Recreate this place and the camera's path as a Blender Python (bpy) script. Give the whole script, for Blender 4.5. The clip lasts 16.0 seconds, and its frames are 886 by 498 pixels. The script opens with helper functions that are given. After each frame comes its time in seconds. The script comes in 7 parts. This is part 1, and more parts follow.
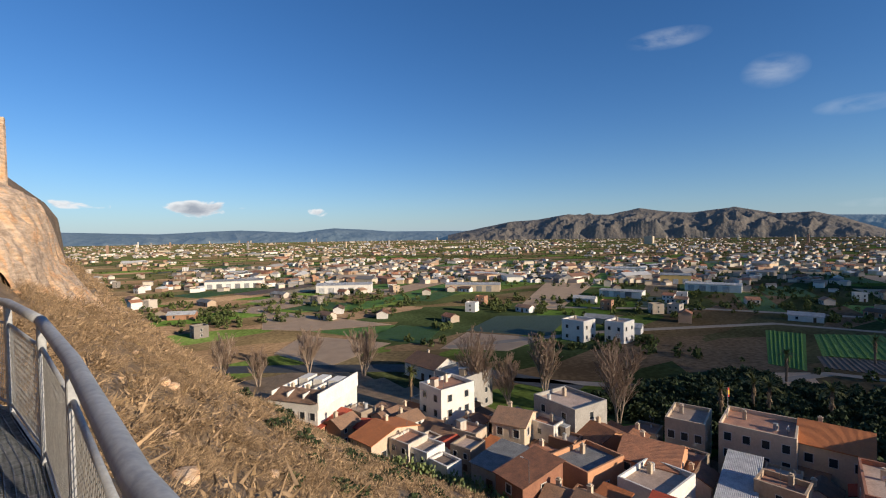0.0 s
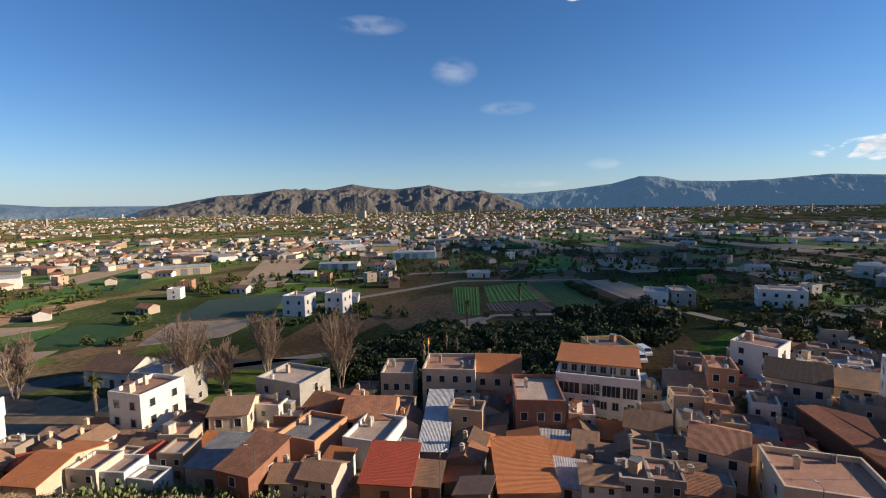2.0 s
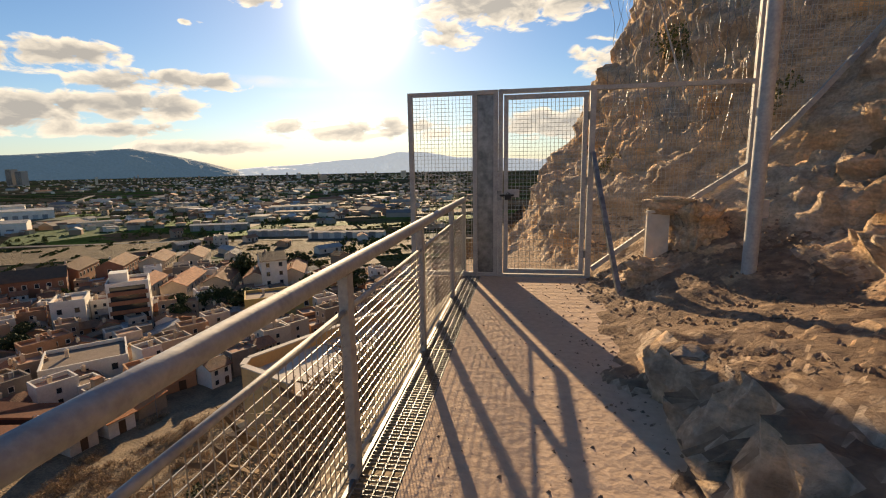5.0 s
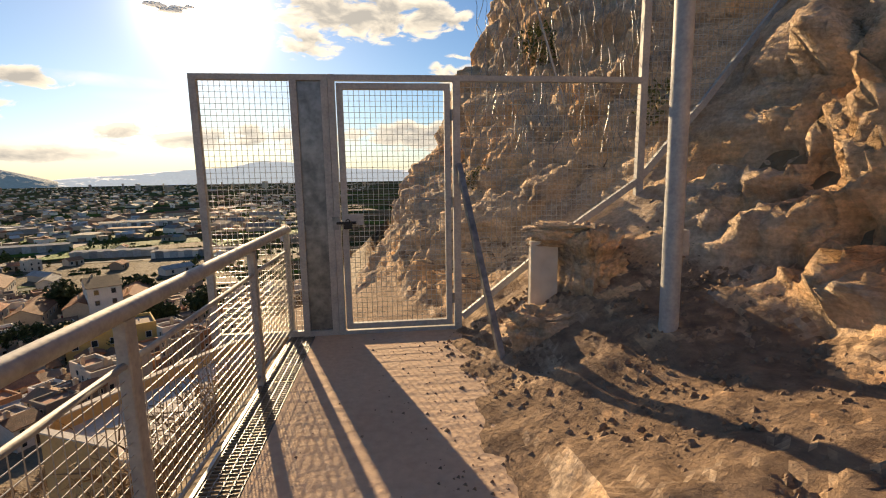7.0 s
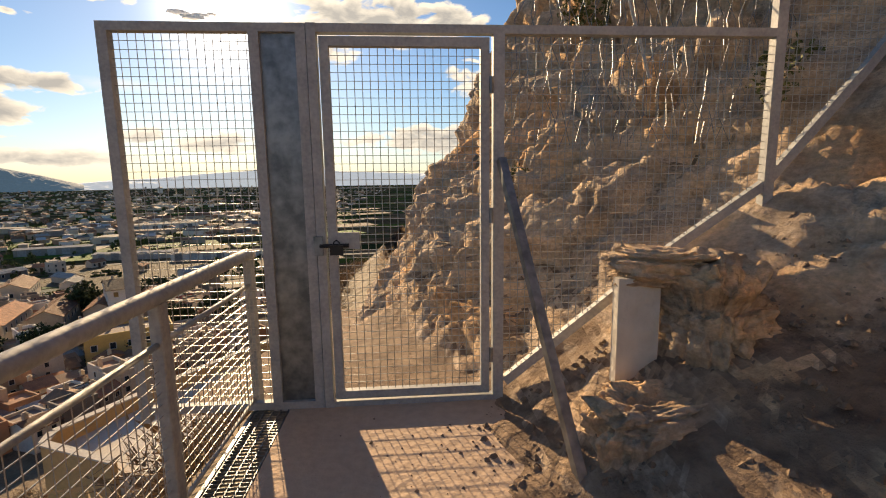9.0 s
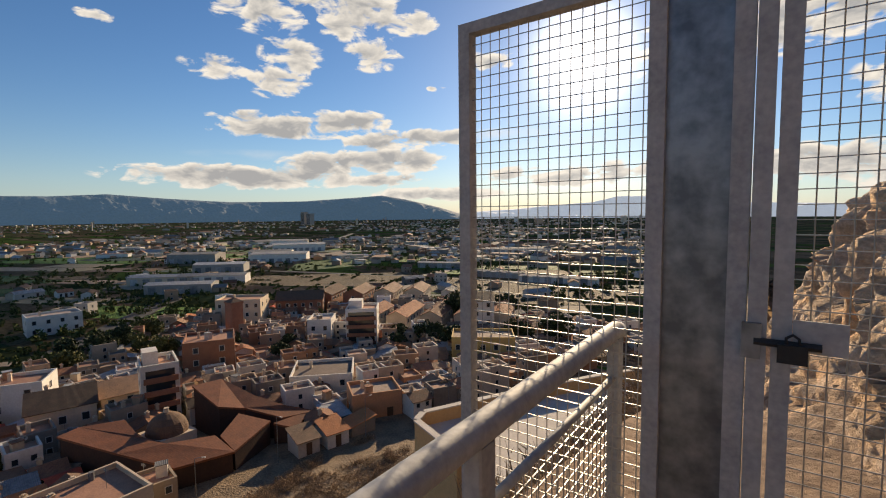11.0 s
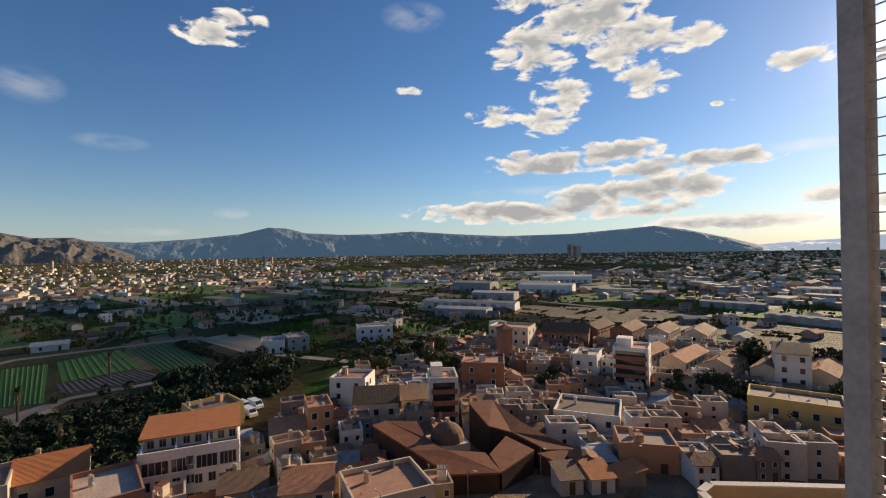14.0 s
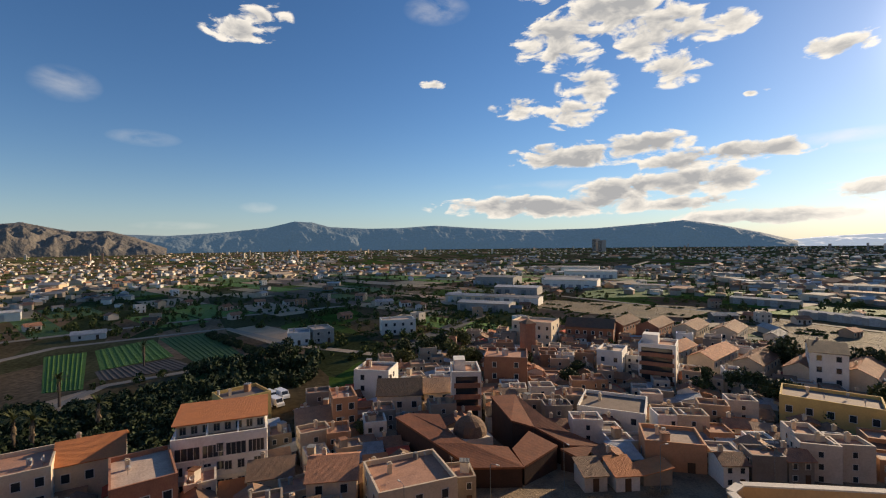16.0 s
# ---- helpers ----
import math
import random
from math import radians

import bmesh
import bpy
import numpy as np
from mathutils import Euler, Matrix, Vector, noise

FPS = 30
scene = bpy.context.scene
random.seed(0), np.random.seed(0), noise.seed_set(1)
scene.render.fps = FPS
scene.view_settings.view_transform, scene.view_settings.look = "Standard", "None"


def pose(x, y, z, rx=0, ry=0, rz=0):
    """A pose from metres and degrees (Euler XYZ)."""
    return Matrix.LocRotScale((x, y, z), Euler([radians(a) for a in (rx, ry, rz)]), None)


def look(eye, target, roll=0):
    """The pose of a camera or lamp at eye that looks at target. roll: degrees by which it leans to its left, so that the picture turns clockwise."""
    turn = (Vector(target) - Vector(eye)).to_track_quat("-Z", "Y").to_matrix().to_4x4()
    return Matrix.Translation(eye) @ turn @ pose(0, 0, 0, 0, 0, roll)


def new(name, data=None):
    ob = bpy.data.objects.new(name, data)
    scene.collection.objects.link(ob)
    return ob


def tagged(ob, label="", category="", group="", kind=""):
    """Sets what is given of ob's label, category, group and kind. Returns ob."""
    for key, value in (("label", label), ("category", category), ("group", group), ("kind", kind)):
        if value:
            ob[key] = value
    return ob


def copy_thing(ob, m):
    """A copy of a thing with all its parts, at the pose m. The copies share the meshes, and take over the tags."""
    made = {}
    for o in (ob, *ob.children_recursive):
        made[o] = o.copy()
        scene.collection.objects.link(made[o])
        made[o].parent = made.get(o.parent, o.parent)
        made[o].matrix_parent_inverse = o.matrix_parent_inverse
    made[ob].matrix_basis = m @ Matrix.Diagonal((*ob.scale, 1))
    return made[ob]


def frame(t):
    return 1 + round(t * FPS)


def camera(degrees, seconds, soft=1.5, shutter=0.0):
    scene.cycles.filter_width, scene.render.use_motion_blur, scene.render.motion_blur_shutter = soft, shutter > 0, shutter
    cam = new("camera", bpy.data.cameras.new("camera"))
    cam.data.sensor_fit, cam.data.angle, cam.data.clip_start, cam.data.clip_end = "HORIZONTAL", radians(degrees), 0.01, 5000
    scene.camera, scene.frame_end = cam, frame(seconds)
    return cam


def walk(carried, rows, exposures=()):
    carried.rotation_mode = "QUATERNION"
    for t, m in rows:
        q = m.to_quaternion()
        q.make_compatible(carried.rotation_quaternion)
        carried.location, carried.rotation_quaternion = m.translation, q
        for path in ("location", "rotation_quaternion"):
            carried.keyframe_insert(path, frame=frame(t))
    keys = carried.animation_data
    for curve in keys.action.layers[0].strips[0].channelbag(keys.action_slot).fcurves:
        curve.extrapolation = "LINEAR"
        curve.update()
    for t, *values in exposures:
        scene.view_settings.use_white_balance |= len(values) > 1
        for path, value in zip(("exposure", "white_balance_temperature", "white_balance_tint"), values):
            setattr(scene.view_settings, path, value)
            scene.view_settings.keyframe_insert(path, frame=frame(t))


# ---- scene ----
cam = camera(87.2, 16.0, soft=1.1)
PATH = [
    (0, (-0.098, -1.123, 1.597), (-1.257, -2.753, 1.537), -0.8),
    (0.5, (-0.137, -1.158, 1.588), (-1.393, -2.713, 1.514), -0.8),
    (1, (-0.177, -1.236, 1.571), (-1.646, -2.588, 1.452), -0.8),
    (1.5, (-0.232, -1.33, 1.545), (-1.923, -2.386, 1.392), -0.9),
    (2, (-0.292, -1.326, 1.508), (-2.152, -2.036, 1.323), -1.0),
    (2.5, (-0.349, -1.192, 1.482), (-2.318, -1.464, 1.262), -1.2),
    (3, (-0.332, -0.942, 1.445), (-2.286, -0.638, 1.147), -1.1),
    (3.5, (-0.258, -0.648, 1.402), (-1.981, 0.304, 1.049), -1.1),
    (3.6, (-0.247, -0.599, 1.392), (-1.89, 0.482, 1.031), -1.0),
    (4, (-0.21, -0.387, 1.362), (-1.446, 1.142, 0.996), -0.9),
    (4.5, (-0.166, -0.099, 1.401), (-0.774, 1.771, 1.039), -0.9),
    (5, (-0.017, 0.265, 1.453), (-0.352, 2.206, 1.107), -1.0),
    (5.2, (0.001, 0.409, 1.45), (-0.261, 2.363, 1.113), -0.8),
    (7.3, (0.243, 2.248, 1.5), (0.486, 4.209, 1.19), -0.8),
    (7.5, (0.271, 2.405, 1.493), (0.526, 4.362, 1.168), -0.7),
    (8, (0.319, 2.795, 1.492), (0.605, 4.75, 1.183), -0.6),
    (8.2, (0.306, 2.948, 1.475), (0.592, 4.903, 1.167), -0.6),
    (10.3, (0.019, 4.065, 1.495), (-0.581, 5.961, 1.278), -0.8),
    (10.5, (-0.047, 4.178, 1.499), (-0.805, 6.019, 1.306), -0.6),
    (11, (-0.259, 4.5, 1.514), (-1.422, 6.12, 1.367), -0.6),
    (11.5, (-0.489, 4.605, 1.513), (-2.022, 5.886, 1.409), -0.9),
    (12, (-0.669, 4.702, 1.512), (-2.382, 5.733, 1.454), -1.1),
    (12.5, (-0.712, 4.795, 1.523), (-2.487, 5.716, 1.489), -1.2),
    (13, (-0.735, 4.79, 1.519), (-2.545, 5.64, 1.502), -1.1),
    (13.5, (-0.735, 4.865, 1.523), (-2.568, 5.665, 1.522), -1.0),
    (14, (-0.735, 4.866, 1.517), (-2.584, 5.629, 1.523), -0.9),
    (14.5, (-0.735, 4.814, 1.517), (-2.596, 5.546, 1.522), -0.9),
    (15, (-0.735, 4.824, 1.518), (-2.606, 5.53, 1.515), -0.8),
    (15.5, (-0.735, 4.759, 1.52), (-2.614, 5.444, 1.512), -0.7),
    (16, (-0.735, 4.761, 1.528), (-2.619, 5.432, 1.51), -0.7),
]
EXPOSURES = [(0, 0.4, 5950, 8), (1.5, 0.48, 6150, 9), (2.5, 0.73, 6400, 10), (3.1, 0.78, 6900, 10), (3.8, 0.72, 7350, 10), (4.5, 0.62, 8100, 10), (8.2, 0.8, 8400, 10), (10.3, 0.46, 7700, 10), (11.5, 0.42, 7150, 10), (16, 0.52, 7100, 10)]
walk(cam, [(t, look(eye, target, roll)) for t, eye, target, roll in PATH], EXPOSURES)

# ---- world ----
SUN_YAW, SUN_EL = radians(19.0), radians(17.3)
SUN_DIR = Vector((-math.sin(SUN_YAW) * math.cos(SUN_EL), math.cos(SUN_YAW) * math.cos(SUN_EL), math.sin(SUN_EL)))


def build_world():
    world = bpy.data.worlds.new("sky")
    scene.world = world
    world.use_nodes = True
    nt = world.node_tree
    nt.nodes.clear()
    N, L = nt.nodes.new, nt.links.new

    def val(op, a, b=None, clamp=False):
        n = N("ShaderNodeMath")
        n.operation, n.use_clamp = op, clamp
        for i, v in enumerate((a, b)):
            if v is None:
                continue
            if isinstance(v, (int, float)):
                n.inputs[i].default_value = v
            else:
                L(v, n.inputs[i])
        return n.outputs[0]

    out, bg = N("ShaderNodeOutputWorld"), N("ShaderNodeBackground")
    sky = N("ShaderNodeTexSky")
    sky.sky_type, sky.sun_disc = "NISHITA", False
    sky.sun_elevation, sky.sun_rotation = SUN_EL, -SUN_YAW
    sky.altitude, sky.air_density, sky.dust_density, sky.ozone_density = 100, 1.0, 0.15, 3.2
    co = N("ShaderNodeTexCoord").outputs["Generated"]
    sep = N("ShaderNodeSeparateXYZ")
    L(co, sep.inputs[0])
    az = val("MULTIPLY", val("ARCTAN2", val("MULTIPLY", sep.outputs[0], -1), sep.outputs[1]), 57.2958)
    el = val("MULTIPLY", val("ARCSINE", sep.outputs[2]), 57.2958)
    comb = N("ShaderNodeCombineXYZ")
    L(val("MULTIPLY", az, 0.16), comb.inputs[0])
    L(val("MULTIPLY", el, 0.34), comb.inputs[1])

    def fbm(shift, scale, detail):
        n = N("ShaderNodeTexNoise")
        n.inputs["Scale"].default_value, n.inputs["Detail"].default_value = scale, detail
        n.inputs["Roughness"].default_value, n.inputs["Distortion"].default_value = 0.56, 0.35
        add = N("ShaderNodeVectorMath")
        add.operation = "ADD"
        add.inputs[1].default_value = shift
        L(comb.outputs[0], add.inputs[0])
        L(add.outputs[0], n.inputs["Vector"])
        return n.outputs["Fac"]

    # cloud banks: yaw, elevation, half width, half height (degrees), weight
    high = [(56.1, 22.9, 6.3, 3.5, 1.1), (49.6, 25.7, 6.8, 3.2, 1.2), (45.4, 22.3, 6.5, 3.0, 1.1), (39.7, 21.7, 4.3, 1.5, 0.9), (53.3, 29.4, 9.7, 3.6, 1.2), (52.9, 17.8, 4.0, 2.4, 1.0),
            (54.6, 14.9, 3.9, 2.0, 1.0), (60.9, 15.9, 4.0, 1.4, 0.9), (43.7, 18.3, 3.8, 2.0, 1.0), (29.7, 17.7, 3.4, 1.2, 0.9), (93.8, 23.1, 4.3, 1.5, 0.9), (90.9, 24.8, 3.3, 1.8, 0.9),
            (71.4, 18.9, 1.8, 0.7, 0.9), (36.7, 14.8, 0.9, 0.4, 0.8), (35.6, 15.0, 0.9, 0.4, 0.8), (3.1, 17.7, 12.0, 3.2, 1.2), (-5.0, 17.4, 5.4, 2.1, 1.1), (9.0, 14.9, 4.6, 2.3, 1.0)]
    low_banks = [(53.7, 10.2, 7.8, 1.6, 1.0), (46.8, 10.9, 4.2, 1.5, 1.0), (42.7, 8.8, 4.5, 1.3, 1.0), (35.8, 9.3, 4.2, 1.1, 1.0), (57.7, 4.5, 11.9, 1.4, 1.1), (49.9, 5.8, 4.4, 1.7, 0.9),
                 (42.2, 6.6, 6.1, 1.6, 1.1), (42.8, 4.2, 5.1, 0.9, 0.8), (36.5, 2.7, 7.0, 1.0, 0.8), (-8.8, 11.6, 3.4, 2.1, 0.9), (-2.8, 4.9, 7.0, 1.9, 0.8), (-9.0, 4.1, 7.0, 2.2, 0.8),
                 (-177.7, 3.5, 2.4, 0.5, 1.0), (171.7, 3.2, 3.3, 0.9, 1.1), (159.6, 2.9, 1.0, 0.5, 0.9), (18, 4.6, 12, 1.4, 0.7)]
    wisps = [(70.8, 26.7, 4.2, 1.7, 0.6), (118.9, 20.3, 4.5, 1.1, 0.5), (109.2, 15.5, 3.0, 1.7, 0.45), (102.9, 11.3, 3.5, 0.9, 0.5), (92.0, 4.5, 2.2, 0.7, 0.5), (29.0, 9.6, 8.0, 0.7, 0.85),
             (100.2, 2.4, 4.5, 0.5, 0.5), (56, 6.9, 9, 0.7, 0.35), (20, 8.2, 10, 0.7, 0.35)]

    def cover(items):
        total = None
        for a, e, wa, we, k in items:
            u = val("DIVIDE", val("SUBTRACT", az, a), wa)
            v = val("DIVIDE", val("SUBTRACT", el, e), we)
            r = val("SUBTRACT", 1, val("ADD", val("MULTIPLY", u, u), val("MULTIPLY", v, v)))
            b = val("MULTIPLY", val("MAXIMUM", r, 0), k)
            total = b if total is None else val("MAXIMUM", total, b)
        return total

    n1, n2 = fbm((0, 0, 0), 1.9, 10), fbm((0, 0.16, 0.02), 1.9, 8)
    bank = cover(high + [(a, e, w * 1.3, h * 1.15, k + (0.2 if w > 3.5 else -0.15)) for a, e, w, h, k in low_banks])
    dens = val("ADD", val("MULTIPLY", bank, 0.7), val("MULTIPLY", val("SUBTRACT", n1, 0.5), 2.9))
    mask = val("MULTIPLY", val("MULTIPLY", val("SUBTRACT", dens, 0.20), 3.6, True), val("MULTIPLY", bank, 5.0, True))
    wisp = val("MULTIPLY", cover(wisps), val("MULTIPLY", val("SUBTRACT", fbm((5, 1, 0), 1.2, 6), 0.35), 2.0, True))
    mask = val("MAXIMUM", mask, wisp, True)
    thick = val("MULTIPLY", val("SUBTRACT", val("ADD", val("MULTIPLY", bank, 0.95), val("MULTIPLY", val("SUBTRACT", n2, 0.5), 2.6)), 0.44), 1.3, True)
    ramp = N("ShaderNodeMix")
    ramp.data_type = "RGBA"
    ramp.inputs["A"].default_value, ramp.inputs["B"].default_value = (9.2, 8.9, 8.5, 1), (4.1, 4.25, 4.6, 1)
    L(thick, ramp.inputs["Factor"])
    # the bright ring of air round the sun
    dot = N("ShaderNodeVectorMath")
    dot.operation = "DOT_PRODUCT"
    dot.inputs[1].default_value = SUN_DIR
    L(co, dot.inputs[0])
    near = val("POWER", val("MAXIMUM", dot.outputs["Value"], 0), 380)
    wide = val("POWER", val("MAXIMUM", dot.outputs["Value"], 0), 24)
    ring = N("ShaderNodeMix")
    ring.data_type, ring.blend_type = "RGBA", "ADD"
    ring.inputs["Factor"].default_value = 1
    tone = N("ShaderNodeVectorMath")
    tone.operation = "SCALE"
    tone.inputs[0].default_value = (1.0, 0.97, 0.92)
    L(val("ADD", val("MULTIPLY", near, 26), val("MULTIPLY", wide, 0.85)), tone.inputs["Scale"])
    deep = N("ShaderNodeHueSaturation")
    deep.inputs["Saturation"].default_value = 1.15
    L(sky.outputs[0], deep.inputs["Color"])
    blue = N("ShaderNodeMix")
    blue.data_type, blue.blend_type = "RGBA", "MULTIPLY"
    blue.inputs["Factor"].default_value, blue.inputs["B"].default_value = 1, (0.93, 1.0, 1.18, 1)
    L(deep.outputs[0], blue.inputs["A"])
    # pale air low over the horizon
    low = N("ShaderNodeMix")
    low.data_type = "RGBA"
    low.inputs["B"].default_value = (4.0, 5.2, 6.7, 1)
    L(val("MULTIPLY", val("POWER", 2.718, val("MULTIPLY", val("MAXIMUM", el, 0), -0.28)), 0.6), low.inputs["Factor"])
    L(blue.outputs["Result"], low.inputs["A"])
    mix = N("ShaderNodeMix")
    mix.data_type = "RGBA"
    L(mask, mix.inputs["Factor"])
    L(low.outputs["Result"], mix.inputs["A"])
    L(ramp.outputs["Result"], mix.inputs["B"])
    L(mix.outputs["Result"], ring.inputs["A"])
    L(tone.outputs[0], ring.inputs["B"])
    L(ring.outputs["Result"], bg.inputs[0])
    bg.inputs[1].default_value = 0.072
    L(bg.outputs[0], out.inputs[0])


build_world()
sun_data = bpy.data.lights.new("sun", "SUN")
sun_data.energy, sun_data.angle, sun_data.color = 5.0, radians(0.53), (1.0, 0.80, 0.57)
sun = new("sun", sun_data)
sun.matrix_world = look(SUN_DIR * 100, (0, 0, 0))


# ---- materials ----
def surf(name, a, b=None, scale=4.0, rough=0.85, bump=0.25, metal=0.0, rand=0.0, island=0.0, fine=6.0, ramp=None, stripes=None, spec=0.3, haze=None):
    """Two-scale noise between colours a and b, with relief; rand and island vary the tone from object to object and
    from piece to piece; haze is an even glow that paints distance haze.
    """
    b = b or tuple(c * 0.72 for c in a)
    m = bpy.data.materials.new(name)
    m.use_nodes = True
    nt = m.node_tree
    N, L = nt.nodes.new, nt.links.new
    bsdf = nt.nodes["Principled BSDF"]
    bsdf.inputs["Roughness"].default_value, bsdf.inputs["Metallic"].default_value = rough, metal
    bsdf.inputs["Specular IOR Level"].default_value = spec
    pos = N("ShaderNodeNewGeometry").outputs["Position"]
    n1, n2 = N("ShaderNodeTexNoise"), N("ShaderNodeTexNoise")
    for n, s, d in ((n1, scale, 5), (n2, scale * fine, 4)):
        n.inputs["Scale"].default_value, n.inputs["Detail"].default_value = s, d
        L(pos, n.inputs["Vector"])
    add = N("ShaderNodeMath")
    add.operation = "MULTIPLY_ADD"
    add.inputs[1].default_value = 0.5
    half = N("ShaderNodeMath")
    half.operation = "MULTIPLY"
    half.inputs[1].default_value = 0.5
    L(n1.outputs["Fac"], half.inputs[0])
    L(n2.outputs["Fac"], add.inputs[0])
    L(half.outputs[0], add.inputs[2])
    cr = N("ShaderNodeValToRGB")
    cr.color_ramp.elements[0].position, cr.color_ramp.elements[1].position = 0.36, 0.64
    cr.color_ramp.elements[0].color, cr.color_ramp.elements[1].color = (*b, 1), (*a, 1)
    L(add.outputs[0], cr.inputs["Fac"])
    colour = cr.outputs["Color"]
    if ramp:
        pick = N("ShaderNodeValToRGB")
        pick.color_ramp.interpolation = "CONSTANT"
        els = pick.color_ramp.elements
        while len(els) < len(ramp):
            els.new(0.5)
        for i, c in enumerate(ramp):
            els[i].position, els[i].color = i / len(ramp), (*c, 1)
        src = N("ShaderNodeNewGeometry").outputs["Random Per Island"] if island else N("ShaderNodeObjectInfo").outputs["Random"]
        L(src, pick.inputs["Fac"])
        mx = N("ShaderNodeMix")
        mx.data_type, mx.blend_type = "RGBA", "MULTIPLY"
        mx.inputs["Factor"].default_value = 1
        L(colour, mx.inputs["A"])
        L(pick.outputs["Color"], mx.inputs["B"])
        colour = mx.outputs["Result"]
    elif rand or island:
        src = N("ShaderNodeNewGeometry").outputs["Random Per Island"] if island else N("ShaderNodeObjectInfo").outputs["Random"]
        amount = island or rand
        mp = N("ShaderNodeMapRange")
        mp.inputs["To Min"].default_value, mp.inputs["To Max"].default_value = 1 - amount, 1 + amount
        L(src, mp.inputs["Value"])
        hs = N("ShaderNodeHueSaturation")
        L(mp.outputs[0], hs.inputs["Value"])
        L(colour, hs.inputs["Color"])
        colour = hs.outputs["Color"]
    L(colour, bsdf.inputs["Base Color"])
    height = add.outputs[0]
    if stripes:
        wv = N("ShaderNodeTexWave")
        wv.bands_direction = stripes[0]
        wv.inputs["Scale"].default_value, wv.inputs["Distortion"].default_value = stripes[1], 0.4
        oc = N("ShaderNodeTexCoord").outputs["Object"]
        L(oc, wv.inputs["Vector"])
        sm = N("ShaderNodeMath")
        sm.operation = "MULTIPLY_ADD"
        sm.inputs[1].default_value = stripes[2]
        L(wv.outputs["Fac"], sm.inputs[0])
        L(add.outputs[0], sm.inputs[2])
        height = sm.outputs[0]
    if bump:
        bp = N("ShaderNodeBump")
        bp.inputs["Strength"].default_value = bump
        bp.inputs["Distance"].default_value = 0.25 / scale
        L(height, bp.inputs["Height"])
        L(bp.outputs[0], bsdf.inputs["Normal"])
    # distance haze painted as even emission, though nothing here is a lamp
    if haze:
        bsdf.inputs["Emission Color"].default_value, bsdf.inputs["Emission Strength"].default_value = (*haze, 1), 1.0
    return m


def glass_dark(name):
    m = bpy.data.materials.new(name)
    m.use_nodes = True
    b = m.node_tree.nodes["Principled BSDF"]
    b.inputs["Base Color"].default_value = (0.03, 0.035, 0.04, 1)
    b.inputs["Roughness"].default_value = 0.08
    return m


def farmland(name):
    """Plots of a few tens of metres in soil, crop and stubble colours, with rows and grain."""
    m = bpy.data.materials.new(name)
    m.use_nodes = True
    nt = m.node_tree
    N, L = nt.nodes.new, nt.links.new
    bsdf = nt.nodes["Principled BSDF"]
    bsdf.inputs["Roughness"].default_value = 0.95
    bsdf.inputs["Specular IOR Level"].default_value = 0.0
    bsdf.inputs["Diffuse Roughness"].default_value = 1.0
    pos = N("ShaderNodeNewGeometry").outputs["Position"]
    mp = N("ShaderNodeMapping")
    mp.inputs["Rotation"].default_value = (0, 0, radians(-28))
    mp.inputs["Scale"].default_value = (1 / 74, 1 / 24, 0.001)
    L(pos, mp.inputs["Vector"])
    vo = N("ShaderNodeTexVoronoi")
    vo.voronoi_dimensions, vo.distance, vo.feature = "2D", "CHEBYCHEV", "F1"
    vo.inputs["Scale"].default_value, vo.inputs["Randomness"].default_value = 1.0, 0.75
    L(mp.outputs[0], vo.inputs["Vector"])
    sx = N("ShaderNodeSeparateColor")
    L(vo.outputs["Color"], sx.inputs[0])
    cr = N("ShaderNodeValToRGB")
    cr.color_ramp.interpolation = "CONSTANT"
    cols = [(0.055, 0.065, 0.028), (0.17, 0.115, 0.07), (0.07, 0.115, 0.025), (0.12, 0.09, 0.05), (0.04, 0.055, 0.024), (0.22, 0.15, 0.095), (0.085, 0.08, 0.04), (0.14, 0.10, 0.062), (0.085, 0.12, 0.032), (0.10, 0.08, 0.048)]
    els = cr.color_ramp.elements
    while len(els) < len(cols):
        els.new(0.5)
    for i, c in enumerate(cols):
        els[i].position, els[i].color = i / len(cols), (*c, 1)
    L(sx.outputs[0], cr.inputs["Fac"])
    n1, n2 = N("ShaderNodeTexNoise"), N("ShaderNodeTexNoise")
    for n, s in ((n1, 0.03), (n2, 0.6)):
        n.inputs["Scale"].default_value, n.inputs["Detail"].default_value = s, 6
        L(pos, n.inputs["Vector"])
    mul = N("ShaderNodeMath")
    mul.operation = "MULTIPLY"
    L(n1.outputs["Fac"], mul.inputs[0])
    L(n2.outputs["Fac"], mul.inputs[1])
    rg = N("ShaderNodeMapRange")
    rg.inputs["From Min"].default_value, rg.inputs["From Max"].default_value = 0.12, 0.4
    rg.inputs["To Min"].default_value, rg.inputs["To Max"].default_value = 0.5, 1.45
    L(mul.outputs[0], rg.inputs["Value"])
    hs = N("ShaderNodeHueSaturation")
    L(rg.outputs[0], hs.inputs["Value"])
    L(cr.outputs["Color"], hs.inputs["Color"])
    L(hs.outputs["Color"], bsdf.inputs["Base Color"])
    return m


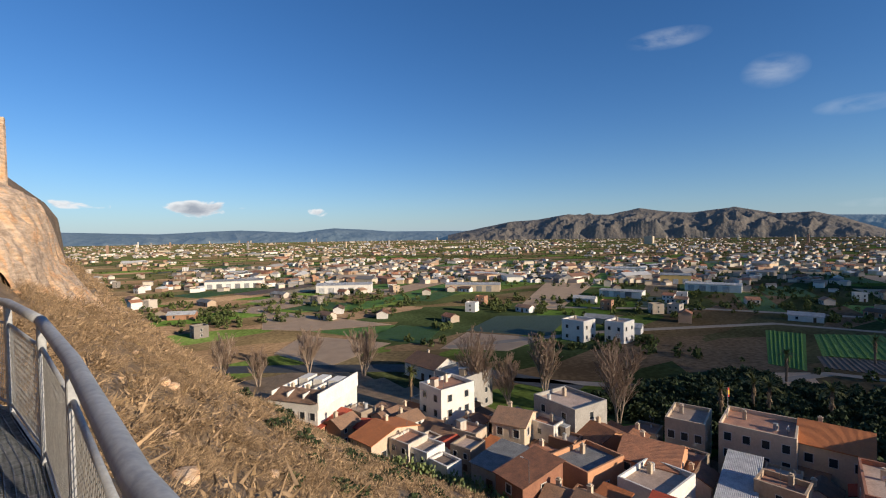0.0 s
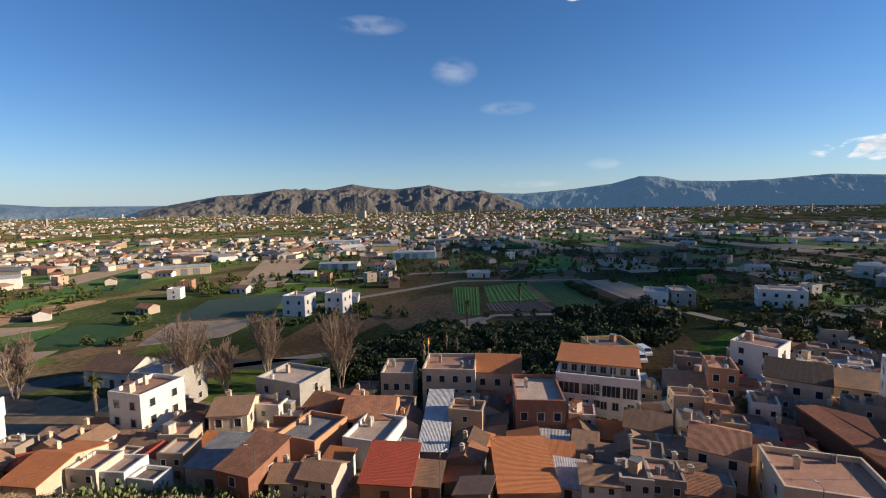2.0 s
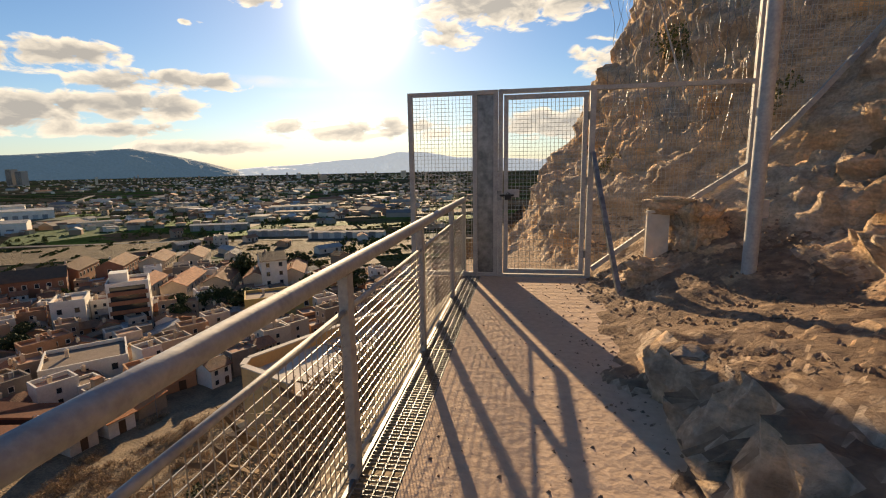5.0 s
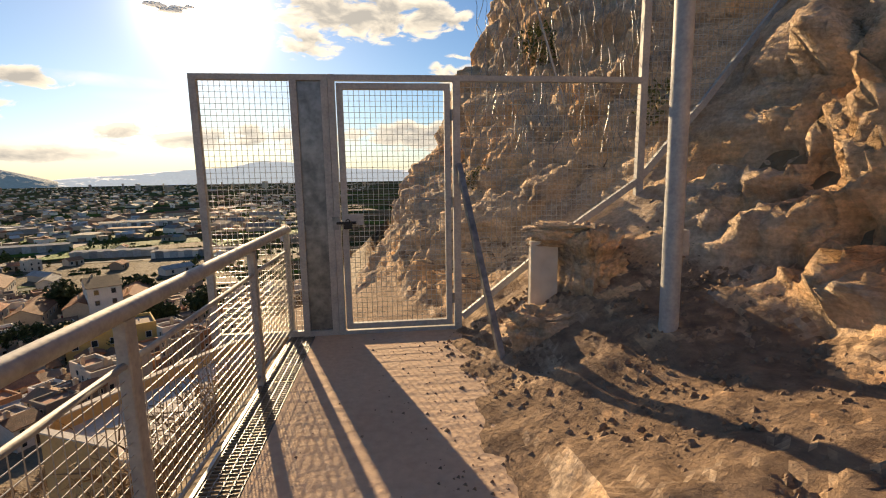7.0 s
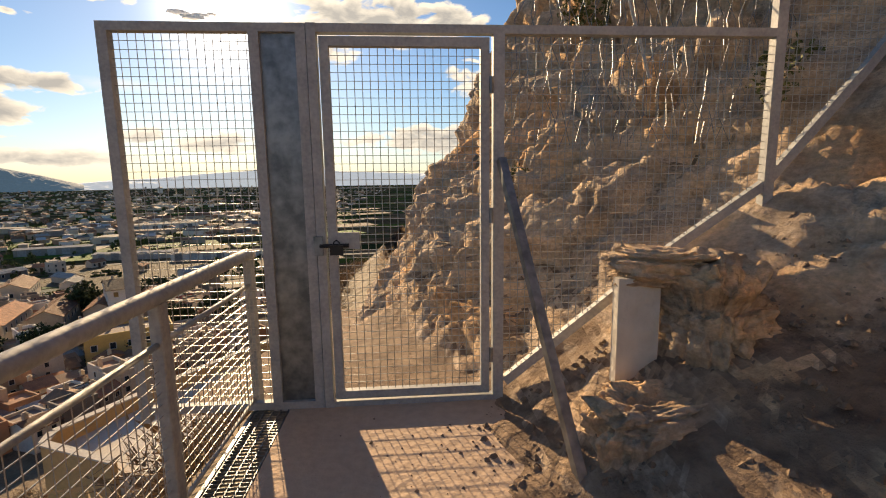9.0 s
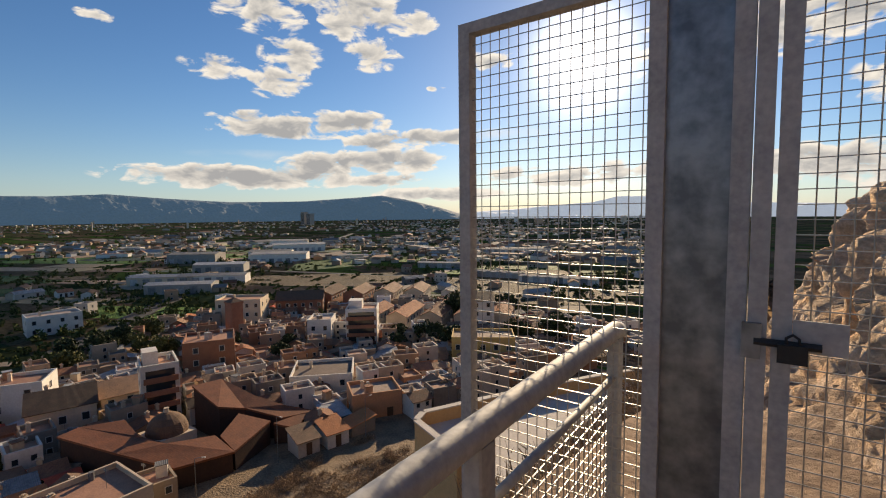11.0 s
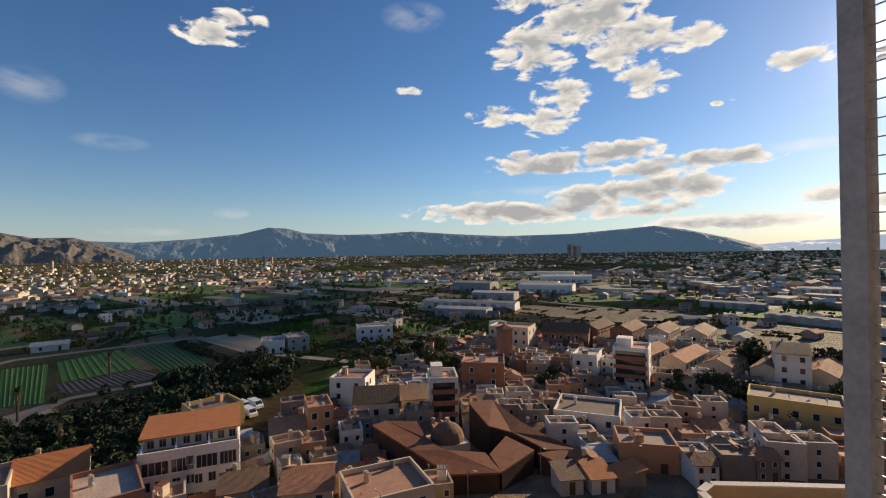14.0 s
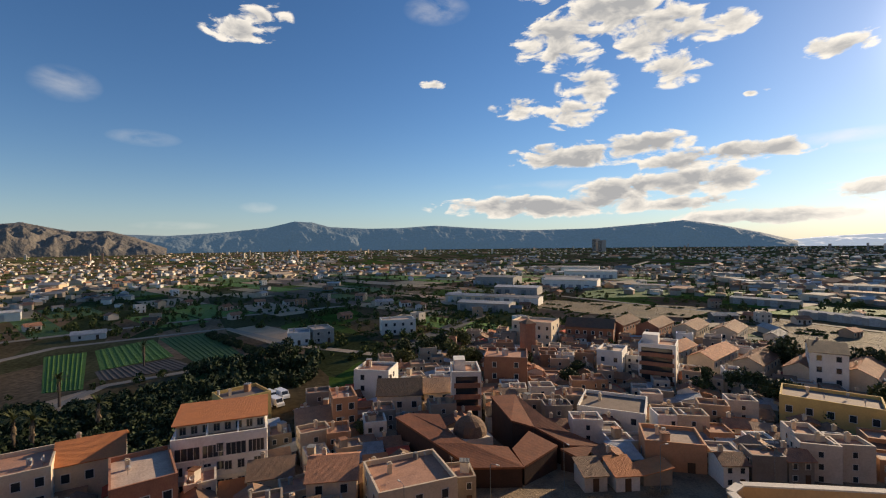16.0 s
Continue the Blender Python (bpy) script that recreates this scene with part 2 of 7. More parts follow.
def rock_face_material(name, earth=False):
    """Grey and ochre limestone in tilted beds, rust stained, with grain; earth lies where it is low and level."""
    m = bpy.data.materials.new(name)
    m.use_nodes = True
    nt = m.node_tree
    N, L = nt.nodes.new, nt.links.new
    bsdf = nt.nodes["Principled BSDF"]
    bsdf.inputs["Roughness"].default_value, bsdf.inputs["Specular IOR Level"].default_value = 0.9, 0.2
    geo = N("ShaderNodeNewGeometry")
    pos = geo.outputs["Position"]

    def noise(scale, detail, vec=pos, rough=0.6, distort=0.0):
        n = N("ShaderNodeTexNoise")
        n.inputs["Scale"].default_value, n.inputs["Detail"].default_value = scale, detail
        n.inputs["Roughness"].default_value, n.inputs["Distortion"].default_value = rough, distort
        L(vec, n.inputs["Vector"])
        return n.outputs["Fac"]

    def ramp(fac, stops):
        r = N("ShaderNodeValToRGB")
        while len(r.color_ramp.elements) < len(stops):
            r.color_ramp.elements.new(0.5)
        for e, (q, c) in zip(r.color_ramp.elements, stops):
            e.position, e.color = q, (*c, 1)
        L(fac, r.inputs["Fac"])
        return r.outputs["Color"]

    def mix(fac, a, b, kind="MIX"):
        n = N("ShaderNodeMix")
        n.data_type, n.blend_type = "RGBA", kind
        if isinstance(fac, float):
            n.inputs["Factor"].default_value = fac
        else:
            L(fac, n.inputs["Factor"])
        L(a, n.inputs["A"])
        L(b, n.inputs["B"])
        return n.outputs["Result"]

    def maths(op, a, b, clamp=False):
        n = N("ShaderNodeMath")
        n.operation, n.use_clamp = op, clamp
        for i, v in enumerate((a, b)):
            if isinstance(v, (int, float)):
                n.inputs[i].default_value = v
            else:
                L(v, n.inputs[i])
        return n.outputs[0]

    beds = N("ShaderNodeMapping")
    beds.inputs["Rotation"].default_value, beds.inputs["Scale"].default_value = (radians(30), radians(-48), 0), (0.8, 0.8, 3.2)
    L(pos, beds.inputs["Vector"])
    body = ramp(noise(0.75, 6, distort=0.6), [(0.30, (0.36, 0.255, 0.175)), (0.46, (0.56, 0.435, 0.325)), (0.56, (0.66, 0.45, 0.28)), (0.70, (0.70, 0.38, 0.18))])
    layer = ramp(noise(2.2, 6, beds.outputs[0]), [(0.34, (0.72, 0.7, 0.68)), (0.5, (0.97, 0.97, 0.97)), (0.62, (1.2, 1.18, 1.15))])
    grain = ramp(noise(26, 5), [(0.3, (0.74, 0.72, 0.7)), (0.7, (1.22, 1.22, 1.22))])
    colour = mix(1.0, mix(1.0, body, layer, "MULTIPLY"), grain, "MULTIPLY")
    if earth:
        soil = ramp(noise(7, 6), [(0.32, (0.16, 0.105, 0.072)), (0.66, (0.34, 0.235, 0.158))])
        sn, sp = N("ShaderNodeSeparateXYZ"), N("ShaderNodeSeparateXYZ")
        L(geo.outputs["True Normal"], sn.inputs[0])
        L(pos, sp.inputs[0])
        level = maths("MULTIPLY", maths("SUBTRACT", maths("ADD", sn.outputs[2], maths("MULTIPLY", maths("SUBTRACT", noise(3, 5), 0.5), 0.7)), 0.72), 6.0, True)
        lowly = maths("MULTIPLY", maths("SUBTRACT", 0.95, sp.outputs[2]), 5.0, True)
        colour = mix(maths("MULTIPLY", level, lowly), colour, soil)
    L(colour, bsdf.inputs["Base Color"])
    height = maths("ADD", maths("MULTIPLY", noise(2.2, 6, beds.outputs[0]), 1.0), maths("MULTIPLY", noise(14, 8, rough=0.7), 0.55))
    bp = N("ShaderNodeBump")
    bp.inputs["Strength"].default_value, bp.inputs["Distance"].default_value = 0.9, 0.07
    L(height, bp.inputs["Height"])
    L(bp.outputs[0], bsdf.inputs["Normal"])
    return m


M = dict(
    farmland=farmland("farmland_plots"),
    slope=surf("dry_hillside_soil", (0.29, 0.205, 0.125), (0.13, 0.092, 0.056), 0.35, bump=0.7, fine=9),
    rock=rock_face_material("ochre_limestone"),
    rock_earth=rock_face_material("limestone_and_earth", True),
    dirt=surf("trodden_earth", (0.33, 0.23, 0.155), (0.17, 0.115, 0.08), 3.0, bump=0.8, fine=9),
    slab=surf("tan_concrete", (0.60, 0.43, 0.31), (0.47, 0.335, 0.24), 1.2, bump=0.18, fine=14),
    terrace=surf("pale_paving", (0.62, 0.57, 0.50), (0.50, 0.46, 0.40), 0.7, bump=0.2, fine=12),
    plaster_y=surf("ochre_plaster", (0.62, 0.42, 0.20), (0.52, 0.35, 0.17), 1.0, bump=0.2),
    steel=surf("galvanised_steel", (0.47, 0.47, 0.46), (0.32, 0.325, 0.33), 9.0, rough=0.7, metal=0.3, bump=0.10, fine=5, spec=0.3),
    steel_d=surf("dull_zinc_sheet", (0.30, 0.31, 0.32), (0.13, 0.14, 0.15), 4.0, rough=0.45, metal=0.75, bump=0.05, fine=4, spec=0.5),
    wire=surf("galvanised_wire", (0.50, 0.48, 0.44), (0.34, 0.33, 0.31), 9.0, rough=0.42, metal=0.6, bump=0.0),
    black=surf("black_metal", (0.03, 0.03, 0.03), (0.02, 0.02, 0.02), 9.0, rough=0.5),
    white=surf("white_render", (0.78, 0.74, 0.67), (0.64, 0.60, 0.53), 0.5, bump=0.12, rand=0.10),
    cream=surf("cream_render", (0.62, 0.50, 0.36), (0.50, 0.40, 0.29), 0.5, bump=0.15, rand=0.16),
    orange=surf("orange_render", (0.58, 0.30, 0.16), (0.46, 0.24, 0.13), 0.5, bump=0.15, rand=0.15),
    brick=surf("red_brick_wall", (0.36, 0.17, 0.10), (0.26, 0.12, 0.075), 0.8, bump=0.3, rand=0.15, stripes=("Z", 4.0, 0.3)),
    grey=surf("grey_render", (0.40, 0.37, 0.33), (0.28, 0.26, 0.23), 0.5, bump=0.2, rand=0.2),
    yellow=surf("yellow_render", (0.66, 0.46, 0.16), (0.56, 0.38, 0.14), 0.5, bump=0.12, rand=0.1),
    mixed=surf("town_render", (1.0, 1.0, 1.0), (0.80, 0.78, 0.75), 0.5, bump=0.15,
               ramp=[(0.55, 0.48, 0.40), (0.48, 0.36, 0.25), (0.70, 0.66, 0.60), (0.40, 0.22, 0.13), (0.50, 0.41, 0.31), (0.24, 0.21, 0.18), (0.60, 0.53, 0.45), (0.44, 0.30, 0.20), (0.32, 0.26, 0.20), (0.76, 0.73, 0.69)]),
    tile=surf("clay_roof_tiles", (0.40, 0.18, 0.095), (0.20, 0.10, 0.062), 0.9, bump=0.5, rand=0.45, stripes=("X", 2.4, 0.3)),
    tile_o=surf("orange_roof_tiles", (0.52, 0.19, 0.07), (0.40, 0.15, 0.06), 0.9, bump=0.4, rand=0.15, stripes=("X", 2.4, 0.3)),
    tile_r=surf("red_roof_sheet", (0.45, 0.085, 0.045), (0.34, 0.07, 0.04), 0.9, bump=0.4, rand=0.12, stripes=("X", 2.4, 0.3)),
    tile_b=surf("weathered_brown_tiles", (0.28, 0.165, 0.10), (0.17, 0.11, 0.075), 0.9, bump=0.5, rand=0.45, stripes=("X", 2.4, 0.3)),
    sheet=surf("grey_corrugated_roof", (0.40, 0.40, 0.39), (0.22, 0.22, 0.22), 0.8, bump=0.4, rand=0.5, stripes=("X", 1.4, 0.6)),
    deckr=surf("flat_roof_screed", (0.42, 0.32, 0.25), (0.28, 0.21, 0.165), 0.5, bump=0.2, rand=0.5),
    terra=surf("terracotta_terrace", (0.46, 0.25, 0.165), (0.31, 0.17, 0.115), 0.7, bump=0.2, rand=0.15),
    corten=surf("weathering_steel", (0.25, 0.09, 0.042), (0.15, 0.058, 0.03), 0.5, rough=0.75, bump=0.15, stripes=("X", 0.8, 0.35)),
    glass=glass_dark("dark_window_glass"),
    frame_m=surf("window_frame_paint", (0.6, 0.57, 0.52), (0.5, 0.47, 0.43), 2.0, bump=0.0),
    asphalt=surf("asphalt", (0.075, 0.073, 0.07), (0.045, 0.045, 0.045), 0.5, bump=0.15),
    lane=surf("dusty_lane", (0.30, 0.25, 0.19), (0.22, 0.18, 0.14), 0.4, bump=0.2),
    crop=surf("green_crop", (0.11, 0.21, 0.03), (0.07, 0.145, 0.022), 0.25, bump=0.8, fine=12),
    crop_d=surf("dark_green_crop", (0.06, 0.12, 0.025), (0.04, 0.085, 0.02), 0.25, bump=0.8, fine=12),
    crop_t=surf("bluish_crop", (0.055, 0.085, 0.06), (0.045, 0.07, 0.05), 0.25, bump=0.5, fine=12),
    tilled=surf("tilled_soil", (0.48, 0.34, 0.215), (0.36, 0.25, 0.155), 0.2, bump=0.6, fine=12),
    dryland=surf("dry_brown_pasture", (0.15, 0.11, 0.062), (0.09, 0.07, 0.042), 0.06, bump=0.9, fine=14),
    stubble=surf("pale_stubble", (0.40, 0.32, 0.19), (0.27, 0.21, 0.12), 0.2, bump=0.6, fine=12),
    furrow=surf("furrowed_soil", (0.16, 0.11, 0.08), (0.10, 0.075, 0.05), 0.3, bump=0.5),
    dryleaf=surf("dry_scrub", (0.40, 0.275, 0.155), (0.19, 0.128, 0.074), 1.2, bump=0.0, island=0.45, rough=0.9),
    straw=surf("dry_grass", (0.50, 0.37, 0.18), (0.36, 0.26, 0.13), 1.2, bump=0.0, island=0.35, rough=0.9),
    leaf_f=surf("olive_grey_foliage", (0.11, 0.13, 0.04), (0.055, 0.068, 0.026), 1.0, bump=0.0, island=0.45, rough=0.9, spec=0.1),
    leaf=surf("dark_foliage", (0.055, 0.075, 0.026), (0.028, 0.04, 0.016), 1.0, bump=0.0, island=0.45, rough=0.8),
    leaf_y=surf("olive_foliage", (0.13, 0.13, 0.035), (0.085, 0.09, 0.028), 1.0, bump=0.0, island=0.35, rough=0.8),
    cactus=surf("pale_green_cactus", (0.20, 0.24, 0.09), (0.13, 0.16, 0.06), 2.0, bump=0.1, island=0.3),
    bark=surf("pale_bark", (0.40, 0.31, 0.23), (0.26, 0.20, 0.15), 2.0, bump=0.3),
    twig=surf("bare_twigs", (0.30, 0.21, 0.15), (0.20, 0.14, 0.10), 2.0, bump=0.0),
    palmtrunk=surf("palm_trunk", (0.18, 0.13, 0.09), (0.11, 0.08, 0.055), 3.0, bump=0.6),
    # emission haze on all three; mount_b and mount_w have hazed base colours too
    mount=surf("far_scrub_mountain_haze_glow", (0.15, 0.125, 0.10), (0.085, 0.08, 0.072), 0.006, bump=0.6, fine=7, haze=(0.006, 0.009, 0.013)),
    mount_b=surf("far_mountain_haze_glow", (0.10, 0.12, 0.13), (0.065, 0.082, 0.09), 0.006, bump=0.4, fine=8, haze=(0.03, 0.056, 0.088)),
    mount_w=surf("pale_mountain_haze_glow", (0.62, 0.64, 0.66), (0.54, 0.57, 0.60), 0.004, bump=0.1, fine=6, haze=(0.24, 0.26, 0.28)),
    # darkened copy of corten: the shade on the museum walls put into colour
    corten_shaded=surf("weathering_steel_shaded", (0.07, 0.038, 0.026), (0.045, 0.026, 0.02), 0.5, rough=0.7, bump=0.15),
    flag_r=surf("red_cloth", (0.6, 0.03, 0.03), (0.5, 0.02, 0.02), 2.0, bump=0.1),
    flag_y=surf("yellow_cloth", (0.8, 0.5, 0.03), (0.7, 0.42, 0.03), 2.0, bump=0.1),
    carpaint=surf("car_paint", (1.0, 1.0, 1.0), (0.9, 0.9, 0.9), 1.0, rough=0.3, bump=0.0, ramp=[(0.75, 0.75, 0.75), (0.5, 0.5, 0.52), (0.1, 0.1, 0.11), (0.7, 0.7, 0.7), (0.3, 0.05, 0.04)], spec=0.5),
    vanwhite=surf("white_van_paint", (0.8, 0.8, 0.8), (0.74, 0.74, 0.74), 1.0, rough=0.3, bump=0.0, spec=0.5),
    tyre=surf("tyre_rubber", (0.025, 0.025, 0.025), (0.02, 0.02, 0.02), 4.0),
    far_wall=surf("far_house_render", (1.0, 1.0, 1.0), (0.85, 0.83, 0.8), 0.2, bump=0.0, island=1,
                  ramp=[(0.64, 0.56, 0.44), (0.54, 0.41, 0.28), (0.78, 0.74, 0.67), (0.38, 0.25, 0.17), (0.58, 0.48, 0.35), (0.33, 0.30, 0.27)]),
    far_roof=surf("far_house_roof", (1.0, 1.0, 1.0), (0.8, 0.8, 0.8), 0.2, bump=0.0, island=1,
                  ramp=[(0.34, 0.16, 0.09), (0.40, 0.37, 0.33), (0.26, 0.14, 0.09), (0.36, 0.29, 0.22), (0.58, 0.56, 0.53), (0.20, 0.19, 0.18)]),
)


# ---- builders ----
class Geo:
    """Collects the faces of one mesh."""

    def __init__(self):
        self.v, self.f = [], []

    def add(self, vs, fs):
        n = len(self.v)
        self.v += [tuple(p) for p in vs]
        self.f += [tuple(i + n for i in q) for q in fs]
        return self

    def box(self, x0, y0, z0, x1, y1, z1):
        return self.add([(x0, y0, z0), (x1, y0, z0), (x1, y1, z0), (x0, y1, z0), (x0, y0, z1), (x1, y0, z1), (x1, y1, z1), (x0, y1, z1)],
                        [(3, 2, 1, 0), (4, 5, 6, 7), (0, 1, 5, 4), (1, 2, 6, 5), (2, 3, 7, 6), (3, 0, 4, 7)])

    def prism(self, poly, z0, z1):
        """Upright prism on a counter-clockwise outline; z1 may be a list of heights."""
        n = len(poly)
        tops = z1 if isinstance(z1, (list, tuple)) else [z1] * n
        return self.add([(x, y, z0) for x, y in poly] + [(x, y, t) for (x, y), t in zip(poly, tops)],
                        [tuple(range(n - 1, -1, -1)), tuple(range(n, 2 * n))] + [(i, (i + 1) % n, n + (i + 1) % n, n + i) for i in range(n)])

    def bar(self, a, b, r, n=4, r2=None, caps=True):
        """A straight rod from a to b."""
        a, b = Vector(a), Vector(b)
        d = (b - a).normalized()
        u = d.orthogonal().normalized() if abs(d.z) > 0.9 else d.cross(Vector((0, 0, 1))).normalized()
        w = d.cross(u)
        r2 = r if r2 is None else r2
        k = math.pi / n if n == 4 else 0
        ring = [u * math.cos(2 * math.pi * i / n + k) + w * math.sin(2 * math.pi * i / n + k) for i in range(n)]
        fs = [(i, (i + 1) % n, n + (i + 1) % n, n + i) for i in range(n)]
        if caps:
            fs += [tuple(range(n - 1, -1, -1)), tuple(range(n, 2 * n))]
        return self.add([a + e * r for e in ring] + [b + e * r2 for e in ring], fs)

    def plank(self, a, b, wide, deep):
        """A square-edged bar from a to b: wide sideways, deep up and down (or along y when upright)."""
        a, b = Vector(a), Vector(b)
        d = (b - a).normalized()
        u = Vector((1, 0, 0)) if abs(d.z) > 0.99 else d.cross(Vector((0, 0, 1))).normalized()
        w = d.cross(u).normalized()
        c = [(-1, -1), (1, -1), (1, 1), (-1, 1)]
        return self.add([a + u * (i * wide / 2) + w * (j * deep / 2) for i, j in c] + [b + u * (i * wide / 2) + w * (j * deep / 2) for i, j in c],
                        [(3, 2, 1, 0), (4, 5, 6, 7), (0, 1, 5, 4), (1, 2, 6, 5), (2, 3, 7, 6), (3, 0, 4, 7)])

    def tube(self, pts, r, n=12):
        """A round pipe through points."""
        pts = [Vector(p) for p in pts]
        vs = []
        for i, p in enumerate(pts):
            d = (pts[min(i + 1, len(pts) - 1)] - pts[max(i - 1, 0)]).normalized()
            u = d.cross(Vector((0, 0, 1)))
            u = u.normalized() if u.length > 0.05 else Vector((1, 0, 0))
            w = d.cross(u)
            vs += [p + u * (r * math.cos(2 * math.pi * k / n)) + w * (r * math.sin(2 * math.pi * k / n)) for k in range(n)]
        fs = [(i * n + k, i * n + (k + 1) % n, (i + 1) * n + (k + 1) % n, (i + 1) * n + k) for i in range(len(pts) - 1) for k in range(n)]
        m = (len(pts) - 1) * n
        return self.add(vs, fs + [tuple(range(n - 1, -1, -1)), tuple(range(m, m + n))])

    def mesh(self, name, material, smooth=False):
        me = bpy.data.meshes.new(name)
        me.from_pydata(self.v, [], self.f)
        me.materials.append(material)
        if smooth:
            me.polygons.foreach_set("use_smooth", [True] * len(me.polygons))
        me.update()
        return me


def part(name, geo, material, parent=None, label="", smooth=False, at=None):
    """Links one mesh as a part of parent, or as a thing when it has none."""
    me = geo if isinstance(geo, bpy.types.Mesh) else geo.mesh(name, material, smooth)
    ob = new(name, me)
    if parent is not None:
        ob.parent = parent
    if at is not None:
        ob.matrix_basis = at
    return tagged(ob, label) if label else ob


def thing(name, label, category, m=None, group="", kind=""):
    ob = new(name)
    ob.empty_display_size = 0.3
    if m is not None:
        ob.matrix_basis = m
    return tagged(ob, label, category, group, kind)


def soup(name, verts, faces, material, smooth=False):
    """One mesh from arrays."""
    me = bpy.data.meshes.new(name)
    me.from_pydata(np.asarray(verts).tolist(), [], np.asarray(faces).tolist())
    me.materials.append(material)
    if smooth:
        me.polygons.foreach_set("use_smooth", [True] * len(me.polygons))
    me.update()
    return me


RNG = np.random.default_rng(7)
LATTICE = np.random.default_rng(3).random((64, 64, 64))


def vnoise(p):
    """Value noise of points (n, 3), 0 to 1."""
    i = np.floor(p).astype(int)
    f = p - i
    f = f * f * (3 - 2 * f)
    out = 0
    for dx in (0, 1):
        for dy in (0, 1):
            for dz in (0, 1):
                w = (f[:, 0] if dx else 1 - f[:, 0]) * (f[:, 1] if dy else 1 - f[:, 1]) * (f[:, 2] if dz else 1 - f[:, 2])
                out = out + w * LATTICE[(i[:, 0] + dx) % 64, (i[:, 1] + dy) % 64, (i[:, 2] + dz) % 64]
    return out


def fbm(p, octaves=4, ridged=False):
    total, amp, norm = 0, 1.0, 0
    for k in range(octaves):
        n = vnoise(p * 2.03 ** k + 17.3 * k)
        if ridged:
            n = 1 - np.abs(2 * n - 1)
        total, norm, amp = total + amp * n, norm + amp, amp * 0.5
    return total / norm


def cells(p):
    """Distance to the nearest and second nearest of scattered seeds, and the nearest one's own number."""
    i = np.floor(p).astype(int)
    f1, f2, own = np.full(len(p), 9.0), np.full(len(p), 9.0), np.zeros(len(p))
    for dx in (-1, 0, 1):
        for dy in (-1, 0, 1):
            for dz in (-1, 0, 1):
                a, b, c = (i[:, 0] + dx) % 64, (i[:, 1] + dy) % 64, (i[:, 2] + dz) % 64
                seed = np.stack([i[:, 0] + dx + LATTICE[a, b, c], i[:, 1] + dy + LATTICE[b, c, a], i[:, 2] + dz + LATTICE[c, a, b]], 1)
                d = np.linalg.norm(p - seed, axis=1)
                closer = d < f1
                f2 = np.where(closer, f1, np.minimum(f2, d))
                own = np.where(closer, LATTICE[(a + 11) % 64, (b + 23) % 64, c], own)
                f1 = np.where(closer, d, f1)
    return f1, f2, own


# ---- lie of the land ----
def foot_x(y):
    return np.interp(y, [-170, -120, -98, -50, 0, 30, 66, 120, 200, 400], [-12, -25, -31, -47, -61, -66, -60, -38, -8, 20])


def crest_x(y):
    return np.interp(y, [-130, -60, -20, -9.7, -7.1, -4, -1, 0.6, 7, 12, 20, 30, 60, 120], [8, 5.5, 4.5, 2.2, 0.55, -0.15, -0.7, -1.0, -1.0, -0.5, -0.5, 1.5, 14, 36])


def hill_z(x, y):
    """Height of the rocky side above the path, by profiles across it."""
    ys = [-60, -12, 2.5, 4.4, 6.4, 7.2, 8.5, 10, 12, 15, 28, 80]
    pr = [([-9, 6, 9, 40], [0, 3, 8, 36]), ([-0.5, 1.9, 2.3, 6, 40], [0, 0.0, 0.8, 5, 34]), ([0.4, 0.84, 0.9, 1.06, 2.4, 3.0, 4.5, 8, 40], [-0.12, -0.03, 0, 0.42, 0.6, 1.5, 4, 9, 36]),
          ([0.4, 0.62, 0.95, 1.9, 2.9, 3.3, 4.6, 8, 40], [-0.06, -0.015, 0.04, 0.34, 0.5, 1.3, 3.6, 9, 36]), ([0.4, 0.72, 0.87, 1.45, 2.0, 2.5, 3.2, 4, 6, 40], [-0.06, -0.01, 0.02, 0.40, 0.82, 1.15, 1.9, 3.0, 6.5, 36]),
          ([-1, 0.6, 1.0, 1.6, 2.6, 4, 6, 40], [-0.15, -0.06, 0.25, 0.8, 1.6, 3.6, 7.5, 36]), ([-1, 0.3, 0.7, 1.0, 1.6, 2.6, 4, 6, 40], [-0.4, -0.12, 0.4, 0.8, 1.15, 2.2, 5, 9, 37]),
          ([-0.8, 0, 0.3, 0.7, 1.3, 2.2, 2.6, 5, 40], [-0.7, -0.1, 0.2, 1.0, 1.6, 2.6, 4, 9, 38]), ([-0.55, 0, 0.55, 0.8, 1.4, 1.5, 1.85, 2.6, 5, 40], [-0.9, -0.2, 1.0, 1.5, 2.0, 2.7, 3.6, 4.9, 9.5, 40]),
          ([-0.8, 0.6, 1.3, 2.4, 3.2, 5, 40], [-1.9, 0.8, 1.8, 3.2, 6, 9, 40]),
          ([1, 4, 8, 40], [-4, 0, 4, 32]), ([20, 50], [-8, 12])]
    stack = np.array([np.interp(x, a, b) for a, b in pr])
    k = np.clip(np.searchsorted(ys, y) - 1, 0, len(ys) - 2)
    y0, y1 = np.array(ys)[k], np.array(ys)[k + 1]
    f = np.clip((y - y0) / (y1 - y0), 0, 1)
    idx = np.arange(len(np.atleast_1d(x)))
    return stack[k, idx] * (1 - f) + stack[k + 1, idx] * f


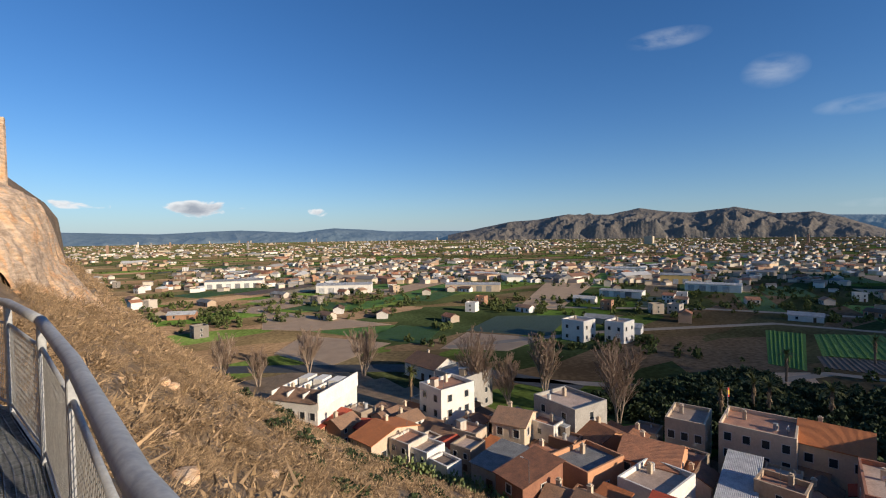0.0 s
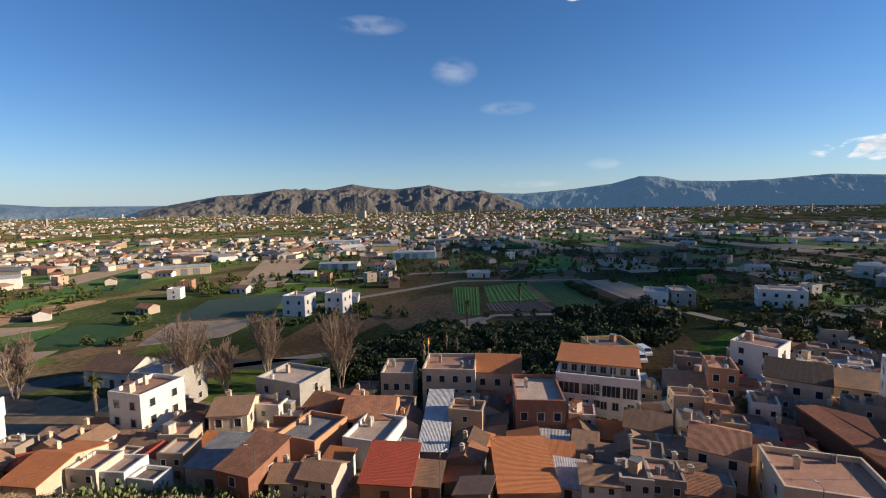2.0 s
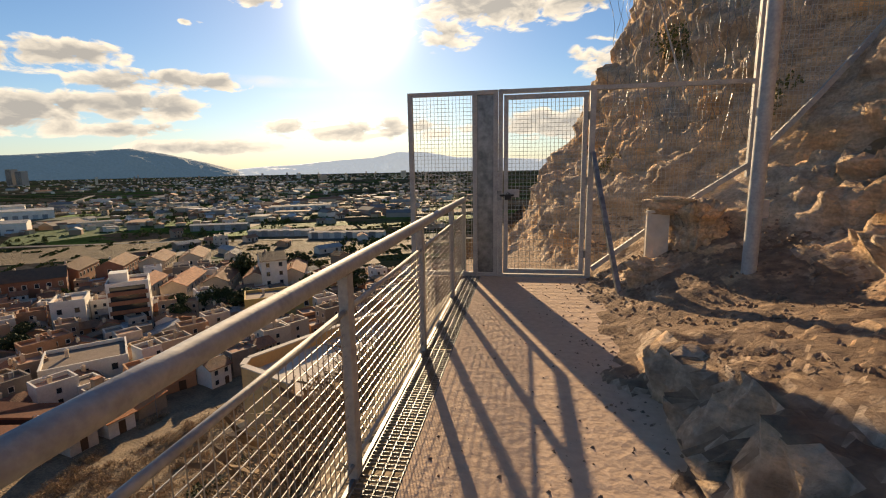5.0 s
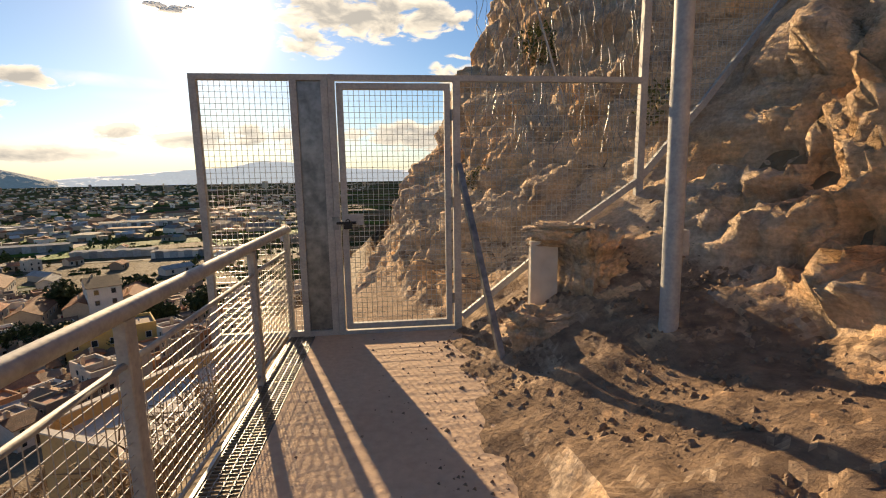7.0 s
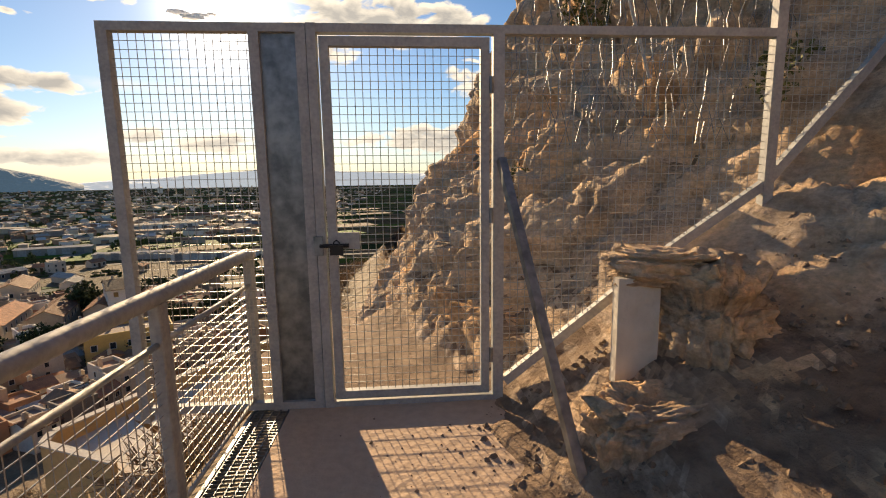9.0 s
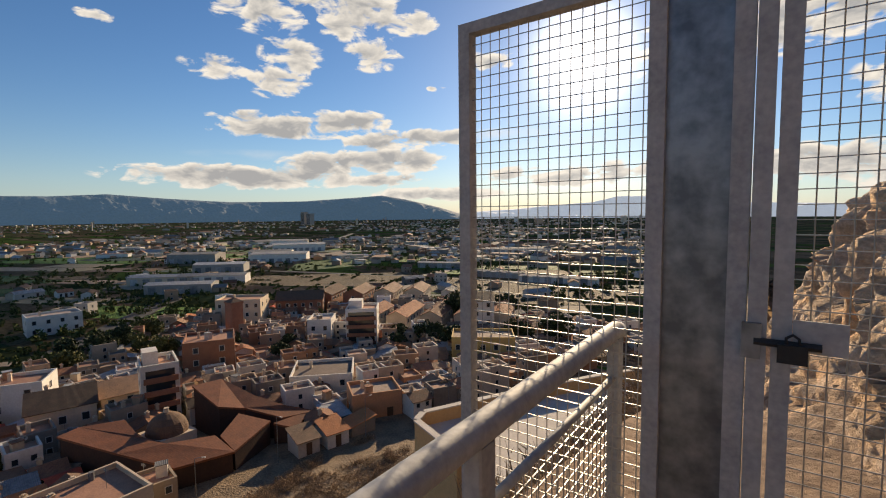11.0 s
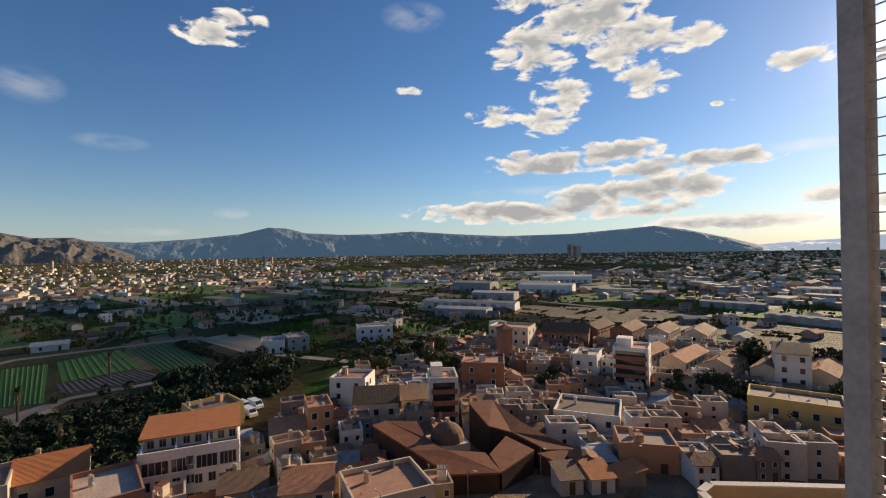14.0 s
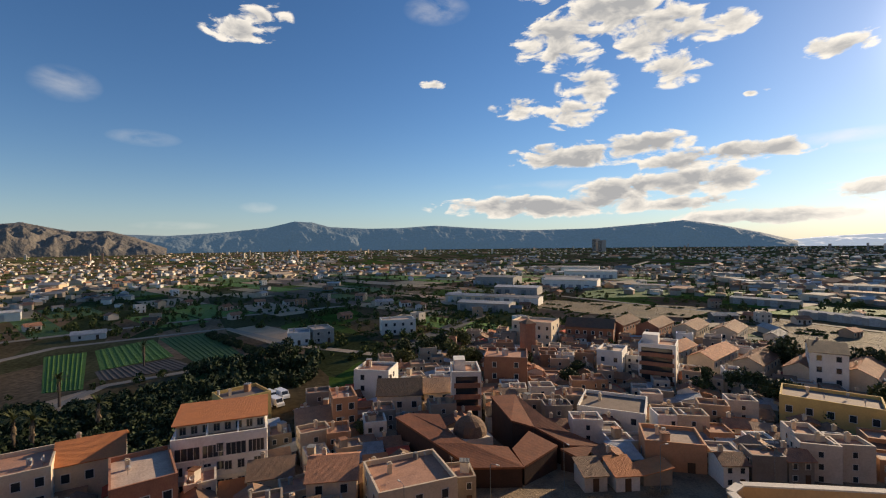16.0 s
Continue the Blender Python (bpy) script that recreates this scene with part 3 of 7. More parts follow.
def land_z(x, y):
    x, y = np.asarray(x, float).ravel(), np.asarray(y, float).ravel()
    c, ft = crest_x(y), foot_x(y)
    d = c - x
    u = np.clip(d / np.maximum(c - ft, 5), 0, 1)
    slope = -0.25 - 37.25 * (1 - (1 - u) ** np.interp(y, [-30, -8, 4, 20], [1.35, 1.5, 2.1, 2.2]))
    town = np.clip((ft - x) / 35, 0, 1)
    z = np.where(d > 0, slope - 2.5 * town, hill_z(x, y))
    bump = fbm(np.stack([x / 7, y / 7, z / 9], 1), 4) - 0.5
    z = z + bump * 2.6 * np.clip(d / 6, 0, 1) * np.clip((1 - u) * 5, 0, 1) * (d > 0)
    lookout = (x > -18) & (x < 3) & (y > 23) & (y < 47)
    z = np.where(lookout, np.minimum(z, -11.9), z)
    end = np.clip((-y - 105) / 40, 0, 1)
    end = end * end * (3 - 2 * end)
    z = z * (1 - end) - 40 * end
    away = np.clip((y - 150) / 120, 0, 1)
    away = away * away * (3 - 2 * away)
    return z * (1 - away) - 40 * away


def ground_sheet():
    def steps(parts):
        return np.unique(np.concatenate([np.arange(a, b, s) for a, b, s in parts]))
    xs = steps([(-5200, -1000, 300), (-1000, -300, 70), (-300, -100, 12), (-100, -30, 3), (-30, 12, 0.75), (12, 60, 4), (60, 600, 60), (600, 5300, 300)])
    ys = steps([(-5200, -1000, 300), (-1000, -300, 70), (-300, -130, 12), (-130, -20, 2), (-20, 50, 0.75), (50, 120, 3), (120, 300, 12), (300, 1000, 70), (1000, 5300, 300)])
    X, Y = np.meshgrid(xs, ys)
    Z = land_z(X, Y).reshape(X.shape)
    hidden = (X > -1.4) & (X < 9) & (Y > -3) & (Y < 22)
    Z = np.where(hidden, Z - 0.45, Z)
    nx, ny = len(xs), len(ys)
    i = np.arange(ny * nx).reshape(ny, nx)
    faces = np.stack([i[:-1, :-1], i[:-1, 1:], i[1:, 1:], i[1:, :-1]], -1).reshape(-1, 4)
    me = soup("ground", np.stack([X, Y, Z], -1).reshape(-1, 3), faces, M["farmland"], True)
    me.materials.append(M["slope"])
    cx, cy = (X[:-1, :-1] + X[1:, 1:]).ravel() / 2, (Y[:-1, :-1] + Y[1:, 1:]).ravel() / 2
    hill = (cx > foot_x(cy) - 38) & (cy > -150) & (cy < 125)
    me.polygons.foreach_set("material_index", hill.astype(np.int32))
    tagged(new("ground", me), "valley farmland rising to a dry stony hillside", "ground", kind="structure")


ground_sheet()


def rock_sheet(name, label, x0, x1, y0, y1, step, material, amount, base=hill_z, kind="structure"):
    xs, ys = np.arange(x0, x1 + step / 2, step), np.arange(y0, y1 + step / 2, step)
    X, Y = np.meshgrid(xs, ys)
    x, y = X.ravel(), Y.ravel()
    z = base(x, y)
    gx = (base(x + 0.1, y) - base(x - 0.1, y)) / 0.2
    gy = (base(x, y + 0.1) - base(x, y - 0.1)) / 0.2
    nrm = np.stack([-gx, -gy, np.ones_like(x)], 1)
    nrm /= np.linalg.norm(nrm, axis=1)[:, None]
    p = np.stack([x, y, z], 1)
    warp = p + 0.5 * np.stack([fbm(p * 1.3 + 5, 3), fbm(p * 1.3 + 9, 3), fbm(p * 1.3 + 2, 3)], 1)
    rough = fbm(warp * np.array([0.7, 0.7, 1.2]), 4, True) - 0.62
    f1, f2, own = cells(warp * np.array([1.1, 1.1, 1.9]) + 3)
    g1, g2, own2 = cells(warp * np.array([3.4, 3.4, 5.0]) + 8)
    block = (own - 0.5) * 0.55 - 0.22 * np.exp(-(f2 - f1) * 9) + (own2 - 0.5) * 0.17 - 0.09 * np.exp(-(g2 - g1) * 10)
    grit = fbm(warp * 9 + 3, 3, True) - 0.6
    steep = np.clip(np.hypot(gx, gy) * 1.1 - 0.2, np.clip(0.34 - 0.43 * (y - 3.5), 0.08, 0.34), 1)
    calm = np.clip(np.abs(y - 6.42) / 0.9, 0.22, 1) if name == "rock_face" else 1.0
    if name == "rock_face":
        inner = np.clip((2.75 - x) / 0.4 + 0.5, 0, 1)
        near = np.clip((3.5 - y) / 0.6 + 0.5, 0, 1)
        calm = calm * (1 - 0.84 * inner * (1 - near) * (y < 6.6))
        low = inner * near
        calm = calm * np.where(y > 7.0, 0.68, 1.0) * (1 - 0.4 * low)
        block, grit = block * (1 - 0.55 * low), grit * (1 + 1.6 * low)
        fine = (fbm(p * 5 + 60, 4) - 0.5) * 0.07 * (z < 0.9) * np.clip((x - 0.45) * 4, 0, 1)
    else:
        fine = 0.0
    tilt = p @ np.array([[0.45], [0.25], [0.86]])[:, 0]
    bed = tilt * 3.1 + 1.6 * fbm(p * 0.9 + 31, 3)
    saw = (bed - np.floor(bed)) ** 1.6 - 0.4
    chips = fbm(warp * np.array([5.0, 5.0, 9.0]) + 40, 4, True) - 0.6
    if name == "rock_face":
        chips, saw = chips * (1 - 0.6 * low), saw * (1 - 0.7 * low)
    p = p + nrm * ((rough * 0.9 + block + grit * 0.2 + saw * 0.05 + chips * 0.26) * amount * steep * calm + fine)[:, None]
    nx, ny = len(xs), len(ys)
    i = np.arange(ny * nx).reshape(ny, nx)
    faces = np.stack([i[:-1, :-1], i[:-1, 1:], i[1:, 1:], i[1:, :-1]], -1).reshape(-1, 4)
    me = soup(name, p, faces, material, True)
    return tagged(new(name, me), label, "rock", kind=kind)


rock_sheet("rock_face", "rugged ochre limestone cliff above the path", 0.45, 9.0, -1.0, 22.0, 0.04, M["rock_earth"], 0.85)
rock_sheet("rock_slope", "broken rock shelf beyond the gate", -1.4, 0.92, 6.75, 22.0, 0.05, M["rock_earth"], 0.42)


# ---- the path, its railing and the gate ----
RAIL = [(-0.8, 6.5), (-0.8, 5.39), (-0.8, 3.78), (-0.8, 2.2), (-0.8, 0.63), (-0.46, -0.90), (-0.13, -2.45), (0.08, -4.0), (0.34, -5.55), (0.72, -7.05), (1.35, -8.5), (2.2, -9.85), (3.3, -11.0)]


def side(k, off):
    """A point off metres inside the rail at its k-th post."""
    a, b = Vector(RAIL[max(k - 1, 0)]), Vector(RAIL[min(k + 1, len(RAIL) - 1)])
    d = (b - a).normalized()
    return Vector(RAIL[k]) + Vector((-d.y, d.x)) * off


def build_path():
    path = thing("path", "tan concrete footpath with a steel grating edge", "path", kind="structure")
    last = len(RAIL) - 1
    for k in range(last):
        wide = 1.7 if k < 4 else 1.9
        a, b, c, d = side(k, 0.24), side(k + 1, 0.24), side(k + 1, wide if k >= 3 else 1.7), side(k, wide if k > 3 else 1.7)
        if k < 4:
            g = Geo().prism([(p.x, p.y) for p in (a, b, c, d)], -0.16, 0.0)
            part("slab", g, M["slab"], path)
            continue
        g = Geo()
        for i in range(38):
            p, q = a.lerp(d, (i + 0.5) / 38), b.lerp(c, (i + 0.5) / 38)
            g.plank((p.x, p.y, -0.014), (q.x, q.y, -0.014), 0.006, 0.028)
        for i in range(40):
            p, q = a.lerp(b, i / 40), d.lerp(c, i / 40)
            g.plank((p.x, p.y, -0.006), (q.x, q.y, -0.006), 0.005, 0.012)
        part("deck_grating", g, M["steel_d"], path, "rusty steel grating deck")
        for off in (0.3, wide - 0.1):
            p, q = side(k, off), side(k + 1, off)
            part("deck_beam", Geo().plank((p.x, p.y, -0.10), (q.x, q.y, -0.10), 0.08, 0.14), M["steel_d"], path)
    for k in range(last):
        a, b = Vector(RAIL[k]), Vector(RAIL[k + 1])
        d = (b - a).normalized()
        n = Vector((-d.y, d.x))
        length = (b - a).length
        g = Geo()
        for off in (0.0, 0.05, 0.10, 0.15, 0.20):
            p, q = a + n * (off + 0.03), b + n * (off + 0.03)
            g.plank((p.x, p.y, -0.012), (q.x, q.y, -0.012), 0.005, 0.025)
        for i in range(int(length / 0.033)):
            p = a + d * (0.033 * i + 0.012)
            q, r = p + n * 0.03, p + n * 0.235
            g.plank((q.x, q.y, -0.006), (r.x, r.y, -0.006), 0.004, 0.014)
        part("grating", g, M["steel_d"], path, "galvanised steel walkway grating")
    g = Geo()
    for k in range(last):
        p, q = side(k, 0.0), side(k + 1, 0.0)
        g.plank((p.x, p.y, -0.06), (q.x, q.y, -0.06), 0.02, 0.10)
    part("edge_beam", g, M["steel_d"], path)
    # crumbs of earth on the slab
    g = Geo()
    rnd = random.Random(5)
    for i in range(380):
        if rnd.random() < 0.75:
            x, y = rnd.gauss(0.45, 0.22), rnd.uniform(1.2, 6.1)
        else:
            x, y = rnd.uniform(-0.5, 0.82), rnd.uniform(-1.0, 6.2)
        s = 0.003 + 0.012 * rnd.random() ** 2
        x = max(-0.5, min(0.84, x))
        g.add([(x - s, y, 0.0), (x + s * 0.6, y - s, 0.0), (x + s * 0.7, y + s, 0.0), (x, y, s)], [(0, 1, 3), (1, 2, 3), (2, 0, 3)])
    tagged(part("earth_crumbs", g, M["dirt"]), "dark crumbs of earth scattered on the path", "debris", kind="stuff")


def wires(g, o, u, w, h, gap, r, first=0.0):
    """A welded grid on the rectangle at o, w along the level way u and h up."""
    o, u = Vector(o), Vector(u).normalized()
    up = Vector((0, 0, 1))
    nrm = u.cross(up) * r * 1.6
    k = int(w / gap)
    for i in range(1, k + 1):
        p = o + u * (i * w / (k + 1))
        g.bar(p, p + up * h, r, 4, caps=False)
    k = int(h / gap)
    for i in range(1, k + 1):
        p = o + up * (i * h / (k + 1)) + nrm
        g.bar(p, p + u * w, r, 4, caps=False)
    return g


def build_railing():
    rail = thing("railing", "galvanised steel pipe railing with wire mesh panels", "railing")
    z = 1.02
    pts = [(x, y, z) for x, y in RAIL]
    end = [(-0.8, 6.55, z - 0.012), (-0.8, 6.5, z)]
    cuts = [0, 4, 8, len(RAIL) - 1]
    for i in range(3):
        seg = pts[cuts[i]:cuts[i + 1] + 1]
        fine = []
        for a, b in zip(seg, seg[1:]):
            fine += [Vector(a).lerp(Vector(b), t / 3) for t in range(3)]
        fine.append(Vector(seg[-1]))
        part("top_rail", Geo().tube((end[:1] if i == 0 else []) + fine, 0.0365, 16), M["steel"], rail, "thick galvanised pipe with weld marks", smooth=True)
    for k in cuts[1:3]:
        d = (Vector(pts[k - 1]) - Vector(pts[k])).normalized()
        p = Vector(pts[k]) + d * 0.05
        part("pipe_joint", Geo().tube([p - d * 0.006, p + d * 0.006], 0.0385, 16), M["steel_d"], rail, smooth=True)
    for k, (x, y) in enumerate(RAIL):
        a, b = Vector(RAIL[max(k - 1, 0)]), Vector(RAIL[min(k + 1, len(RAIL) - 1)])
        turn = math.atan2((b - a).y, (b - a).x)
        g = Geo().prism([(-0.035, -0.02), (-0.03, -0.025), (0.03, -0.025), (0.035, -0.02), (0.035, 0.02), (0.03, 0.025), (-0.03, 0.025), (-0.035, 0.02)], -0.12, 0.99)
        part("post", g, M["steel"], rail, at=pose(x, y, 0, 0, 0, math.degrees(turn)))
    for k in range(len(RAIL) - 1):
        a, b = Vector((*RAIL[k], 0)), Vector((*RAIL[k + 1], 0))
        d = (b - a).normalized()
        a, b = a + d * 0.035, b - d * 0.035
        n = Vector((-d.y, d.x, 0)) * 0.012
        w = (b - a).length
        g = wires(Geo(), a + Vector((0, 0, 0.07)), d, w, 0.74, 0.05, 0.0024)
        part("mesh_panel", g, M["wire"], rail, "galvanised wire mesh infill")
        part("panel_bar", Geo().bar(a + Vector((0, 0, 0.82)), b + Vector((0, 0, 0.82)), 0.014, 8), M["steel"], rail, smooth=True)
        part("panel_bar", Geo().bar(a + Vector((0, 0, 0.06)), b + Vector((0, 0, 0.06)), 0.011, 8), M["steel"], rail, smooth=True)


GATE_Y, GATE_H = 6.41, 2.40


def build_gate():
    y, h = GATE_Y, GATE_H
    wing = thing("fence_wing", "galvanised steel mesh wing panel reaching out past the railing", "fence panel")
    part("post", Geo().box(-1.508, y - 0.03, -0.05, -1.448, y + 0.03, h), M["steel"], wing)
    part("post", Geo().box(-0.665, y - 0.03, -0.05, -0.605, y + 0.03, h), M["steel"], wing)
    part("top_bar", Geo().box(-1.448, y - 0.03, h - 0.05, -0.665, y + 0.03, h), M["steel"], wing)
    part("bottom_bar", Geo().box(-1.448, y - 0.025, 0.0, -0.665, y + 0.025, 0.05), M["steel"], wing)
    part("mesh_panel", wires(Geo(), (-1.448, y, 0.05), (1, 0, 0), 0.81, h - 0.1, 0.05, 0.0024), M["wire"], wing, "square welded wire mesh")
    post = thing("gate_post", "wide galvanised gate post of tubes and sheet", "gate post")
    part("sheet", Geo().box(-0.605, y - 0.004, 0.0, -0.395, y + 0.008, h - 0.05), M["steel_d"], post, "dull stained zinc sheet")
    part("tube", Geo().box(-0.395, y - 0.03, -0.05, -0.335, y + 0.03, h), M["steel"], post)
    part("tube", Geo().box(-0.330, y - 0.038, -0.05, -0.275, y + 0.03, h), M["steel"], post)
    part("top_bar", Geo().box(-0.605, y - 0.03, h - 0.05, -0.395, y + 0.03, h), M["steel"], post)
    part("bottom_bar", Geo().box(-0.605, y - 0.03, -0.02, -0.395, y + 0.03, 0.05), M["steel"], post)
    gate = thing("metal_gate", "closed galvanised gate with square wire mesh", "gate")
    x0, x1, t = -0.262, 0.762, h - 0.07
    part("gate_frame", Geo().box(x0, y - 0.025, 0.05, x0 + 0.055, y + 0.025, t).box(x1 - 0.055, y - 0.025, 0.05, x1, y + 0.025, t)
         .box(x0 + 0.055, y - 0.025, t - 0.055, x1 - 0.055, y + 0.025, t).box(x0 + 0.055, y - 0.025, 0.05, x1 - 0.055, y + 0.025, 0.105), M["steel"], gate)
    part("mesh_panel", wires(Geo(), (x0 + 0.055, y + 0.005, 0.105), (1, 0, 0), x1 - x0 - 0.11, t - 0.16, 0.05, 0.0024), M["wire"], gate, "square welded wire mesh")
    bolt = part("bolt", Geo().bar((-0.31, y - 0.052, 1.08), (-0.13, y - 0.052, 1.08), 0.013, 8), M["black"], gate, "dark sliding bolt")
    part("keeper", Geo().box(-0.345, y - 0.056, 1.02, -0.29, y - 0.038, 1.14), M["steel_d"], bolt)
    part("lock_plate", Geo().box(-0.205, y - 0.035, 1.055, -0.065, y - 0.027, 1.16), M["steel"], gate)
    pad = Geo().box(-0.245, y - 0.085, 1.025, -0.165, y - 0.057, 1.085)
    pad.tube([(-0.222, y - 0.068, 1.08), (-0.222, y - 0.068, 1.105), (-0.205, y - 0.068, 1.117), (-0.188, y - 0.068, 1.105), (-0.188, y - 0.068, 1.08)], 0.005, 6)
    part("padlock", pad, M["black"], gate, "black padlock")
    for z in (0.32, 1.25, 2.05):
        part("hinge", Geo().bar((0.772, y - 0.035, z - 0.05), (0.772, y - 0.035, z + 0.05), 0.013, 8), M["steel_d"], gate)
    lintel = thing("gate_lintel", "galvanised steel bar over the gate", "bar")
    part("bar", Geo().box(-0.275, y - 0.03, h - 0.05, 0.785, y + 0.03, h), M["steel"], lintel)
    part("threshold", Geo().box(-0.275, y - 0.03, -0.01, 0.785, y + 0.03, 0.035), M["steel"], lintel)
    fence = thing("rock_fence", "galvanised mesh fence stepping up the rock", "fence")
    part("post", Geo().box(0.785, y - 0.03, -0.1, 0.855, y + 0.03, h), M["steel"], fence)
    part("top_bar", Geo().box(0.855, y - 0.03, h - 0.05, 2.60, y + 0.03, h), M["steel"], fence)
    part("post", Geo().box(2.60, y - 0.03, 0.9, 2.67, y + 0.03, 3.9), M["steel"], fence)
    part("post", Geo().box(4.55, y - 0.03, 3.0, 4.62, y + 0.03, 5.3), M["steel"], fence)
    low = [(0.87, 0.12), (1.45, 0.57), (1.97, 0.98), (2.62, 1.42), (3.25, 2.15), (4.58, 3.85)]
    for (a, za), (b, zb) in zip(low, low[1:]):
        part("sloping_bar", Geo().plank((a, y, za), (b, y, zb), 0.05, 0.06), M["steel"], fence)
    part("top_bar", Geo().plank((2.67, y, 3.87), (4.58, y, 5.27), 0.05, 0.05), M["steel"], fence)
    lx, lz = [a for a, _ in low], [b for _, b in low]

    def net(x_from, x_to, top):
        g = Geo()
        for i in range(1, int((x_to - x_from) / 0.05)):
            x = x_from + 0.05 * i
            g.bar((x, y, float(np.interp(x, lx, lz))), (x, y, top(x)), 0.0024, 4, caps=False)
        z = 0.15
        while z < top(x_to):
            a = max(x_from, float(np.interp(z, [0] + [q for q in (top(x_from), top(x_to))], [x_from, x_from, x_to])) if z > top(x_from) else x_from)
            b = min(x_to, float(np.interp(z, lz, lx)))
            if b - a > 0.06:
                g.bar((a, y + 0.004, z), (b, y + 0.004, z), 0.0024, 4, caps=False)
            z += 0.05
        return g
    part("mesh_panel", net(0.855, 2.60, lambda x: h - 0.05), M["wire"], fence)
    part("mesh_panel", net(2.67, 4.55, lambda x: 3.85 + (x - 2.67) * 0.73), M["wire"], fence)
    brace = thing("brace", "grey steel brace propping the gate post", "brace")
    part("strut", Geo().plank((0.83, y - 0.06, 1.60), (1.03, 5.33, 0.0), 0.05, 0.05), M["steel_d"], brace)
    mast = thing("steel_mast", "thick round galvanised mast set in the rock", "mast")
    part("pole", Geo().tube([(2.01, 4.80, 0.1), (2.03, 4.83, 0.48), (2.1, 4.98, 2.6), (2.18, 5.15, 5.2)], 0.062, 18), M["steel"], mast, smooth=True)
    part("box", Geo().box(2.10, 4.86, 0.95, 2.16, 4.94, 1.12), M["steel"], mast)
    part("foot", Geo().tube([(2.012, 4.80, 0.1), (2.026, 4.825, 0.42)], 0.066, 18), M["steel"], mast, smooth=True)
    netting = thing("rockfall_net", "slack steel cable net hung over the cliff", "net")
    rnd = random.Random(11)
    for i in range(26):
        for s in (-1, 1):
            pts = []
            for k in range(15):
                t = k / 14
                u = 1.2 + 0.1 * i + s * 0.45 * (t - 0.5) + 0.03 * math.sin(k * 2.4 + i) + rnd.uniform(-0.015, 0.015)
                v = 1.75 + 2.7 * t + rnd.uniform(-0.03, 0.03)
                pts.append((u, 7.12 + 0.2 * t + rnd.uniform(-0.03, 0.03), v))
            part("cable", Geo().tube(pts, 0.0032, 4), M["steel_d"], netting)
    part("stay", Geo().bar((1.35, 6.9, 4.3), (2.05, 6.9, 2.2), 0.012, 8), M["steel"], netting)
    # upright box standing in for the boulder's flat pale cut face
    post2 = thing("marker_slab", "pale upright flat cut face of a boulder", "slab")
    part("slab", Geo().box(1.38, 5.84, 0.1, 1.62, 5.91, 0.93), M["terrace"], post2)


def boulder(name, label, x, y, z, sx, sy, sz, seed, material):
    bm = bmesh.new()
    bmesh.ops.create_icosphere(bm, subdivisions=6, radius=1)
    p = np.array([v.co[:] for v in bm.verts])
    n = fbm(p * 1.1 + seed, 4, True) - 0.6
    n2 = fbm(p * np.array([1.5, 1.5, 4.0]) + seed * 2, 3) - 0.5
    f1, f2, own = cells(p * 1.5 + seed)
    k1, k2, own2 = cells(p * 4.2 + seed * 3)
    bed = (p[:, 2] + 0.25 * p[:, 0]) * 2.4 + 0.9 * fbm(p * 1.4 + seed + 50, 3)
    step = LATTICE[(np.floor(bed).astype(int) + seed) % 64, 5, 9] - 0.5 - 0.35 * (bed - np.floor(bed))
    p = np.sign(p) * np.abs(p) ** 0.7
    p = p * (1 + 0.4 * n + 0.25 * n2 + 0.32 * step + 0.3 * (own - 0.5) + 0.12 * (own2 - 0.5) - 0.07 * np.exp(-(k2 - k1) * 9))[:, None]
    for v, q in zip(bm.verts, p):
        v.co = (q[0] * sx, q[1] * sy, q[2] * sz)
    me = bpy.data.meshes.new(name)
    bm.to_mesh(me)
    bm.free()
    me.materials.append(material)
    me.polygons.foreach_set("use_smooth", [True] * len(me.polygons))
    ob = new(name, me)
    ob.matrix_basis = pose(x, y, z, 0, 0, seed * 37 % 360)
    return tagged(ob, label, "boulder")


def rubble():
    rnd = np.random.default_rng(19)
    g = Geo()
    n = 0
    while n < 2600:
        x, y = rnd.uniform(0.45, 2.7), rnd.uniform(2.6, 6.3)
        edge = 0.72 + 0.14 * math.sin(y * 3)
        if x < edge and rnd.random() > 0.10:
            continue
        z = max(0.0, float(hill_z(np.array([x]), np.array([y]))[0])) - 0.004
        s = 0.006 + 0.026 * rnd.random() ** 3
        a = rnd.uniform(0, 6.28)
        c, q = math.cos(a) * s, math.sin(a) * s
        g.add([(x + c, y + q, z), (x - q, y + c * 0.8, z), (x - c, y - q, z), (x + q, y - c * 0.8, z), (x + c * 0.4, y + q * 0.3, z + s * 0.9), (x - c * 0.4, y - q * 0.2, z + s * 0.8)],
              [(0, 1, 4), (1, 2, 5), (1, 5, 4), (2, 3, 5), (3, 0, 4), (3, 4, 5)])
        n += 1
    tagged(part("gravel", g, M["dirt"]), "loose brown gravel and clods beside the path", "gravel", kind="stuff")


rubble()
build_path()
build_railing()
build_gate()
boulder("boulder", "layered brown boulder leaning on a slab", 1.90, 5.86, 0.50, 0.34, 0.26, 0.46, 3, M["rock"])
boulder("boulder", "flat brown rock lying over a slab", 1.64, 5.93, 0.98, 0.27, 0.17, 0.10, 9, M["rock"])
boulder("boulder", "low tan boulder at the gate fence", 1.42, 5.52, 0.22, 0.28, 0.2, 0.2, 5, M["rock"])


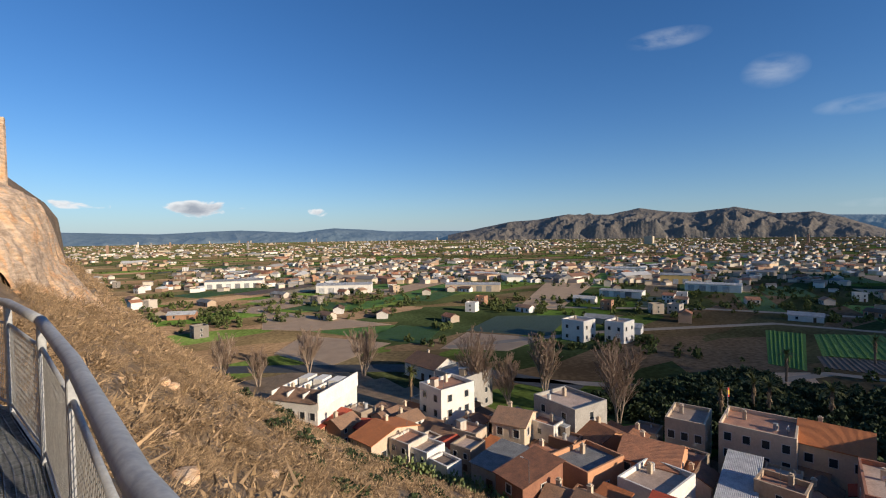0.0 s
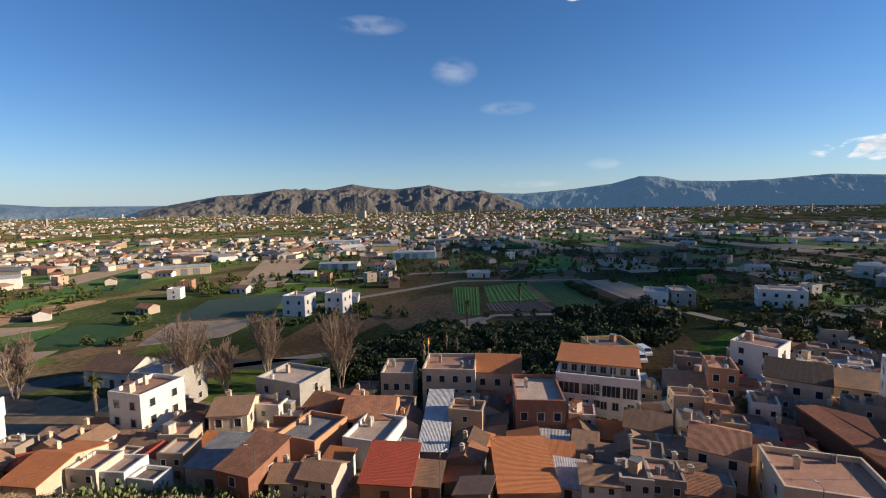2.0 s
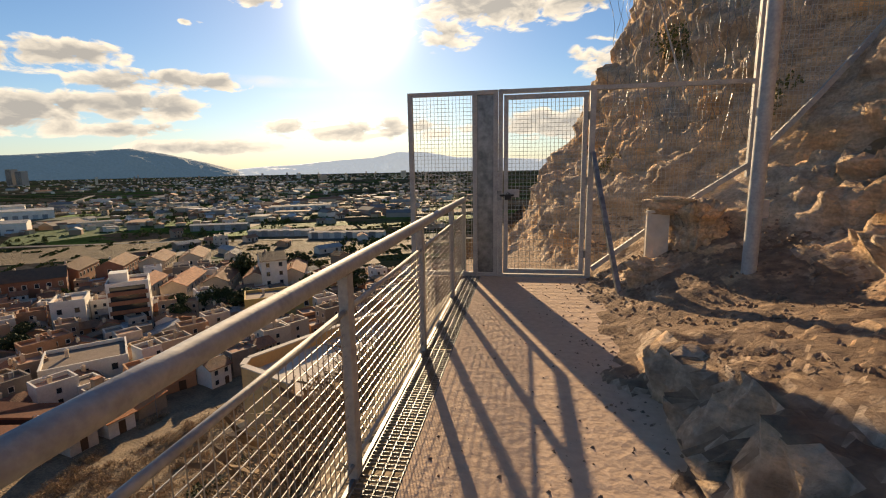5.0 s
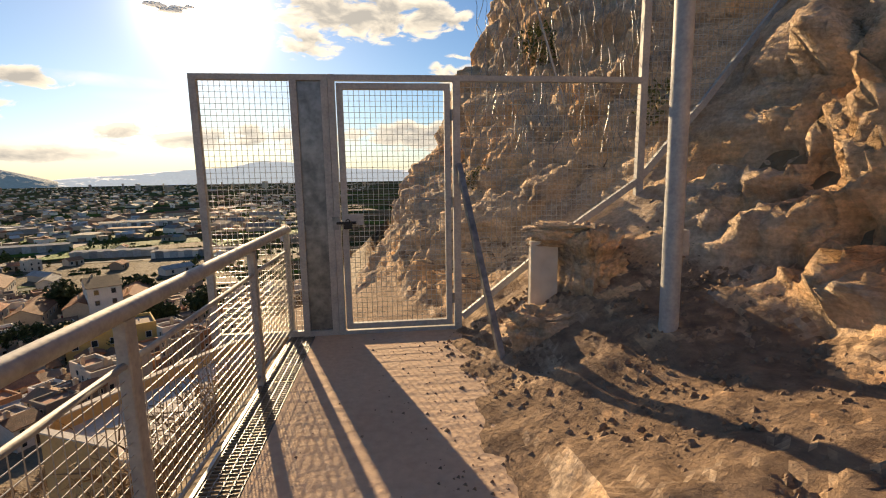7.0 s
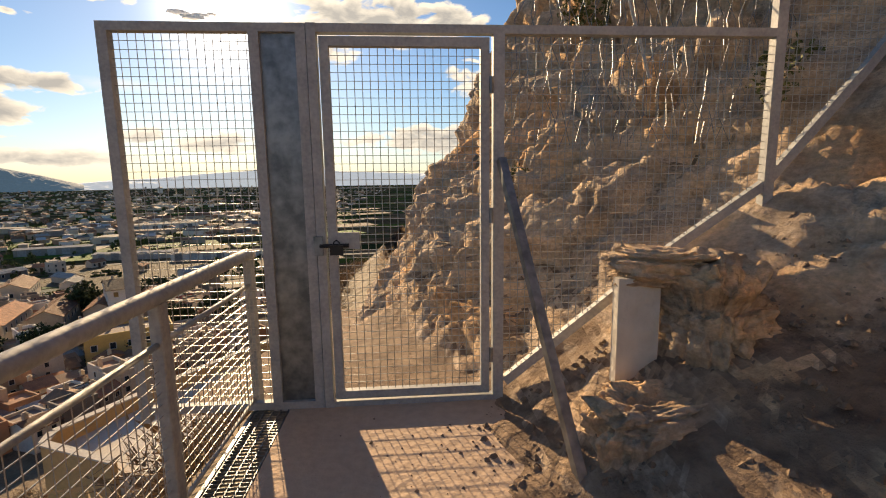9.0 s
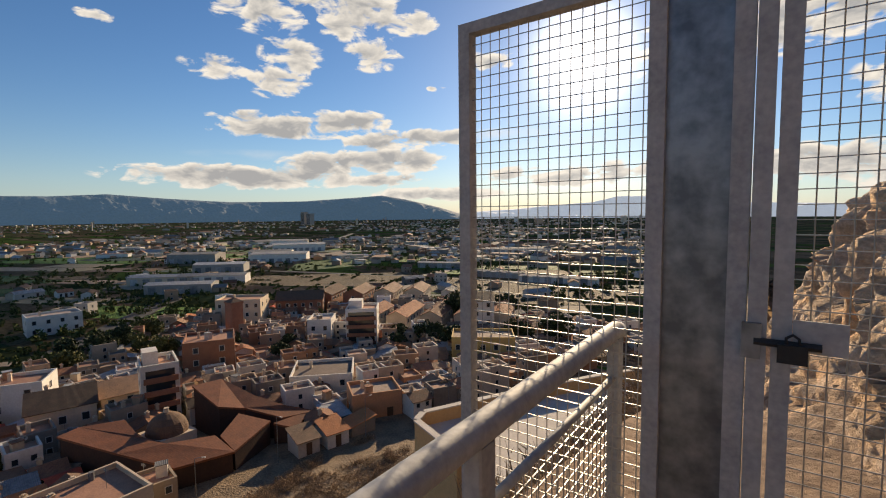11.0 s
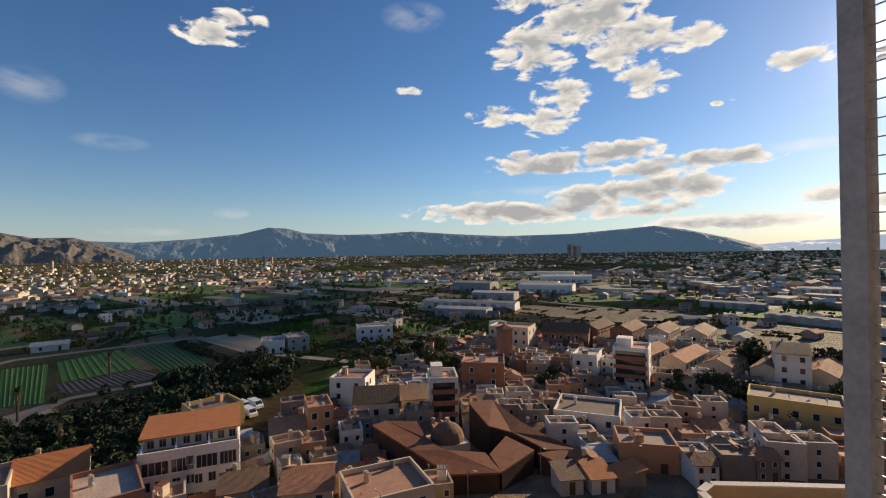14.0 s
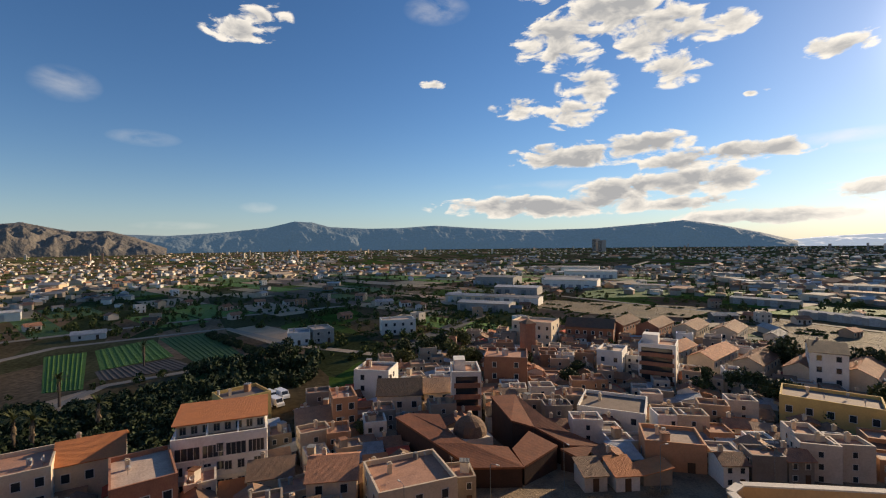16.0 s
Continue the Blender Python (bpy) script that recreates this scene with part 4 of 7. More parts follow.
def build_lookout():
    t = thing("lookout", "curved lower lookout terrace with an ochre parapet wall", "terrace", kind="structure")
    outline = [(-17.0, 25.2), (-12.8, 23.4), (-6, 23.5), (2.5, 24.0), (2.5, 47), (-4.0, 47.0), (-7.2, 43.5), (-10.6, 38.5), (-13.6, 33.4), (-15.8, 29.2), (-17.3, 26.2)]
    part("paving", Geo().prism(outline, -12.4, -11.35), M["terrace"], t, "pale paved terrace floor")
    ring = outline[4:] + outline[:2]
    for a, b in zip(ring[1:], ring[2:]):
        a, b = Vector(a), Vector(b)
        d = (b - a).normalized()
        n = Vector((d.y, -d.x)) * 0.28
        part("parapet", Geo().prism([tuple(p) for p in (a, a + n, b + n, b)], -16.0, -10.55), M["plaster_y"], t)
        n2, e = n * 1.25, -n * 0.25
        part("coping", Geo().prism([tuple(p) for p in (a + e, a + n2, b + n2, b + e)], -10.55, -10.47), M["terrace"], t)


build_lookout()


def build_crag():
    def crag_z(x, y):
        z = np.interp(x, [-6, -1, 0, 1.7, 3.4, 3.9, 4.7, 6.2, 9, 16], [-13, -6.2, -5.1, -2.6, 0.0, 3.0, 4.7, 5.7, 7, 6])
        off = np.maximum(np.abs(y + 46) - 2.5, 0)
        return z - (off / 5.0) ** 2
    rock_sheet("crag", "bare ochre crag below the castle tower", -5, 16, -62, -33, 0.25, M["rock"], 0.5, crag_z)
    t = thing("castle_tower", "weathered tan masonry tower on the crag", "tower", pose(7.05, -46, 2.8))
    g = Geo().tube([(0, 0, -1), (0, 0, 1), (0, 0, 4), (0, 0, 7.0)], 1.25, 20)
    part("wall", g, M["rock"], t)
    for k in range(8):
        a = k * math.pi / 4
        part("merlon", Geo().box(-0.3, -0.2, 7.0, 0.3, 0.2, 7.5), M["rock"], t, at=pose(math.cos(a) * 1.0, math.sin(a) * 1.0, 0, 0, 0, math.degrees(a) + 90))


build_crag()


# ---- far mountains ----
def mountain(name, label, peaks, dist, deep, material, seed, rugged=0.35):
    """A range seen between two yaws: peaks are (yaw, elevation) in degrees."""
    ya, el = [p[0] for p in peaks], [p[1] for p in peaks]
    th = np.arange(ya[0], ya[-1] + 0.01, 0.08)
    rows = np.linspace(-1, 0.4, 43)
    TH, R = np.meshgrid(th, rows)
    top = np.interp(TH, ya, el)
    h = np.tan(np.radians(top)) * dist + 42
    shape = np.clip(1 - np.abs(R) ** 1.2, 0, 1)
    d = dist + R * deep
    x, y = -np.sin(np.radians(TH)) * d, np.cos(np.radians(TH)) * d
    p = np.stack([x.ravel() / 420, y.ravel() / 420, np.full(x.size, seed)], 1)
    n = fbm(p, 5, True).reshape(x.shape) - 0.62
    n2 = fbm(p * 3.3 + 7, 4, True).reshape(x.shape) - 0.62
    fold = np.clip(np.abs(R) * 6, 0.16, 1.0)
    z = -42 + h * np.clip(shape + (n * rugged * 1.6 + n2 * rugged * 1.1) * fold * np.clip(1.2 - shape, 0, 1) * 1.6 * (shape > 0), 0, 1.12)
    nx, ny = len(th), len(rows)
    i = np.arange(nx * ny).reshape(ny, nx)
    faces = np.stack([i[:-1, :-1], i[:-1, 1:], i[1:, 1:], i[1:, :-1]], -1).reshape(-1, 4)
    me = soup(name, np.stack([x, y, z], -1).reshape(-1, 3), faces, material, True)
    return tagged(new(name, me), label, "mountain", kind="structure")


# the air before these ranges is painted into their glowing materials
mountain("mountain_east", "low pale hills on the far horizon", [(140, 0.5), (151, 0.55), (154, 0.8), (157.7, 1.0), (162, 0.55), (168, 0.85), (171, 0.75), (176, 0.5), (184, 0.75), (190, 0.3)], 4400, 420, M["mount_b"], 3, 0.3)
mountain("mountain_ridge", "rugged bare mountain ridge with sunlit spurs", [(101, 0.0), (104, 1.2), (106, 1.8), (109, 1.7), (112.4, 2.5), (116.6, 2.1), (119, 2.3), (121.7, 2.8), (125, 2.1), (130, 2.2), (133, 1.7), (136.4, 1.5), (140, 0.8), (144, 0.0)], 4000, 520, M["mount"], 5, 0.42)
mountain("mountain_south", "long wooded mountain range with painted blue haze", [(33, 0.0), (36, 0.9), (40, 1.9), (43, 2.4), (47, 2.1), (52, 1.75), (60, 1.65), (66, 2.0), (71.3, 2.4), (76, 2.1), (80, 2.1), (84, 2.3), (86, 2.85), (88, 2.95), (91, 2.2), (95, 1.75), (98, 1.5), (101, 1.3), (106, 1.5), (112, 0.8), (118, 0)], 4600, 380, M["mount_b"], 9, 0.25)
mountain("mountain_west", "faint mountains with painted haze under the sun", [(-20, 0.4), (-8, 0.6), (0, 0.9), (8, 1.2), (12, 1.9), (15, 1.95), (18, 1.3), (23, 1.0), (27, 0.6), (31, 0.4), (34, 0.1)], 4700, 250, M["mount_w"], 13, 0.3)
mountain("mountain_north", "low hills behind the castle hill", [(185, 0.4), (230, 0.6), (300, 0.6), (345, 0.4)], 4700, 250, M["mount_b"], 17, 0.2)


# ---- unseen clouds, added past the camera's clip distance to shade parts of the plain ----
def cloud(gx, gy, dist, a, b, c, seed, material):
    """An added, unseen flat-bottomed cumulus whose shade falls round (gx, gy) on the plain."""
    bm = bmesh.new()
    bmesh.ops.create_icosphere(bm, subdivisions=5, radius=1)
    p = np.array([v.co[:] for v in bm.verts])
    n = fbm(p * 1.7 + seed, 5) - 0.5
    p = p * (1 + 1.5 * n)[:, None]
    p[:, 2] = np.where(p[:, 2] < 0, p[:, 2] * 0.55, p[:, 2])
    F = np.array([[v.index for v in f.verts] for f in bm.faces])
    bm.free()
    ob = new("cloud", soup("cloud", p * np.array([a, b, c]), F, material, True))
    ob.matrix_basis = Matrix.Translation(Vector((gx, gy, -40)) + SUN_DIR * dist) @ pose(0, 0, 0, 0, 0, math.degrees(SUN_YAW))
    return tagged(ob, "unseen cumulus cloud added to shade the plain", "cloud", "clouds before the sun")


def cloud_material():
    m = bpy.data.materials.new("cloud_vapour")
    m.use_nodes = True
    nt = m.node_tree
    nt.nodes.clear()
    out, mix = nt.nodes.new("ShaderNodeOutputMaterial"), nt.nodes.new("ShaderNodeMixShader")
    d, t = nt.nodes.new("ShaderNodeBsdfDiffuse"), nt.nodes.new("ShaderNodeBsdfTranslucent")
    for s in (d, t):
        s.inputs[0].default_value = (0.95, 0.95, 0.95, 1)
    mix.inputs[0].default_value = 0.85
    nt.links.new(d.outputs[0], mix.inputs[1])
    nt.links.new(t.outputs[0], mix.inputs[2])
    nt.links.new(mix.outputs[0], out.inputs[0])
    return m


VAPOUR = cloud_material()
# all stand 6 km off or more, out of view, only for their shadows
cloud(-365, 15, 6000, 115, 70, 22, 3, VAPOUR)
cloud(-460, -130, 6200, 100, 70, 22, 8, VAPOUR)
cloud(-560, 90, 6400, 100, 70, 20, 14, VAPOUR)
cloud(-250, -40, 6100, 78, 50, 16, 21, VAPOUR)
cloud(-128, -78, 6050, 44, 34, 12, 27, VAPOUR)


# ---- houses ----
WIN_FRAME = Geo().box(-0.62, -0.07, -0.75, -0.52, 0.0, 0.75).box(0.52, -0.07, -0.75, 0.62, 0.0, 0.75).box(-0.52, -0.07, 0.65, 0.52, 0.0, 0.75).box(-0.72, -0.13, -0.85, 0.72, 0.0, -0.75).box(-0.03, -0.05, -0.75, 0.03, -0.01, 0.65).mesh("window", M["frame_m"])
WIN_PANE = Geo().box(-0.52, -0.035, -0.75, 0.52, -0.012, 0.65).mesh("pane", M["glass"])
DOOR = Geo().box(-0.5, -0.05, 0, 0.5, 0.0, 2.1).box(-0.6, -0.08, 0, -0.5, 0.0, 2.2).box(0.5, -0.08, 0, 0.6, 0.0, 2.2).box(-0.6, -0.08, 2.1, 0.6, 0.0, 2.2).mesh("door", surf("dark_wood_door", (0.12, 0.07, 0.04), None, 3.0, bump=0.1))
CHIMNEY = Geo().box(-0.3, -0.3, -0.5, 0.3, 0.3, 1.1).box(-0.38, -0.38, 1.1, 0.38, 0.38, 1.2).box(-0.2, -0.2, 1.2, 0.2, 0.2, 1.4).mesh("chimney", M["cream"])
WIN_WHOLE = Geo().add([(-0.66, -0.08, -0.8), (0.66, -0.08, -0.8), (0.66, -0.08, 0.75), (-0.66, -0.08, 0.75), (-0.52, -0.08, -0.7), (0.52, -0.08, -0.7), (0.52, -0.08, 0.65), (-0.52, -0.08, 0.65),
                      (-0.52, -0.02, -0.7), (0.52, -0.02, -0.7), (0.52, -0.02, 0.65), (-0.52, -0.02, 0.65), (-0.66, 0, -0.8), (0.66, 0, -0.8), (0.66, 0, 0.75), (-0.66, 0, 0.75)],
                     [(i, (i + 1) % 4, 4 + (i + 1) % 4, 4 + i) for i in range(4)] + [(4 + i, 4 + (i + 1) % 4, 8 + (i + 1) % 4, 8 + i) for i in range(4)] + [((i + 1) % 4, i, 12 + i, 12 + (i + 1) % 4) for i in range(4)] + [(8, 9, 10, 11)]).mesh("window", M["frame_m"])
WIN_WHOLE.materials.append(M["glass"])
WIN_WHOLE.polygons[12].material_index = 1
TAKEN, BLOCKS = [], []


def add_window(parent, m, scale=1.0, fine=False):
    if not fine:
        return part("window", WIN_WHOLE, None, parent, at=m @ Matrix.Diagonal((scale, 1, scale, 1)))
    w = part("window", WIN_FRAME, None, parent, at=m @ Matrix.Diagonal((scale, 1, scale, 1)))
    part("pane", WIN_PANE, None, w)
    return w


def fh_top(h):
    return 3.6 if h > 4 else 2.4


def house_shape(root, w, d, h, wall, roofm, roof="flat", windows=(2, 2), storeys=2, chimney=True, sides=True, door=True, awning=False, rise=None):
    """Walls, roof, windows and door of a house whose front left corner is the origin and whose depth runs along y."""
    t = 0.3
    low = -2.5
    rise = rise or min(w, d) * 0.24
    if roof == "flat":
        out, inn, top = [(0, 0), (w, 0), (w, d), (0, d)], [(t, t), (w - t, t), (w - t, d - t), (t, d - t)], h + 0.2 * fh_top(h)
        g = Geo().add([(*p, low) for p in out] + [(*p, top) for p in out] + [(*p, top) for p in inn] + [(*p, h - 0.3) for p in inn],
                      [(k + i, k + (i + 1) % 4, k + 4 + (i + 1) % 4, k + 4 + i) for k in (0, 4, 8) for i in range(4)])
        part("wall", g, M[wall], root)
        part("roof", Geo().box(t, t, h - 0.2, w - t, d - t, h), M[roofm], root)
    elif roof == "gable":
        g = Geo().add([(0, 0, low), (w, 0, low), (w, d, low), (0, d, low), (0, 0, h), (w, 0, h), (w, d, h), (0, d, h), (0, d / 2, h + rise), (w, d / 2, h + rise)],
                      [(0, 1, 5, 4), (2, 3, 7, 6), (1, 2, 6, 9, 5), (3, 0, 4, 8, 7), (4, 5, 9, 8), (6, 7, 8, 9)])
        part("wall", g, M[wall], root)
        o, q = 0.35, 0.14
        k = rise / (d / 2)
        g = Geo()
        for y0, z0 in ((-o, h - o * k), (d + o, h - o * k)):
            g.add([(-o, y0, z0 + 0.02), (w + o, y0, z0 + 0.02), (w + o, d / 2, h + rise + 0.02), (-o, d / 2, h + rise + 0.02), (-o, y0, z0 + q), (w + o, y0, z0 + q), (w + o, d / 2, h + rise + q), (-o, d / 2, h + rise + q)],
                  [(3, 2, 1, 0), (4, 5, 6, 7), (0, 1, 5, 4), (1, 2, 6, 5), (2, 3, 7, 6), (3, 0, 4, 7)])
        part("roof", g, M[roofm], root)
    else:
        g = Geo().add([(0, 0, low), (w, 0, low), (w, d, low), (0, d, low), (0, 0, h), (w, 0, h), (w, d, h + rise), (0, d, h + rise)], [(0, 1, 5, 4), (2, 3, 7, 6), (1, 2, 6, 5), (3, 0, 4, 7), (4, 5, 6, 7)])
        part("wall", g, M[wall], root)
        o, q, k = 0.3, 0.13, rise / d
        g = Geo().add([(-o, -o, h - o * k + 0.02), (w + o, -o, h - o * k + 0.02), (w + o, d + o, h + rise + o * k + 0.02), (-o, d + o, h + rise + o * k + 0.02),
                       (-o, -o, h - o * k + q), (w + o, -o, h - o * k + q), (w + o, d + o, h + rise + o * k + q), (-o, d + o, h + rise + o * k + q)],
                      [(3, 2, 1, 0), (4, 5, 6, 7), (0, 1, 5, 4), (1, 2, 6, 5), (2, 3, 7, 6), (3, 0, 4, 7)])
        part("roof", g, M[roofm], root)
    if chimney:
        part("chimney", CHIMNEY, None, root, at=pose(w * 0.28, d * 0.62, h + (rise * 0.7 if roof != "flat" else 0.3)))
    fh = h / storeys
    for s in range(storeys):
        z = fh * s + min(1.7, fh * 0.55)
        sc = min(1.0, fh / 2.9)
        nf, ns = windows
        for i in range(nf):
            x = w * (i + 0.5) / nf
            if s == 0 and door and i == nf // 2:
                part("door", DOOR, None, root, at=pose(x, 0, -0.1) @ Matrix.Diagonal((sc, 1, min(1, fh / 2.5), 1)))
            else:
                add_window(root, pose(x, 0, z), sc)
        if sides:
            for i in range(ns):
                y = d * (i + 0.5) / ns
                add_window(root, pose(w, y, z, 0, 0, 90), sc)
                add_window(root, pose(0, y, z, 0, 0, -90), sc)


def town_ground(x, y):
    return float(land_z([x], [y])[0])


def house(x, y, rot, w, d, h, wall, roofm, roof, label, storeys=2, windows=(2, 2), group="houses of the old town", category="house", name="house", **more):
    c, s = math.cos(radians(rot)), math.sin(radians(rot))
    cx, cy = x + c * w / 2 - s * d / 2, y + s * w / 2 + c * d / 2
    g = max(min(town_ground(x, y), town_ground(cx, cy)), -40)
    TAKEN.append((cx, cy, math.hypot(w, d) / 2))
    BLOCKS.append((cx, cy, c, s, w / 2, d / 2))
    root = thing(name, label, category, pose(x, y, g, 0, 0, rot), group)
    house_shape(root, w, d, h, wall, roofm, roof, windows, storeys, **more)
    return root


def row_house():
    r = house(-24.1, -94.7, 126, 11.2, 15, 7.0, "white", "tile_b", "flat", "long white row house with roof terraces and blank end wall", 2, (5, 0), chimney=False)
    for k in range(3):
        part("party_wall", Geo().box(0.3 + 3.6 * k, 0.6, 7.0, 0.55 + 3.6 * k, 12.5, 9.0), M["white"], r)
        part("stair_house", Geo().box(1.0 + 3.6 * k, 8.5, 7.0, 3.2 + 3.6 * k, 12.0, 9.4), M["white"], r)
        part("roof_slope", Geo().add([(0.0 + 3.7 * k, -0.4, 7.75), (3.7 + 3.7 * k, -0.4, 7.75), (3.7 + 3.7 * k, 3.4, 9.2), (3.7 * k, 3.4, 9.2), (3.7 * k, 3.4, 7.2), (3.7 + 3.7 * k, 3.4, 7.2)],
                                     [(0, 1, 2, 3), (3, 2, 5, 4), (0, 4, 5, 1), (0, 3, 4), (1, 5, 2)]), M["tile_b"], r)
        part("chimney", CHIMNEY, None, r, at=pose(2.0 + 3.6 * k, 5.2, 8.0))
    part("gable_wall", Geo().box(11.2, 0.0, 6.5, 11.45, 15.0, 9.6), M["white"], r)


row_house()
house(-51.9, -83.2, 94, 7.2, 9, 9.0, "white", "terra", "flat", "white three storey house with a red roof terrace", 3, (2, 2))
house(-33.0, -76.0, 103, 5.6, 11, 4.2, "cream", "tile_o", "gable", "low house with a bright orange tiled roof", 1, (2, 2))
house(-28.8, -87.3, 114, 3.2, 9, 3.0, "orange", "tile_r", "shed", "lean-to shed with a red roof", 1, (1, 0), chimney=False)
house(-67.5, -65.5, 88, 10.4, 9, 8.6, "grey", "deckr", "flat", "grey rendered house with white side wall and roof parapets", 3, (2, 1))
house(-55.8, -64.8, 116, 6.2, 8, 6.2, "cream", "tile_b", "gable", "tan stepped house with brown tiles", 2)
house(-70.4, -120.5, 98, 13, 10, 4, "white", "tile_b", "gable", "white villa with a brown tiled roof", 1, (4, 2))
house(-63.5, -94.5, 102, 10, 10, 8, "grey", "sheet", "flat", "grey apartment house behind bare poplars", 3, (4, 2))
house(-67.5, -56.3, 82, 6.6, 8, 4.6, "orange", "tile", "gable", "low house with rust brown tiles", 1)
house(-64.3, -44.5, 108, 8.5, 9, 5.2, "orange", "tile", "gable", "orange house with a clay tile roof", 2, (3, 1))
house(-80.4, -45.8, 108, 6.4, 9, 7.6, "cream", "deckr", "flat", "cream house with arched windows and roof terrace", 2, (3, 2))
house(-83.2, -37.9, 105, 10.6, 10, 8.4, "cream", "terra", "flat", "cream public building with a red roof terrace and flagpole", 3, (4, 2), category="building", name="public_building")
house(-89.0, -28.6, 102, 9.1, 10, 7.6, "cream", "tile_o", "gable", "cream house with a long orange tiled roof", 2, (3, 2))
house(-50.6, -32.9, 103, 6.8, 7, 3.0, "orange", "tile_r", "shed", "low house with a deep red sheet roof", 1, (1, 1), chimney=False, rise=1.9)
house(-54.7, -15.0, 111, 7.5, 9, 3.0, "orange", "tile_o", "shed", "low house with a plain orange-red sloping roof", 1, (1, 1), chimney=False, rise=2.4)
house(-60.6, -28.8, 107, 4.2, 20, 4.0, "grey", "sheet", "shed", "long narrow shed with a blue-grey corrugated roof", 1, (1, 3), chimney=False, rise=1.2)
house(-74.5, -17.1, 106, 8.2, 12, 7.6, "brick", "deckr", "flat", "brick house with white arched windows and a gabled parapet", 2, (3, 1))
house(-114.4, -6.7, 114, 10.5, 9, 6.6, "yellow", "deckr", "flat", "yellow house with a roof terrace beside a van yard", 2, (3, 2))
house(-77.7, -0.1, 86, 6.6, 7, 4.6, "cream", "tile_b", "gable", "old cream house with weathered tiles", 2)
house(-101.3, 8.1, 92, 7.6, 9, 4.6, "grey", "tile_b", "gable", "grey house with a dark tiled roof", 1, (3, 1))
house(-101.5, 15.4, 90, 5.2, 8, 8.4, "orange", "terra", "flat", "red and white three storey house", 3, (2, 1))
house(-45.2, -57.7, 100, 7.3, 8, 3.6, "grey", "sheet", "shed", "shed with a grey sheet roof", 1, (1, 1), chimney=False, rise=0.9)
house(-43.7, -50.3, 90, 5.4, 8, 5.2, "brick", "tile", "shed", "brick house with a steep tiled roof and white gable wall", 2, (1, 1), chimney=False)
house(-55.5, -50.8, 90, 7.3, 9, 4.4, "orange", "sheet", "flat", "orange block house with red parapet", 1, (2, 1))
house(-58.1, -40.4, 94, 7.0, 9, 4.4, "white", "deckr", "flat", "white house of stacked boxes and small terraces", 1, (2, 2))
house(-123.5, 23.2, 60, 9.5, 9, 8.4, "white", "terra", "flat", "white house with a terracotta roof terrace", 3, (2, 1))
house(-104.5, 25.5, 74, 10.0, 10, 7.6, "cream", "tile_b", "gable", "cream house with a blank white gable and dark roof", 2, (3, 0))
house(-107.8, 37.7, 81, 9.8, 9, 5.8, "cream", "tile_b", "gable", "cream terrace house with a dark tiled roof", 2, (3, 1))
house(-119.6, 58.8, 60, 12, 12, 9.4, "brick", "terra", "flat", "tall orange brick building", 3, (2, 1))
house(-85.5, 65.2, 45, 13.6, 12, 5.4, "white", "deckr", "flat", "white house round a flat roof terrace", 2, (3, 2))
house(-121.6, 98.4, 40, 7.5, 10, 7.6, "white", "deckr", "flat", "white two storey house with a roof terrace", 2)
house(-70.2, 105.4, 32, 17, 10, 7.4, "yellow", "deckr", "flat", "long ochre yellow building with white roof rooms", 2, (5, 1), category="building")
house(-84.2, 137.3, 36, 8, 14, 12, "white", "tile_b", "gable", "tall white apartment block with a dark roof", 4, (2, 3), category="apartment block", name="apartment_block")
house(-164.2, 116.1, 46, 18.6, 12, 7.4, "brick", "tile_b", "gable", "long brown brick building with many windows", 2, (6, 2), category="building")
for i in range(4):
    house(-158 - 4 * i + 14 * i, 140 + 9 * i, 118, 20, 9, 7, "brick" if i < 2 else "cream", "tile_b", "gable", "terrace of brick row houses with brown roofs", 2, (6, 1))
for i in range(5):
    house(-112 + 9.5 * i, 118 + 7 * i, 112, 22, 7.5, 6.6, "cream", "tile", "gable", "row of cream terraced houses with clay tiles", 2, (6, 0))
house(-211.4, 49.5, 84, 15.8, 10, 6.4, "white", "deckr", "flat", "bright white two storey house on the main street", 2, (4, 2))
house(-168.7, 93.7, 42, 16.2, 12, 10, "cream", "terra", "flat", "cream apartment house with long balconies", 3, (5, 2), category="apartment block", name="apartment_block")
house(-71.2, 8.2, 78, 7.2, 9, 5.4, "cream", "tile", "gable", "cream house with old lichened tiles", 2, (2, 1))
house(-62.0, 17.0, 92, 11.5, 10, 5.4, "cream", "terra", "flat", "cream house with a broad terracotta roof terrace", 2, (3, 2))
house(-64.8, 64.3, 55, 9.7, 8, 4.6, "orange", "deckr", "flat", "low orange house at the foot of the hill", 1, (2, 1))
house(-143.5, -122.8, 98, 9.5, 9, 7.4, "white", "deckr", "flat", "cube-shaped white house between fields", 2)
house(-152.9, -109.9, 98, 7.5, 9, 7.4, "white", "deckr", "flat", "white house under construction among fields", 2)
house(-205.4, 8.2, 88, 9.2, 12, 4.6, "white", "sheet", "flat", "blue-white low house at the field edge", 1, (3, 1))
house(-205.1, 18.6, 98, 8.9, 12, 5.4, "grey", "deckr", "flat", "grey house at the field edge", 2)


